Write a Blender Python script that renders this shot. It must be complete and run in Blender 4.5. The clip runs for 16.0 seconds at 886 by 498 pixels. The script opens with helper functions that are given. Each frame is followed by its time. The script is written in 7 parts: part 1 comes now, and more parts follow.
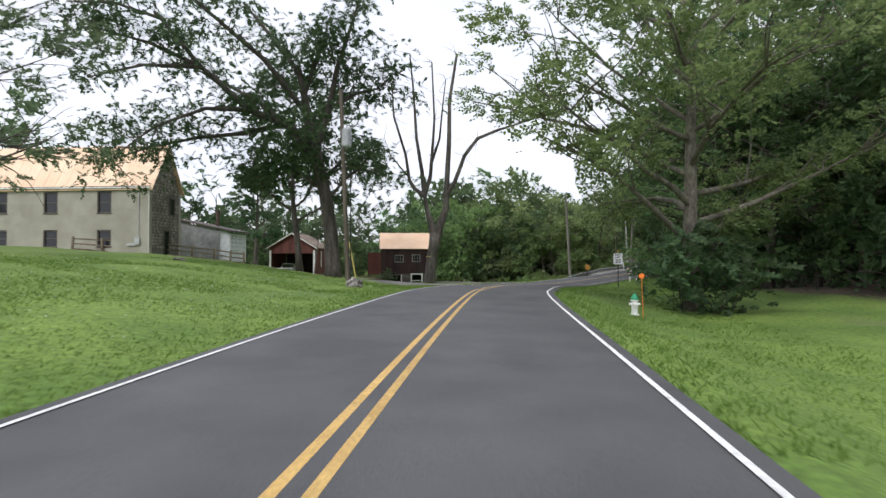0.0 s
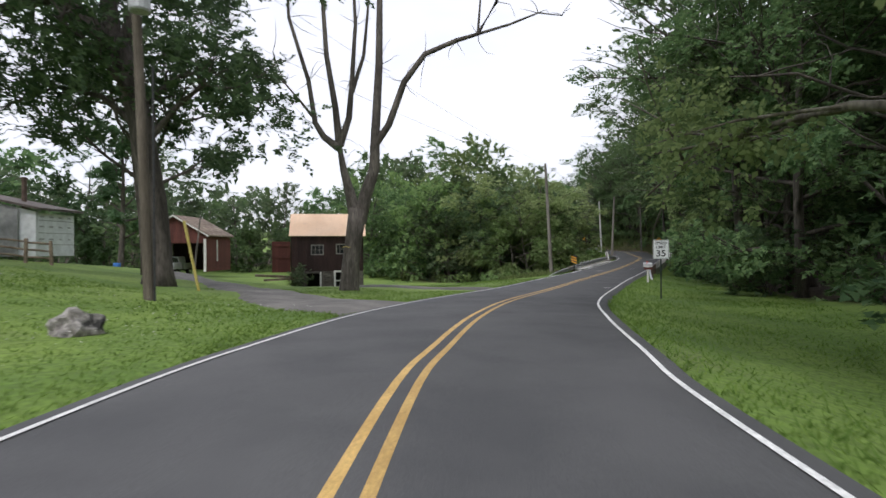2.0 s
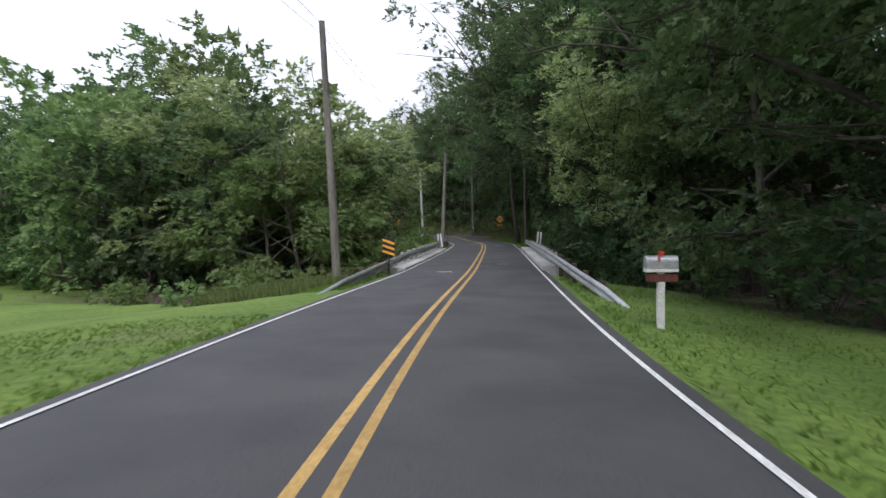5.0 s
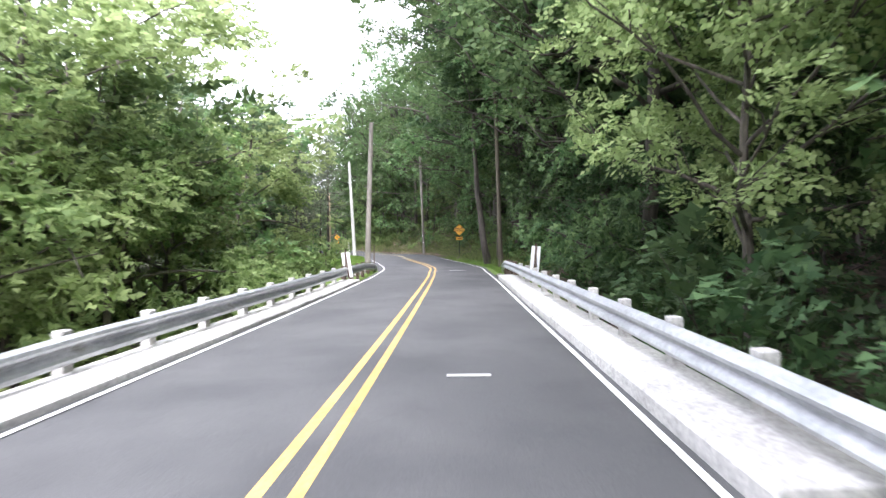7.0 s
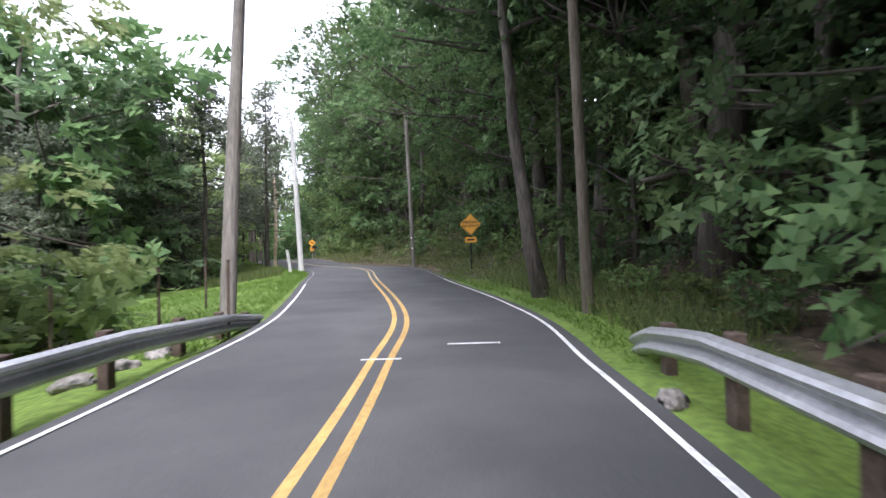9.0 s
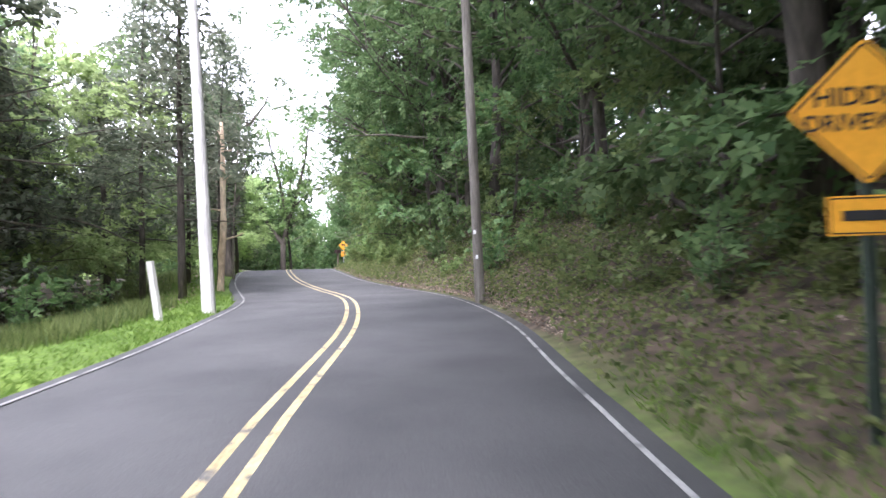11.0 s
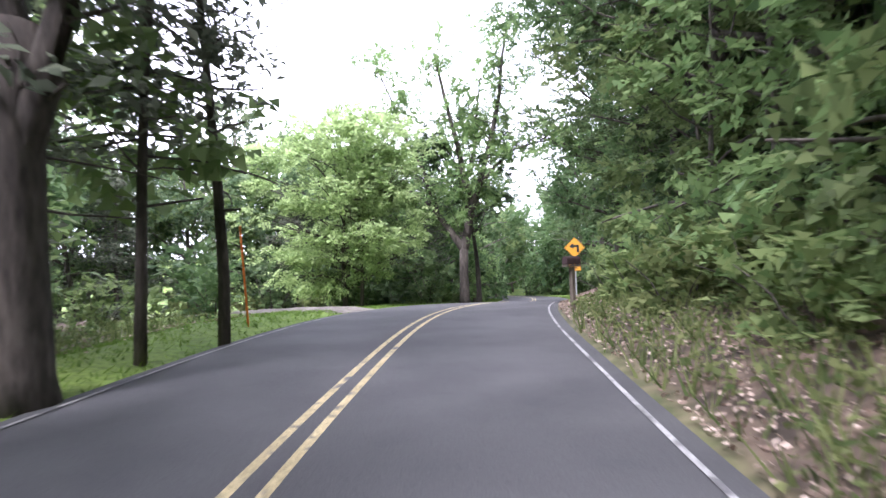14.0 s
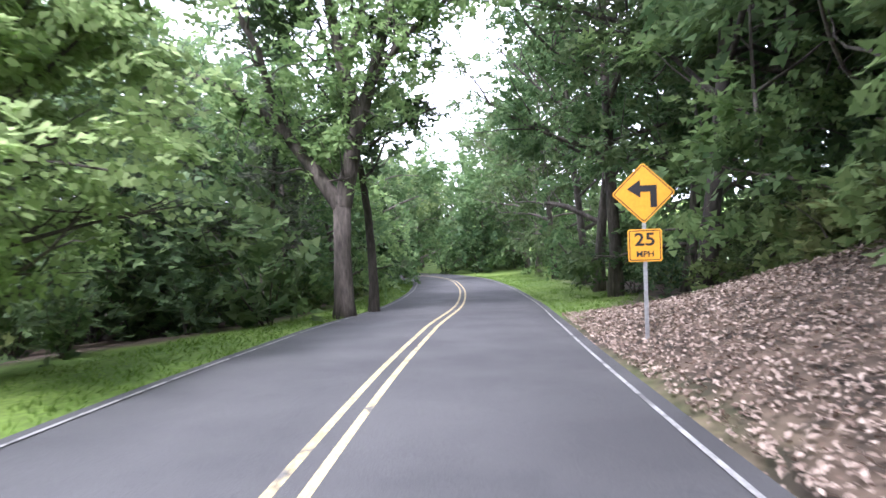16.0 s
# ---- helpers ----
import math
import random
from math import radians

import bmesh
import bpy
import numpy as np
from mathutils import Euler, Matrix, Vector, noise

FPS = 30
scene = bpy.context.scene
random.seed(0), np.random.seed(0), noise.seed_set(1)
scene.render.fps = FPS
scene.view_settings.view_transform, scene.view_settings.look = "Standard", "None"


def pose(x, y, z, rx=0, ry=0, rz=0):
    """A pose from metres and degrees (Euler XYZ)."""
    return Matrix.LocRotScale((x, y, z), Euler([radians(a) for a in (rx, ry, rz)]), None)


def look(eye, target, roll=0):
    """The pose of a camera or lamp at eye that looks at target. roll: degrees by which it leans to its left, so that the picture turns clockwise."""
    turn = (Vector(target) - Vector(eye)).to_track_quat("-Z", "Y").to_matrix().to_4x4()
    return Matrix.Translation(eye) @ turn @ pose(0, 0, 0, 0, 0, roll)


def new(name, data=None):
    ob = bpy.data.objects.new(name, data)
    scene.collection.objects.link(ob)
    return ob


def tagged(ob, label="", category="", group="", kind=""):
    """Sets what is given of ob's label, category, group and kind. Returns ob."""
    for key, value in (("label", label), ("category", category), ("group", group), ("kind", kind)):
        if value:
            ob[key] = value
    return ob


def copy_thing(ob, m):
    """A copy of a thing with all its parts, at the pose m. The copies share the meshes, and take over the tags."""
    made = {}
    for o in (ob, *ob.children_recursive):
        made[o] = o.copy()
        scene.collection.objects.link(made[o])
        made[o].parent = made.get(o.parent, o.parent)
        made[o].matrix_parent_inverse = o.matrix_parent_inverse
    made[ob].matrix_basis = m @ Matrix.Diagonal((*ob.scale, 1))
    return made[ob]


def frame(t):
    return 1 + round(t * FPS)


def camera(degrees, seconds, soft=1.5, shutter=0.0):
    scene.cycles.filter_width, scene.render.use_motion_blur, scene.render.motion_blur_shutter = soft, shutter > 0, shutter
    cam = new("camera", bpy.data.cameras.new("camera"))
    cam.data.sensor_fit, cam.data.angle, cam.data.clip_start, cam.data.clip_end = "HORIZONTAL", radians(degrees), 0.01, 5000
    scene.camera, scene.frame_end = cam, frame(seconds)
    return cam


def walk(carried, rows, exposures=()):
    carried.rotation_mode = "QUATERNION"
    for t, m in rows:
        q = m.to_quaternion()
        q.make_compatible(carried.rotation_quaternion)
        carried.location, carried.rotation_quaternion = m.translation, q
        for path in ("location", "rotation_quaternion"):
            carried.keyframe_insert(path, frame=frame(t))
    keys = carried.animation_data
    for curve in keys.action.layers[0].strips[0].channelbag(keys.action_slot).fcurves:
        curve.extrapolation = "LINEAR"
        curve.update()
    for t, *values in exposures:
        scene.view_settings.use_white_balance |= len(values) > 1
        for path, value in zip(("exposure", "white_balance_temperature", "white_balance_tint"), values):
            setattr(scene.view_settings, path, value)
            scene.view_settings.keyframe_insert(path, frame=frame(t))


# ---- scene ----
cam = camera(75.8, 16.0, shutter=0.2)
# stops by which the clip's camera brightens under the trees
EXPOSURES = [(0, -0.9, 6000, 14), (1.5, -0.9, 6000, 15), (3, -1.25, 6150, 15), (4, -1.35, 6050, 16), (5.2, -0.6, 5850, 17), (7.3, 1.25, 5900, 19), (8.2, 1.05, 5850, 20), (9.2, 0.6, 5800, 22), (11.3, 1.35, 5800, 24), (12.2, 1.05, 5800, 25), (13, 0.95, 5750, 26), (14.5, 1.0, 5650, 29), (15.4, 1.0, 5550, 28), (16, 1.2, 5600, 26)]
PATH = [
    (0, (2.185, -0.222, 0.381), (1.992, 1.768, 0.418), 0.0),
    (0.5, (1.91, 3.988, 0.449), (1.73, 5.98, 0.478), -0.1),
    (1, (1.696, 8.064, 0.491), (1.547, 10.058, 0.51), -0.2),
    (1.5, (1.611, 12.073, 0.503), (1.511, 14.07, 0.511), -0.4),
    (2, (1.768, 16.15, 0.504), (1.741, 18.15, 0.503), -0.3),
    (2.5, (2.152, 20.48, 0.493), (2.221, 22.478, 0.481), -0.9),
    (3, (2.758, 24.903, 0.516), (2.941, 26.895, 0.499), -1.4),
    (3.5, (3.507, 29.19, 0.403), (3.808, 31.167, 0.349), -1.2),
    (4, (4.546, 33.653, 0.233), (4.969, 35.607, 0.166), -0.8),
    (4.5, (5.866, 37.957, 0.098), (6.385, 39.888, 0.039), -0.6),
    (5, (7.35, 42.385, -0.036), (7.964, 44.288, -0.084), -0.3),
    (7.3, (15.768, 61.529, 0.036), (16.516, 63.384, 0.061), -1.1),
    (7.5, (16.5, 63.228, 0.062), (17.246, 65.083, 0.095), -1.0),
    (8, (18.337, 67.546, 0.152), (19.087, 69.4, 0.178), -0.6),
    (8.5, (20.202, 71.905, 0.205), (20.946, 73.761, 0.244), -0.9),
    (9, (22.043, 76.404, 0.341), (22.765, 78.269, 0.369), -1.8),
    (9.2, (22.781, 78.197, 0.356), (23.518, 80.057, 0.363), -1.7),
    (10.2, (26.0, 86.65, 0.6), (26.63, 88.547, 0.63), -1.6),
    (11.3, (28.496, 97.064, 0.855), (28.937, 99.014, 0.915), -1.3),
    (11.5, (28.842, 98.902, 0.923), (29.239, 100.861, 0.994), -1.0),
    (12, (29.47, 103.406, 1.112), (29.714, 105.391, 1.133), -0.4),
    (12.5, (29.884, 107.865, 1.225), (29.93, 109.864, 1.226), -2.6),
    (13, (29.976, 112.271, 1.228), (29.839, 114.266, 1.252), -2.1),
    (13.5, (29.649, 116.596, 1.294), (29.42, 118.581, 1.356), -2.1),
    (14, (29.252, 120.851, 1.482), (29.02, 122.835, 1.577), -1.8),
    (14.5, (28.855, 125.061, 1.675), (28.674, 127.05, 1.765), -2.4),
    (15, (28.652, 129.185, 1.846), (28.554, 131.181, 1.916), -2.4),
    (15.5, (28.569, 133.255, 1.968), (28.582, 135.255, 1.978), -1.1),
    (16, (28.729, 137.069, 1.92), (28.823, 139.066, 1.893), -2.1),
]
walk(cam, [(t, look(e, g, r)) for t, e, g, r in PATH], EXPOSURES)


# ---- world and light ----
def overcast_world():
    w = bpy.data.worlds.new("sky")
    scene.world = w
    w.use_nodes = True
    nt = w.node_tree
    nt.nodes.clear()
    out = nt.nodes.new("ShaderNodeOutputWorld")
    bg = nt.nodes.new("ShaderNodeBackground")
    sky = nt.nodes.new("ShaderNodeTexSky")
    sky.sky_type = "NISHITA"
    sky.sun_disc = False
    sky.sun_elevation = radians(52)
    sky.sun_rotation = radians(205)
    sky.dust_density = 4.0
    gain = nt.nodes.new("ShaderNodeMix")
    gain.data_type = "RGBA"
    gain.blend_type = "MULTIPLY"
    gain.inputs[0].default_value = 1.0
    gain.inputs[7].default_value = (0.1, 0.1, 0.1, 1)
    nt.links.new(sky.outputs[0], gain.inputs[6])
    # high cloud, thin in places
    tc = nt.nodes.new("ShaderNodeTexCoord")
    no = nt.nodes.new("ShaderNodeTexNoise")
    no.inputs["Scale"].default_value = 2.6
    no.inputs["Detail"].default_value = 6.0
    mp = nt.nodes.new("ShaderNodeMapping")
    mp.inputs["Scale"].default_value = (1, 1, 3.2)
    nt.links.new(tc.outputs["Generated"], mp.inputs[0])
    nt.links.new(mp.outputs[0], no.inputs["Vector"])
    ramp = nt.nodes.new("ShaderNodeValToRGB")
    ramp.color_ramp.elements[0].position = 0.30
    ramp.color_ramp.elements[0].color = (1.1, 1.12, 1.16, 1)
    ramp.color_ramp.elements[1].position = 0.52
    ramp.color_ramp.elements[1].color = (1.24, 1.24, 1.24, 1)
    nt.links.new(no.outputs["Fac"], ramp.inputs[0])
    mix = nt.nodes.new("ShaderNodeMix")
    mix.data_type = "RGBA"
    mix.inputs[0].default_value = 0.88
    nt.links.new(gain.outputs[2], mix.inputs[6])
    nt.links.new(ramp.outputs[0], mix.inputs[7])
    nt.links.new(mix.outputs[2], bg.inputs[0])
    bg.inputs[1].default_value = SKY
    nt.links.new(bg.outputs[0], out.inputs[0])


SKY = 1.9
overcast_world()
sun = new("sun", bpy.data.lights.new("sun", "SUN"))
sun.data.energy = 3.0
sun.data.angle = radians(14)
sun.data.color = (1.0, 0.96, 0.9)
sun.matrix_basis = look((0, 0, 0), (0.26, 0.56, -0.787))


# ---- materials ----
def mat(name, c1, c2, scale=4.0, rough=0.8, metal=0.0, bump=0.25, fine=40.0, spread=0.12, stretch=(1, 1, 1), c3=None, c3_scale=0.6, c3_at=0.6):
    m = bpy.data.materials.new(name)
    m.use_nodes = True
    nt = m.node_tree
    b = nt.nodes["Principled BSDF"]
    tc = nt.nodes.new("ShaderNodeTexCoord")
    mp = nt.nodes.new("ShaderNodeMapping")
    mp.inputs["Scale"].default_value = stretch
    nt.links.new(tc.outputs["Object"], mp.inputs[0])

    def noise_node(s, detail=5.0):
        n = nt.nodes.new("ShaderNodeTexNoise")
        n.inputs["Scale"].default_value = s
        n.inputs["Detail"].default_value = detail
        nt.links.new(mp.outputs[0], n.inputs["Vector"])
        return n

    n1, n2 = noise_node(scale), noise_node(fine, 3.0)
    ramp = nt.nodes.new("ShaderNodeValToRGB")
    ramp.color_ramp.elements[0].position = 0.35
    ramp.color_ramp.elements[0].color = (*c1, 1)
    ramp.color_ramp.elements[1].position = 0.65
    ramp.color_ramp.elements[1].color = (*c2, 1)
    nt.links.new(n1.outputs["Fac"], ramp.inputs[0])
    col = ramp.outputs[0]
    if c3:
        n3 = noise_node(c3_scale, 6.0)
        r3 = nt.nodes.new("ShaderNodeValToRGB")
        r3.color_ramp.elements[0].position = c3_at
        r3.color_ramp.elements[0].color = (0, 0, 0, 1)
        r3.color_ramp.elements[1].position = min(1.0, c3_at + 0.12)
        r3.color_ramp.elements[1].color = (1, 1, 1, 1)
        nt.links.new(n3.outputs["Fac"], r3.inputs[0])
        mx3 = nt.nodes.new("ShaderNodeMix")
        mx3.data_type = "RGBA"
        nt.links.new(r3.outputs[0], mx3.inputs[0])
        nt.links.new(col, mx3.inputs[6])
        mx3.inputs[7].default_value = (*c3, 1)
        col = mx3.outputs[2]
    hsv = nt.nodes.new("ShaderNodeHueSaturation")
    mr = nt.nodes.new("ShaderNodeMapRange")
    mr.inputs["From Min"].default_value, mr.inputs["From Max"].default_value = 0.3, 0.7
    mr.inputs["To Min"].default_value, mr.inputs["To Max"].default_value = 1 - spread * 2, 1 + spread * 2
    nt.links.new(n2.outputs["Fac"], mr.inputs["Value"])
    oi = nt.nodes.new("ShaderNodeObjectInfo")
    mr2 = nt.nodes.new("ShaderNodeMapRange")
    mr2.inputs["To Min"].default_value, mr2.inputs["To Max"].default_value = 1 - spread, 1 + spread
    nt.links.new(oi.outputs["Random"], mr2.inputs["Value"])
    mul = nt.nodes.new("ShaderNodeMath")
    mul.operation = "MULTIPLY"
    nt.links.new(mr.outputs[0], mul.inputs[0])
    nt.links.new(mr2.outputs[0], mul.inputs[1])
    nt.links.new(mul.outputs[0], hsv.inputs["Value"])
    nt.links.new(col, hsv.inputs["Color"])
    nt.links.new(hsv.outputs[0], b.inputs["Base Color"])
    b.inputs["Roughness"].default_value = rough
    b.inputs["Metallic"].default_value = metal
    if bump:
        bp = nt.nodes.new("ShaderNodeBump")
        bp.inputs["Strength"].default_value = bump
        bp.inputs["Distance"].default_value = 0.02
        nt.links.new(n2.outputs["Fac"], bp.inputs["Height"])
        nt.links.new(bp.outputs[0], b.inputs["Normal"])
    return m


def leaf_mat(name, dark, light, trans=0.35, rough=0.55, vivid=0.86):
    m = bpy.data.materials.new(name)
    m.use_nodes = True
    nt = m.node_tree
    b = nt.nodes["Principled BSDF"]
    geo = nt.nodes.new("ShaderNodeNewGeometry")
    ramp = nt.nodes.new("ShaderNodeValToRGB")
    ramp.color_ramp.elements[0].color = (*dark, 1)
    ramp.color_ramp.elements[1].color = (*light, 1)
    nt.links.new(geo.outputs["Random Per Island"], ramp.inputs[0])
    oi = nt.nodes.new("ShaderNodeObjectInfo")
    hsv = nt.nodes.new("ShaderNodeHueSaturation")
    mr = nt.nodes.new("ShaderNodeMapRange")
    mr.inputs["To Min"].default_value, mr.inputs["To Max"].default_value = 0.75, 1.25
    nt.links.new(oi.outputs["Random"], mr.inputs["Value"])
    nt.links.new(mr.outputs[0], hsv.inputs["Value"])
    mh = nt.nodes.new("ShaderNodeMapRange")
    mh.inputs["To Min"].default_value, mh.inputs["To Max"].default_value = 0.485, 0.515
    nt.links.new(oi.outputs["Random"], mh.inputs["Value"])
    nt.links.new(mh.outputs[0], hsv.inputs["Hue"])
    hsv.inputs["Saturation"].default_value = vivid
    nt.links.new(ramp.outputs[0], hsv.inputs["Color"])
    nt.links.new(hsv.outputs[0], b.inputs["Base Color"])
    b.inputs["Roughness"].default_value = rough
    b.inputs["Specular IOR Level"].default_value = 0.15
    tr = nt.nodes.new("ShaderNodeBsdfTranslucent")
    nt.links.new(hsv.outputs[0], tr.inputs["Color"])
    ms = nt.nodes.new("ShaderNodeMixShader")
    ms.inputs[0].default_value = trans
    nt.links.new(b.outputs[0], ms.inputs[1])
    nt.links.new(tr.outputs[0], ms.inputs[2])
    nt.links.new(ms.outputs[0], nt.nodes["Material Output"].inputs[0])
    return m


def ground_mat():
    m = mat("ground_cover", (0.085, 0.15, 0.02), (0.15, 0.225, 0.036), 0.35, 0.95, 0, 0.5, 9.0, 0.16, c3=(0.13, 0.165, 0.05), c3_scale=0.22, c3_at=0.62)
    nt = m.node_tree
    b = nt.nodes["Principled BSDF"]
    link = b.inputs["Base Color"].links[0]
    grass = link.from_socket
    tc = nt.nodes.new("ShaderNodeTexCoord")
    n = nt.nodes.new("ShaderNodeTexNoise")
    n.inputs["Scale"].default_value = 3.5
    n.inputs["Detail"].default_value = 8
    nt.links.new(tc.outputs["Object"], n.inputs["Vector"])
    r = nt.nodes.new("ShaderNodeValToRGB")
    r.color_ramp.elements[0].position = 0.36
    r.color_ramp.elements[0].color = (0.035, 0.026, 0.017, 1)
    r.color_ramp.elements[1].position = 0.68
    r.color_ramp.elements[1].color = (0.15, 0.108, 0.075, 1)
    nt.links.new(n.outputs["Fac"], r.inputs[0])
    at = nt.nodes.new("ShaderNodeAttribute")
    at.attribute_name = "woodland"
    mx = nt.nodes.new("ShaderNodeMix")
    mx.data_type = "RGBA"
    nt.links.new(at.outputs["Fac"], mx.inputs[0])
    nt.links.new(grass, mx.inputs[6])
    nt.links.new(r.outputs[0], mx.inputs[7])
    nt.links.new(mx.outputs[2], b.inputs["Base Color"])
    return m


M_GROUND = ground_mat()
M_ASPHALT = mat("asphalt", (0.076, 0.077, 0.079), (0.112, 0.112, 0.112), 0.7, 0.9, 0, 0.35, 90.0, 0.14, c3=(0.075, 0.075, 0.077), c3_scale=0.35, c3_at=0.6)
M_DRIVE = mat("worn_drive_asphalt", (0.10, 0.095, 0.088), (0.17, 0.16, 0.145), 0.9, 0.95, 0, 0.5, 45.0, 0.16, c3=(0.07, 0.1, 0.04), c3_scale=0.8, c3_at=0.66)
M_GRAVEL = mat("gravel", (0.12, 0.105, 0.09), (0.21, 0.19, 0.165), 2.0, 0.95, 0, 0.7, 35.0, 0.2)
M_YELLOW = mat("road_yellow", (0.46, 0.29, 0.085), (0.58, 0.38, 0.12), 2.0, 0.7, 0, 0.2, 30.0, 0.14, c3=(0.2, 0.16, 0.09), c3_scale=5.0, c3_at=0.66)
M_WHITE_LINE = mat("road_white", (0.6, 0.6, 0.58), (0.75, 0.75, 0.72), 2.0, 0.7, 0, 0.2, 30.0, 0.14, c3=(0.2, 0.2, 0.19), c3_scale=5.0, c3_at=0.64)
M_YELLOW_WORN = mat("worn_road_yellow", (0.4, 0.33, 0.17), (0.52, 0.43, 0.23), 2.0, 0.8, 0, 0.2, 30.0, 0.16, c3=(0.13, 0.125, 0.115), c3_scale=6.0, c3_at=0.55)
M_WHITE_WORN = mat("worn_road_white", (0.24, 0.24, 0.23), (0.36, 0.36, 0.34), 2.0, 0.85, 0, 0.2, 30.0, 0.16, c3=(0.11, 0.11, 0.108), c3_scale=3.0, c3_at=0.5)
M_CONCRETE = mat("weathered_concrete", (0.38, 0.37, 0.35), (0.52, 0.51, 0.48), 1.5, 0.9, 0, 0.4, 25.0, 0.14, c3=(0.24, 0.23, 0.2), c3_scale=1.5, c3_at=0.62)
M_GALV = mat("galvanised_steel", (0.42, 0.43, 0.44), (0.58, 0.59, 0.6), 1.2, 0.45, 0.75, 0.1, 18.0, 0.08, c3=(0.3, 0.27, 0.23), c3_scale=1.2, c3_at=0.64)
M_BARK = mat("grey_bark", (0.075, 0.063, 0.052), (0.165, 0.145, 0.122), 3.0, 0.95, 0, 0.9, 16.0, 0.2, (1, 1, 0.22))
M_BARK_DARK = mat("dark_bark", (0.046, 0.039, 0.032), (0.11, 0.094, 0.078), 3.0, 0.95, 0, 0.9, 16.0, 0.2, (1, 1, 0.22))
M_BARK_PALE = mat("dead_grey_wood", (0.075, 0.064, 0.054), (0.165, 0.145, 0.122), 2.5, 0.95, 0, 0.9, 14.0, 0.2, (1, 1, 0.25), c3=(0.07, 0.06, 0.05), c3_scale=1.5, c3_at=0.56)
M_BARK_SLIM = mat("pale_slim_bark", (0.2, 0.175, 0.14), (0.34, 0.3, 0.25), 3.0, 0.95, 0, 0.7, 16.0, 0.16, (1, 1, 0.25))
M_SNAG = mat("bare_tan_wood", (0.42, 0.31, 0.21), (0.62, 0.5, 0.37), 2.5, 0.9, 0, 0.6, 14.0, 0.16, (1, 1, 0.3), c3=(0.15, 0.11, 0.08), c3_scale=2.0, c3_at=0.6)
M_POLE = mat("weathered_pole_wood", (0.15, 0.135, 0.115), (0.25, 0.23, 0.2), 3.0, 0.9, 0, 0.5, 30.0, 0.14, (1, 1, 0.12))
M_POLE_DARK = mat("brown_pole_wood", (0.085, 0.07, 0.05), (0.15, 0.125, 0.095), 3.0, 0.9, 0, 0.5, 30.0, 0.14, (1, 1, 0.12))
M_POLE_PALE = mat("bleached_pole_wood", (0.47, 0.46, 0.44), (0.62, 0.61, 0.58), 3.0, 0.85, 0, 0.4, 30.0, 0.1, (1, 1, 0.12))
M_LEAF = leaf_mat("maple_leaf", (0.065, 0.135, 0.04), (0.185, 0.285, 0.09), 0.44)
M_LEAF_WOOD = leaf_mat("wood_edge_leaf", (0.058, 0.122, 0.036), (0.18, 0.275, 0.088), 0.42)
# lighter leaf; on creek trees and bank saplings sunlight is put into the colour
M_LEAF_BRIGHT = leaf_mat("bright_leaf", (0.115, 0.2, 0.05), (0.27, 0.38, 0.11), 0.5)
# dark-leaved trees; on plants within the wood the colour stands in for shade
M_LEAF_DARK = leaf_mat("dark_shaded_leaf", (0.038, 0.085, 0.03), (0.105, 0.18, 0.062), 0.38)
M_LEAF_GREY = leaf_mat("grey_green_leaf", (0.078, 0.135, 0.058), (0.2, 0.275, 0.12), 0.5)
M_LEAF_PALE = leaf_mat("pale_maple_leaf", (0.21, 0.315, 0.09), (0.47, 0.6, 0.22), 0.7)
M_NEEDLE = leaf_mat("cedar_needle", (0.11, 0.14, 0.092), (0.26, 0.29, 0.19), 0.5, 0.7)
M_GRASS = leaf_mat("grass_blade", (0.09, 0.16, 0.022), (0.19, 0.275, 0.05), 0.55, 0.55, 0.95)
M_WEED = leaf_mat("weed_leaf", (0.08, 0.14, 0.03), (0.28, 0.34, 0.1), 0.55)
M_LITTER = leaf_mat("fallen_leaf", (0.16, 0.105, 0.07), (0.56, 0.44, 0.34), 0.1, 0.8)
M_CLOVER = leaf_mat("clover_head", (0.55, 0.56, 0.46), (0.75, 0.75, 0.68), 0.2, 0.8)
M_STUCCO = mat("grey_beige_stucco", (0.33, 0.31, 0.25), (0.41, 0.39, 0.32), 0.8, 0.95, 0, 0.35, 30.0, 0.06, c3=(0.27, 0.25, 0.2), c3_scale=0.5, c3_at=0.62)
M_STONE = mat("fieldstone", (0.17, 0.15, 0.125), (0.33, 0.3, 0.255), 2.2, 0.95, 0, 0.6, 18.0, 0.26)
M_STONE_DARK = mat("dark_barn_stone", (0.06, 0.052, 0.045), (0.15, 0.135, 0.115), 2.2, 0.95, 0, 0.6, 18.0, 0.26)
M_MORTAR = mat("lime_mortar", (0.13, 0.12, 0.105), (0.2, 0.185, 0.16), 3.0, 0.98, 0, 0.5, 30.0, 0.1)
M_TIN = mat("peach_metal_roof", (0.78, 0.54, 0.35), (0.85, 0.62, 0.43), 0.6, 0.5, 0.1, 0.05, 12.0, 0.04, c3=(0.58, 0.38, 0.28), c3_scale=0.8, c3_at=0.64)
M_SHINGLE = mat("old_brown_shingle", (0.16, 0.12, 0.09), (0.27, 0.21, 0.16), 2.5, 0.95, 0, 0.6, 20.0, 0.2, c3=(0.32, 0.3, 0.22), c3_scale=0.9, c3_at=0.6)
M_RED_WOOD = mat("barn_red_board", (0.085, 0.028, 0.022), (0.15, 0.05, 0.038), 2.0, 0.9, 0, 0.5, 28.0, 0.14, (1, 1, 0.15), c3=(0.2, 0.12, 0.095), c3_scale=1.6, c3_at=0.66)
M_DARK_WOOD = mat("dark_barn_board", (0.026, 0.014, 0.013), (0.05, 0.026, 0.023), 2.0, 0.9, 0, 0.5, 28.0, 0.14, (1, 1, 0.15), c3=(0.07, 0.036, 0.03), c3_scale=1.6, c3_at=0.66)
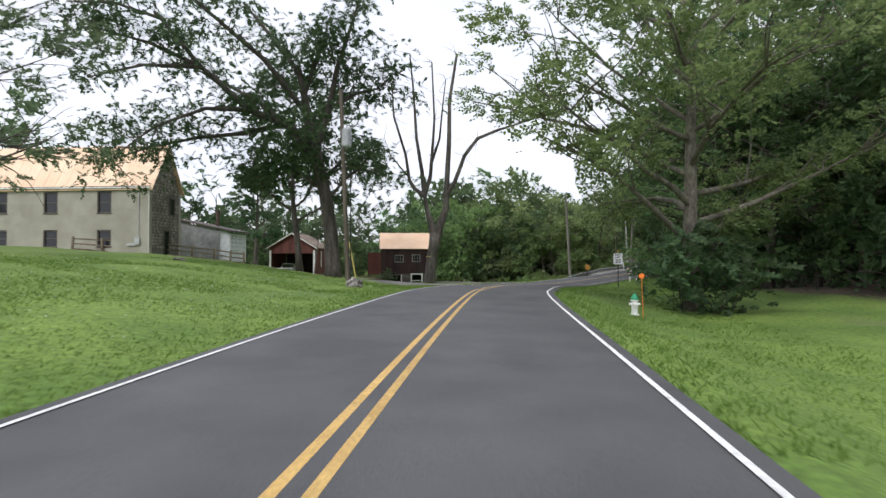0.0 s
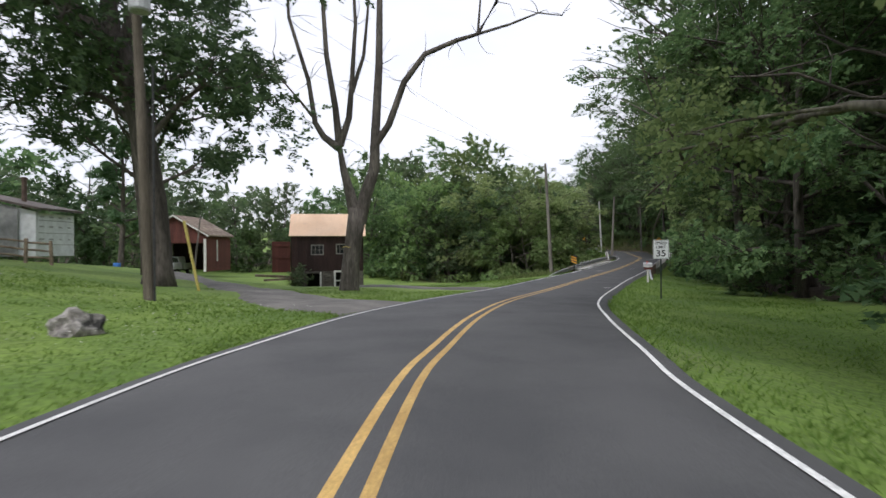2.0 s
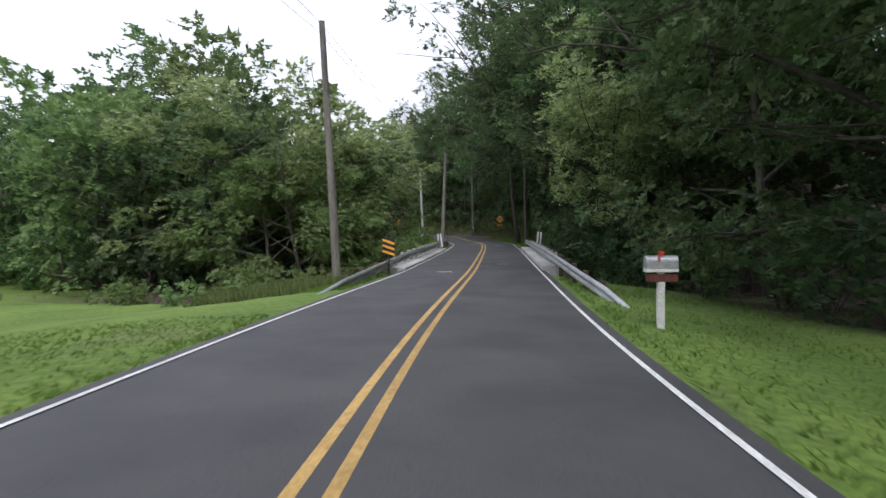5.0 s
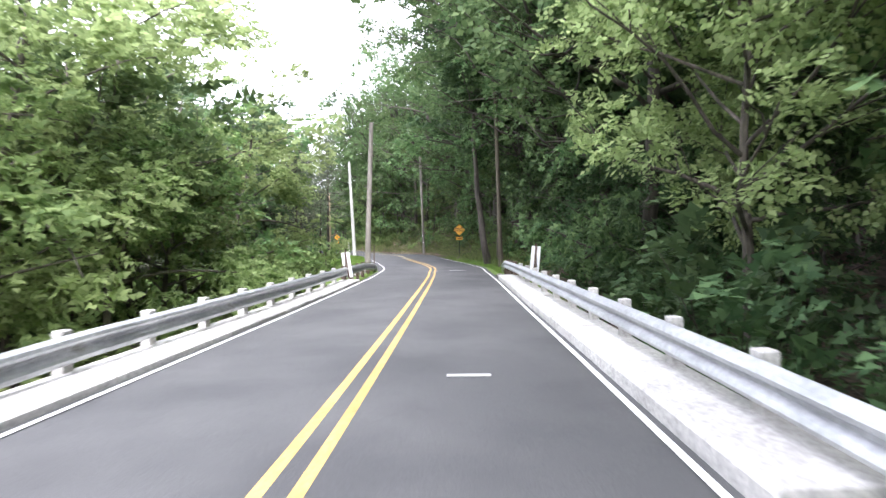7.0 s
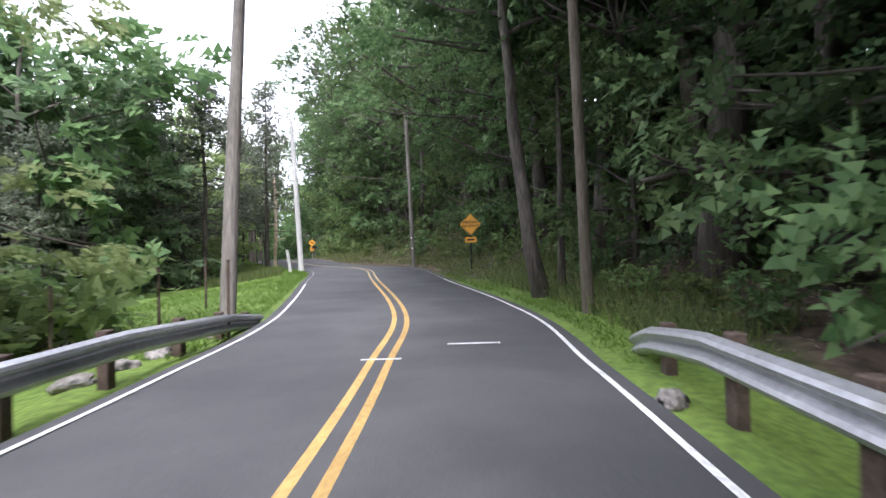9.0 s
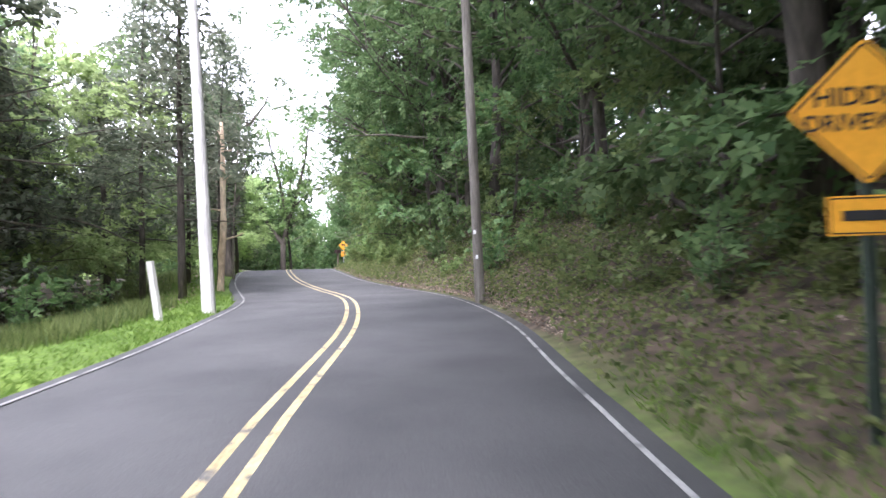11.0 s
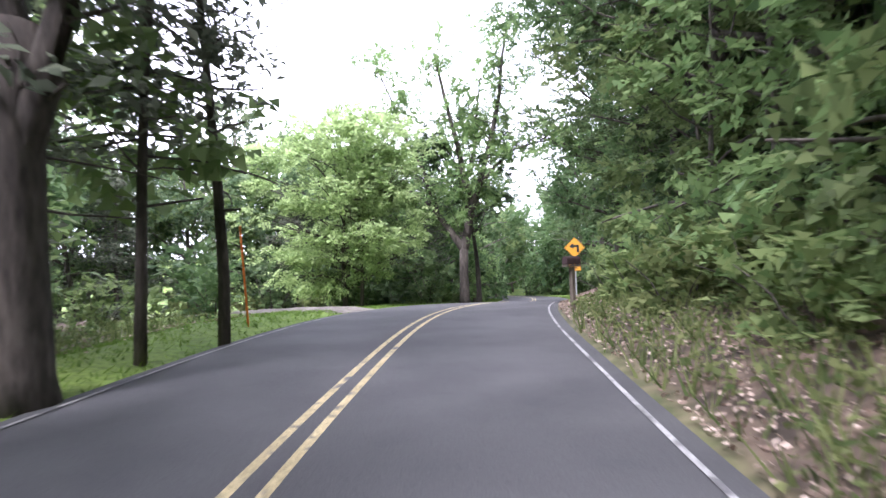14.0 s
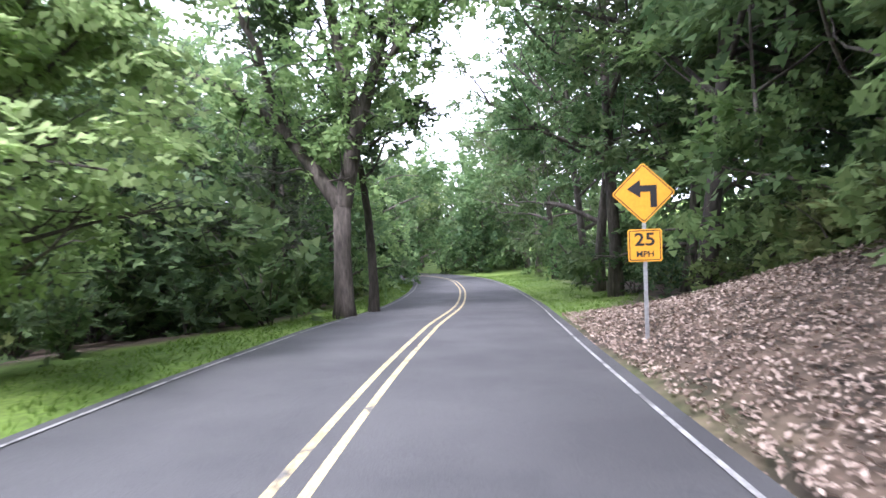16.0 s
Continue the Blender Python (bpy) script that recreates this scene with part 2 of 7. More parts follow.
M_WHITE_WOOD = mat("flaking_white_paint", (0.62, 0.61, 0.57), (0.75, 0.74, 0.7), 2.0, 0.8, 0, 0.3, 30.0, 0.08, c3=(0.35, 0.31, 0.26), c3_scale=4.0, c3_at=0.64)
M_OLD_PAINT = mat("dirty_old_paint", (0.16, 0.15, 0.14), (0.3, 0.285, 0.26), 4.0, 0.85, 0, 0.3, 30.0, 0.12)
M_TRIM = mat("brown_window_trim", (0.08, 0.065, 0.055), (0.13, 0.11, 0.095), 3.0, 0.8, 0, 0.3, 30.0)
M_TARP = mat("grey_tarpaulin", (0.23, 0.235, 0.235), (0.33, 0.335, 0.33), 0.7, 0.55, 0, 0.5, 3.0, 0.12)
M_WRAP = mat("white_house_wrap", (0.72, 0.74, 0.76), (0.8, 0.82, 0.84), 1.0, 0.6, 0, 0.2, 4.0, 0.05)
M_FENCE = mat("split_rail_wood", (0.14, 0.105, 0.075), (0.26, 0.205, 0.15), 3.0, 0.95, 0, 0.6, 24.0, 0.18)
# near-black colour that stands in for the unlit inside of the barn
M_DARK = mat("unlit_interior_black", (0.012, 0.011, 0.01), (0.025, 0.022, 0.02), 2.0, 0.95, 0, 0.2, 10.0)
M_CHROME = mat("dull_chrome", (0.55, 0.55, 0.56), (0.68, 0.68, 0.69), 2.0, 0.25, 1.0, 0.0, 10.0, 0.05)
M_PAINT = mat("pale_truck_paint", (0.42, 0.44, 0.42), (0.5, 0.52, 0.5), 1.0, 0.35, 0.0, 0.0, 10.0, 0.05)
M_RUBBER = mat("black_rubber", (0.018, 0.018, 0.018), (0.03, 0.03, 0.03), 3.0, 0.85, 0, 0.3, 30.0)
M_SIGN_WHITE = mat("sign_white_sheet", (0.74, 0.75, 0.74), (0.8, 0.81, 0.8), 1.5, 0.45, 0, 0.0, 20.0, 0.03)
M_SIGN_BLACK = mat("sign_black_ink", (0.015, 0.015, 0.016), (0.025, 0.025, 0.026), 3.0, 0.5, 0, 0.0, 20.0, 0.03)
M_SIGN_YELLOW = mat("sign_amber_sheet", (0.78, 0.36, 0.02), (0.85, 0.41, 0.03), 1.5, 0.45, 0, 0.0, 20.0, 0.04)
M_ORANGE = mat("orange_plastic", (0.85, 0.2, 0.02), (0.9, 0.25, 0.03), 2.0, 0.5, 0, 0.0, 20.0, 0.04)
M_GREEN_PAINT = mat("hydrant_green", (0.02, 0.22, 0.1), (0.03, 0.28, 0.13), 5.0, 0.5, 0, 0.2, 30.0)
M_WHITE_PAINT = mat("hydrant_white", (0.68, 0.67, 0.63), (0.76, 0.75, 0.72), 5.0, 0.6, 0, 0.2, 30.0, 0.06, c3=(0.45, 0.15, 0.09), c3_scale=6.0, c3_at=0.66)
M_RED_PAINT = mat("red_flag", (0.5, 0.04, 0.02), (0.6, 0.06, 0.03), 5.0, 0.5, 0, 0.1, 30.0)
M_RUST = mat("rusty_steel_post", (0.085, 0.06, 0.047), (0.15, 0.11, 0.085), 5.0, 0.9, 0.2, 0.3, 30.0)
M_GREEN_POST = mat("green_channel_post", (0.03, 0.05, 0.035), (0.055, 0.075, 0.055), 5.0, 0.7, 0.3, 0.2, 30.0)
M_WIRE = mat("black_cable", (0.02, 0.02, 0.02), (0.035, 0.035, 0.035), 5.0, 0.7, 0, 0.0, 10.0)
M_ROCK = mat("pale_rock", (0.16, 0.145, 0.125), (0.36, 0.34, 0.31), 5.0, 0.9, 0, 0.9, 14.0, 0.2, c3=(0.035, 0.033, 0.03), c3_scale=4.0, c3_at=0.5)
M_YELLOW_PVC = mat("faded_yellow_plastic", (0.42, 0.34, 0.08), (0.52, 0.43, 0.13), 2.0, 0.6, 0, 0.1, 20.0)
M_BLUE = mat("blue_plastic", (0.04, 0.16, 0.5), (0.06, 0.2, 0.58), 2.0, 0.5, 0, 0.1, 20.0)
M_TRANSF = mat("grey_steel_can", (0.38, 0.39, 0.39), (0.48, 0.49, 0.49), 2.0, 0.5, 0.3, 0.1, 20.0)


def glass_mat():
    m = bpy.data.materials.new("window_glass")
    m.use_nodes = True
    b = m.node_tree.nodes["Principled BSDF"]
    b.inputs["Base Color"].default_value = (0.02, 0.022, 0.024, 1)
    b.inputs["Roughness"].default_value = 0.08
    return m


M_GLASS = glass_mat()


# ---- mesh helpers ----
def to_mesh(name, verts, faces, material, smooth=False):
    me = bpy.data.meshes.new(name)
    me.from_pydata(verts, [], faces)
    me.materials.append(material)
    if smooth:
        me.polygons.foreach_set("use_smooth", [True] * len(me.polygons))
    me.update()
    return me


class Shape:
    """Collects vertices and faces of one mesh."""

    def __init__(self):
        self.v, self.f = [], []

    def box(self, c, s, rot=None):
        n = len(self.v)
        m = rot or Matrix.Identity(3)
        for dz in (-0.5, 0.5):
            for dy in (-0.5, 0.5):
                for dx in (-0.5, 0.5):
                    self.v.append(tuple(Vector(c) + m @ Vector((dx * s[0], dy * s[1], dz * s[2]))))
        for q in ((0, 2, 3, 1), (4, 5, 7, 6), (0, 1, 5, 4), (2, 6, 7, 3), (0, 4, 6, 2), (1, 3, 7, 5)):
            self.f.append(tuple(n + i for i in q))
        return self

    def tube(self, pts, radii, seg=8, caps=True):
        n0 = len(self.v)
        pts = [Vector(p) for p in pts]
        for i, p in enumerate(pts):
            d = (pts[min(i + 1, len(pts) - 1)] - pts[max(i - 1, 0)]).normalized()
            a = d.cross(Vector((0, 0, 1)) if abs(d.z) < 0.9 else Vector((1, 0, 0))).normalized()
            b = d.cross(a)
            for k in range(seg):
                t = 2 * math.pi * k / seg
                self.v.append(tuple(p + (a * math.cos(t) + b * math.sin(t)) * radii[i]))
        for i in range(len(pts) - 1):
            for k in range(seg):
                k2 = (k + 1) % seg
                self.f.append((n0 + i * seg + k, n0 + i * seg + k2, n0 + (i + 1) * seg + k2, n0 + (i + 1) * seg + k))
        if caps:
            self.f.append(tuple(n0 + k for k in range(seg - 1, -1, -1)))
            self.f.append(tuple(n0 + (len(pts) - 1) * seg + k for k in range(seg)))
        return self

    def prism(self, outline, depth, m=None):
        """Extrudes an outline in the xz plane along y by depth."""
        n, k = len(self.v), len(outline)
        m = m or Matrix.Identity(4)
        for y in (0, depth):
            for x, z in outline:
                self.v.append(tuple(m @ Vector((x, y, z))))
        self.f.append(tuple(n + i for i in range(k)))
        self.f.append(tuple(n + k + i for i in range(k - 1, -1, -1)))
        for i in range(k):
            j = (i + 1) % k
            self.f.append((n + j, n + i, n + k + i, n + k + j))
        return self

    def mesh(self, name, material, bevel=0.0, smooth=False, weld=False):
        me = to_mesh(name, self.v, self.f, material, smooth)
        if weld:
            bm = bmesh.new()
            bm.from_mesh(me)
            bmesh.ops.remove_doubles(bm, verts=bm.verts[:], dist=0.0005)
            bm.to_mesh(me)
            bm.free()
        if bevel:
            bm = bmesh.new()
            bm.from_mesh(me)
            bmesh.ops.bevel(bm, geom=bm.edges[:], offset=bevel, segments=1, affect="EDGES", clamp_overlap=True)
            bm.to_mesh(me)
            bm.free()
        return me


def part(name, shape, material, parent=None, label="", bevel=0.0, smooth=False, weld=False):
    me = shape if isinstance(shape, bpy.types.Mesh) else shape.mesh(name, material, bevel, smooth, weld)
    ob = new(name, me)
    if parent:
        ob.parent = parent
    return tagged(ob, label)


def thing(name, label, category, at=(0, 0, 0), rz=0.0, group="", kind=""):
    ob = new(name)
    ob.empty_display_size = 0.2
    ob.matrix_basis = pose(*at, 0, 0, rz)
    return tagged(ob, label, category, group, kind)


# ---- road line and ground height ----
CENTRE = [(1.2, -60), (1.1, -25), (1.05, 0), (1.09, 13.7), (1.28, 21.1), (1.67, 24.3), (2.34, 28.4), (3.46, 33.5), (5.14, 38.9), (7.23, 44.5), (10.04, 51.35), (14.78, 61.9), (19.17, 72.07),
          (21.82, 78.29), (23.65, 82.79), (25.46, 87.91), (27.7, 98.9), (28.7, 103.6), (29.15, 107.9), (29.15, 111.0), (28.8, 114.1), (28.26, 118.2), (27.86, 121.9), (27.57, 126.5),
          (27.4, 131.9), (27.6, 137), (28.2, 143), (29.0, 149), (30.3, 158), (31.2, 170), (31.0, 182), (28.0, 194), (21, 205), (10, 213)]
PROFILE = [(-60, -1.0), (0, -0.97), (4, -0.92), (8, -0.88), (24.9, -0.86), (29.2, -0.97), (33.65, -1.15), (38, -1.285), (42.4, -1.42), (50, -1.42), (61.5, -1.35), (67.5, -1.24), (72, -1.18), (76, -1.07),
           (82, -0.97), (88, -0.77), (97, -0.52), (103.3, -0.27), (107.8, -0.16), (112.2, -0.15), (116.6, -0.08), (120.9, 0.1), (125, 0.3), (129.2, 0.47), (133.3, 0.57), (137, 0.54), (143, 0.36), (149, 0.12), (158, -0.42), (171, -0.82), (185, -1.15), (220, -1.9)]


def smooth_line(points, step=0.5):
    out = []
    p = [Vector(a) for a in points]
    for i in range(len(p) - 1):
        a, b, c, d = p[max(i - 1, 0)], p[i], p[i + 1], p[min(i + 2, len(p) - 1)]
        n = max(2, int((c - b).length / step))
        for k in range(n):
            t = k / n
            m1, m2 = (c - a) * 0.5, (d - b) * 0.5
            out.append(b * (2 * t**3 - 3 * t * t + 1) + m1 * (t**3 - 2 * t * t + t) + c * (3 * t * t - 2 * t**3) + m2 * (t**3 - t * t))
    out.append(p[-1])
    return np.array([tuple(q) for q in out])


LINE = smooth_line(CENTRE)
TAN = np.gradient(LINE, axis=0)
TAN /= np.linalg.norm(TAN, axis=1)[:, None]
_pz = np.interp(LINE[:, 1], [a for a, b in PROFILE], [b for a, b in PROFILE])
_k = np.hanning(25) / np.hanning(25).sum()
LINE_Z = np.convolve(np.pad(_pz, 12, "edge"), _k, "valid")

# height over the road at side distances (left is negative), along the stations of the road
LEVELS = []


def level(side, stations, heights):
    LEVELS.append((side, stations, heights))


level(-60, [-40, 32, 51, 65, 77, 92, 120, 133, 153, 170, 230], [2.3, 2.4, 0, -0.8, -1.2, -1, -2, -1.5, -1.5, -1, 2])
level(-28, [-40, 26, 32, 44, 51, 60, 65, 77, 83, 92, 106, 120, 139, 153, 230], [1.93, 2.05, 1.79, 0.72, -0.53, -0.86, -1.55, -1.64, -0.98, -0.77, -1.33, -1.54, -0.77, -0.95, 0.72])
level(-18, [-40, 26, 32, 51, 60, 65, 77, 83, 92, 120, 139, 153, 230], [1.55, 1.55, 1.21, -1.32, -1.14, -1.8, -1.84, -0.91, -0.59, -1.27, -0.43, -0.76, 0.31])
level(-12, [-40, 14, 26, 38, 44, 51, 60, 65, 77, 83, 92, 106, 120, 133, 139, 146, 153, 170, 230], [1.17, 1.15, 0.8, -0.05, -0.2, -0.99, -1.09, -1.95, -1.96, -0.86, -0.44, -0.85, -1.07, -0.4, -0.2, -0.6, -0.64, -0.37, 0.06])
level(-8.5, [-40, 12, 24, 32, 44, 60, 65, 77, 83, 92, 106, 120, 133, 139, 146, 153, 170, 230], [0.85, 0.75, 0.28, 0.02, -0.11, -0.93, -1.86, -1.86, -0.72, -0.36, -0.68, -0.81, -0.2, -0.08, -0.34, -0.46, -0.31, -0.08])
level(-6, [-40, 10, 24, 32, 51, 60, 65, 77, 83, 92, 120, 133, 139, 153, 230], [0.42, 0.35, -0.02, -0.08, -0.2, -0.57, -1.62, -1.62, -0.49, -0.2, -0.5, -0.05, 0, -0.24, -0.08])
level(-4.4, [-40, 10, 26, 32, 51, 60, 65, 77, 83, 92, 110, 122, 132, 139, 153, 230], [0.12, 0.1, -0.03, -0.04, -0.1, -0.28, -1.21, -1.21, -0.25, -0.08, 0.0, 0.12, 0.15, 0.0, -0.12, -0.06])
level(-3.5, [-40, 26, 60, 65, 77, 83, 92, 110, 122, 132, 139, 230], [-0, -0.01, -0.11, -0.57, -0.57, -0.09, -0.05, 0.03, 0.12, 0.14, 0.0, -0.05])
level(-3.1, [-40, 60, 65, 77, 83, 92, 230], [-0.05, -0.06, -0.3, -0.3, -0.06, -0.04, -0.05])
level(3.1, [-40, 60, 65, 77, 83, 106, 230], [-0.05, -0.08, -0.3, -0.3, -0.05, 0.01, -0.05])
level(3.6, [-40, 18, 38, 60, 65, 77, 83, 106, 120, 133, 139, 146, 153, 170, 230], [-0.15, -0.15, -0.1, -0.13, -0.56, -0.55, -0.08, 0.2, 0.26, 0.12, 0.13, 0.25, -0.02, -0.06, -0.04])
level(4.4, [-40, 20, 28, 38, 60, 65, 77, 83, 92, 106, 120, 133, 139, 146, 153, 170, 230], [-0.4, -0.4, -0.3, -0.19, -0.23, -1.03, -0.92, -0.12, 0.18, 0.5, 0.67, 0.34, 0.36, 0.54, 0.01, -0.07, -0.03])
level(5.5, [-40, 21, 28, 38, 60, 65, 77, 83, 92, 106, 120, 133, 139, 146, 153, 170, 230], [-0.74, -0.74, -0.45, -0.26, -0.37, -1.52, -1.3, -0.03, 0.56, 1.13, 1.32, 0.74, 0.72, 0.95, 0.05, -0.09, -0.01])
level(8, [-40, 22, 29, 38, 51, 60, 65, 77, 83, 92, 106, 120, 133, 139, 146, 153, 170, 230], [-1.0, -1.0, -0.66, -0.28, -0.42, -0.7, -1.66, -1.26, 0.2, 1.4, 2.6, 2.76, 1.72, 1.6, 1.8, 0.4, 0.03, 0.2])
level(12, [-40, 22, 29, 38, 60, 65, 77, 83, 92, 106, 120, 133, 146, 153, 170, 230], [-0.95, -0.95, -0.66, -0.15, -0.63, -1.9, -1.2, 0.94, 3, 4.91, 5, 3.4, 3, 1.2, 0.3, 0.6])
level(25, [-40, 18, 26, 38, 60, 65, 77, 83, 92, 106, 120, 133, 139, 146, 153, 170, 230], [-0.3, -0.3, -0.12, 0.96, -0.39, -1.25, 0.75, 3.83, 8.07, 11, 10.5, 8, 7.5, 6.5, 4, 2, 2])
level(70, [-40, 26, 32, 38, 51, 60, 65, 77, 83, 92, 106, 120, 133, 139, 153, 170, 230], [4, 4, 6, 6, 4, 3, 4, 9, 14, 22, 24, 22, 18, 18, 14, 10, 10])


def road_coords(x, y):
    """Station index and signed side distance for arrays of points."""
    x, y = np.atleast_1d(np.asarray(x, float)), np.atleast_1d(np.asarray(y, float))
    idx = np.empty(len(x), int)
    for i in range(0, len(x), 4000):
        dx = x[i:i + 4000, None] - LINE[None, :, 0]
        dy = y[i:i + 4000, None] - LINE[None, :, 1]
        idx[i:i + 4000] = np.argmin(dx * dx + dy * dy, axis=1)
    dx, dy = x - LINE[idx, 0], y - LINE[idx, 1]
    side = dx * TAN[idx, 1] - dy * TAN[idx, 0]
    return idx, np.sign(side) * np.hypot(dx, dy)


def height(x, y):
    idx, d = road_coords(x, y)
    st = LINE[idx, 1]
    hs = np.stack([np.interp(st, ys, zs) for _, ys, zs in LEVELS])
    sides = np.array([s for s, _, _ in LEVELS], float)
    k = np.clip(np.searchsorted(sides, d) - 1, 0, len(sides) - 2)
    f = np.clip((d - sides[k]) / (sides[k + 1] - sides[k]), 0, 1)
    n = np.arange(len(d))
    h = hs[k, n] * (1 - f) + hs[k + 1, n] * f
    far = np.clip((np.abs(d) - 70) / 400, 0, 1)
    h = h + far * np.where(d > 0, 10, 6)
    h = np.where(np.abs(d) < 2.95, np.minimum(h, -0.12), h)
    return LINE_Z[idx] + h


def ground_z(x, y):
    return float(height([x], [y])[0])


def beside(y, d):
    """The place at the side distance d from the road where its line passes y."""
    i = int(np.argmin(np.abs(LINE[:, 1] - y)))
    return LINE[i, 0] + TAN[i, 1] * d, LINE[i, 1] - TAN[i, 0] * d


def build_ground():
    xs = np.concatenate([[-900, -600, -400, -260, -170, -120, -90, -70, -58], np.arange(-50, 70, 0.8), [75, 84, 100, 125, 160, 220, 320, 480, 700, 950]])
    ys = np.concatenate([[-900, -600, -400, -250, -150, -90, -60, -44, -34, -28], np.arange(-24, 205, 0.8), [210, 220, 235, 260, 300, 360, 450, 600, 900]])
    gx, gy = np.meshgrid(xs, ys)
    x, y = gx.ravel(), gy.ravel()
    z = height(x, y)
    idx, d = road_coords(x, y)
    rough = np.array([noise.noise((a * 0.35, b * 0.35, 0.0)) + 0.4 * noise.noise((a * 1.1, b * 1.1, 3.0)) for a, b in zip(x, y)])
    z = z + rough * 0.07 * np.clip((np.abs(d) - 3.2) / 3, 0, 1)
    st = LINE[idx, 1]
    wood = np.where(d > 0, np.clip((d - np.interp(st, [0, 30, 40, 55, 66, 80, 90, 98, 104, 150, 158], [22, 16, 12, 7, 4.5, 4.5, 4.0, 2.6, 2.1, 2.1, 6])) / 0.8, 0, 1), 0)
    left = np.interp(st, [0, 62, 64, 80, 84, 104, 108, 133, 137, 143, 150], [300, 300, 4.5, 5, 28, 24, 6.5, 6, 12, 9, 5])
    wood = np.maximum(wood, np.where(d < 0, np.clip((-d - left) / 1.0, 0, 1), 0))
    wood = np.where((d < 0) & (y < 102), wood * np.clip((x + 3) / 4, 0, 1), wood)
    wood = wood * np.clip((178 - y) / 12, 0, 1)
    ny, nx = gx.shape
    faces = []
    for j in range(ny - 1):
        for i in range(nx - 1):
            a = j * nx + i
            faces.append((a, a + 1, a + nx + 1, a + nx))
    me = to_mesh("ground", np.stack([x, y, z], 1).tolist(), faces, M_GROUND, True)
    at = me.attributes.new("woodland", "FLOAT", "POINT")
    at.data.foreach_set("value", wood.astype(np.float32))
    return tagged(new("ground", me), "mown grass verges, lawn and leaf-covered woodland floor", "ground", kind="structure")


build_ground()


def half_width(y):
    return float(np.interp(y, [-60, 30, 52, 62, 80, 92, 105, 140, 200], [2.7, 2.72, 2.55, 2.42, 2.42, 2.5, 2.68, 2.68, 2.6]))


def ribbon(d0, d1, lift, y0=-60.0, y1=214.0, skirt=0.0, width_follow=False):
    """A strip that follows the road between two side distances."""
    s, prev = Shape(), None
    sel = [i for i in range(len(LINE)) if y0 <= LINE[i, 1] <= y1]
    offs = [d0, d1] if not skirt else [d0 - 0.25, d0, 0.0, d1, d1 + 0.25]
    for i in sel:
        c, t = LINE[i], TAN[i]
        hw = half_width(c[1]) if width_follow else 0.0
        row = []
        for k, o in enumerate(offs):
            if width_follow:
                o = o + math.copysign(hw, o) if o else 0.0
            z = LINE_Z[i] + lift
            if skirt and k in (0, 4):
                z -= skirt
            if skirt and k == 2:
                z += 0.03
            row.append(len(s.v))
            s.v.append((c[0] + t[1] * o, c[1] - t[0] * o, z))
        if prev:
            for a in range(len(offs) - 1):
                s.f.append((prev[a], prev[a + 1], row[a + 1], row[a]))
        prev = row
    return s


def build_road():
    road = part("road", ribbon(-0.2, 0.2, 0.0, skirt=0.2, width_follow=True), M_ASPHALT, smooth=True)
    tagged(road, "two-lane worn grey asphalt country road", "road", kind="structure")
    for o in (-0.115, 0.115):
        part("yellow_line", ribbon(o - 0.045, o + 0.045, 0.03, -60, 97.4), M_YELLOW, road, "faded yellow centre line")
        part("yellow_line", ribbon(o - 0.04, o + 0.04, 0.03, 97, 214), M_YELLOW_WORN, road, "badly worn yellow centre line")
    for side, y0, y1, w, paint in ((-1, -60, 97.4, 0.032, M_WHITE_LINE), (1, -60, 97.4, 0.032, M_WHITE_LINE), (-1, 97, 214, 0.028, M_WHITE_WORN), (1, 97, 214, 0.024, M_WHITE_WORN)):
        s, prev = Shape(), None
        for i in range(len(LINE)):
            c, t = LINE[i], TAN[i]
            if not y0 <= c[1] <= y1:
                continue
            hw = half_width(c[1])
            row = []
            for o in ((hw - w) * side, (hw + w) * side):
                row.append(len(s.v))
                s.v.append((c[0] + t[1] * o, c[1] - t[0] * o, LINE_Z[i] + 0.014))
            if prev:
                s.f.append((prev[0], prev[1], row[1], row[0]) if side > 0 else (prev[1], prev[0], row[0], row[1]))
            prev = row
        part("white_line", s, paint, road, "worn white edge line")
    # survey paint dashes near the bridge
    for y, d, w, l in ((65.0, 1.1, 0.45, 0.07), (61.2, -0.92, 0.5, 0.06), (83.2, 0.0, 0.5, 0.05), (83.9, 1.17, 0.73, 0.06), (43.7, 2.3, 0.3, 0.08)):
        x, yy = beside(y, d)
        s = Shape().box((0, 0, 0), (w, l, 0.008))
        o = part("white_dash", s, M_WHITE_LINE, road)
        i = int(np.argmin(np.abs(LINE[:, 1] - y)))
        o.matrix_basis = pose(x, yy, LINE_Z[i] + 0.03, 0, 0, -math.degrees(math.atan2(TAN[i, 0], TAN[i, 1])))


build_road()


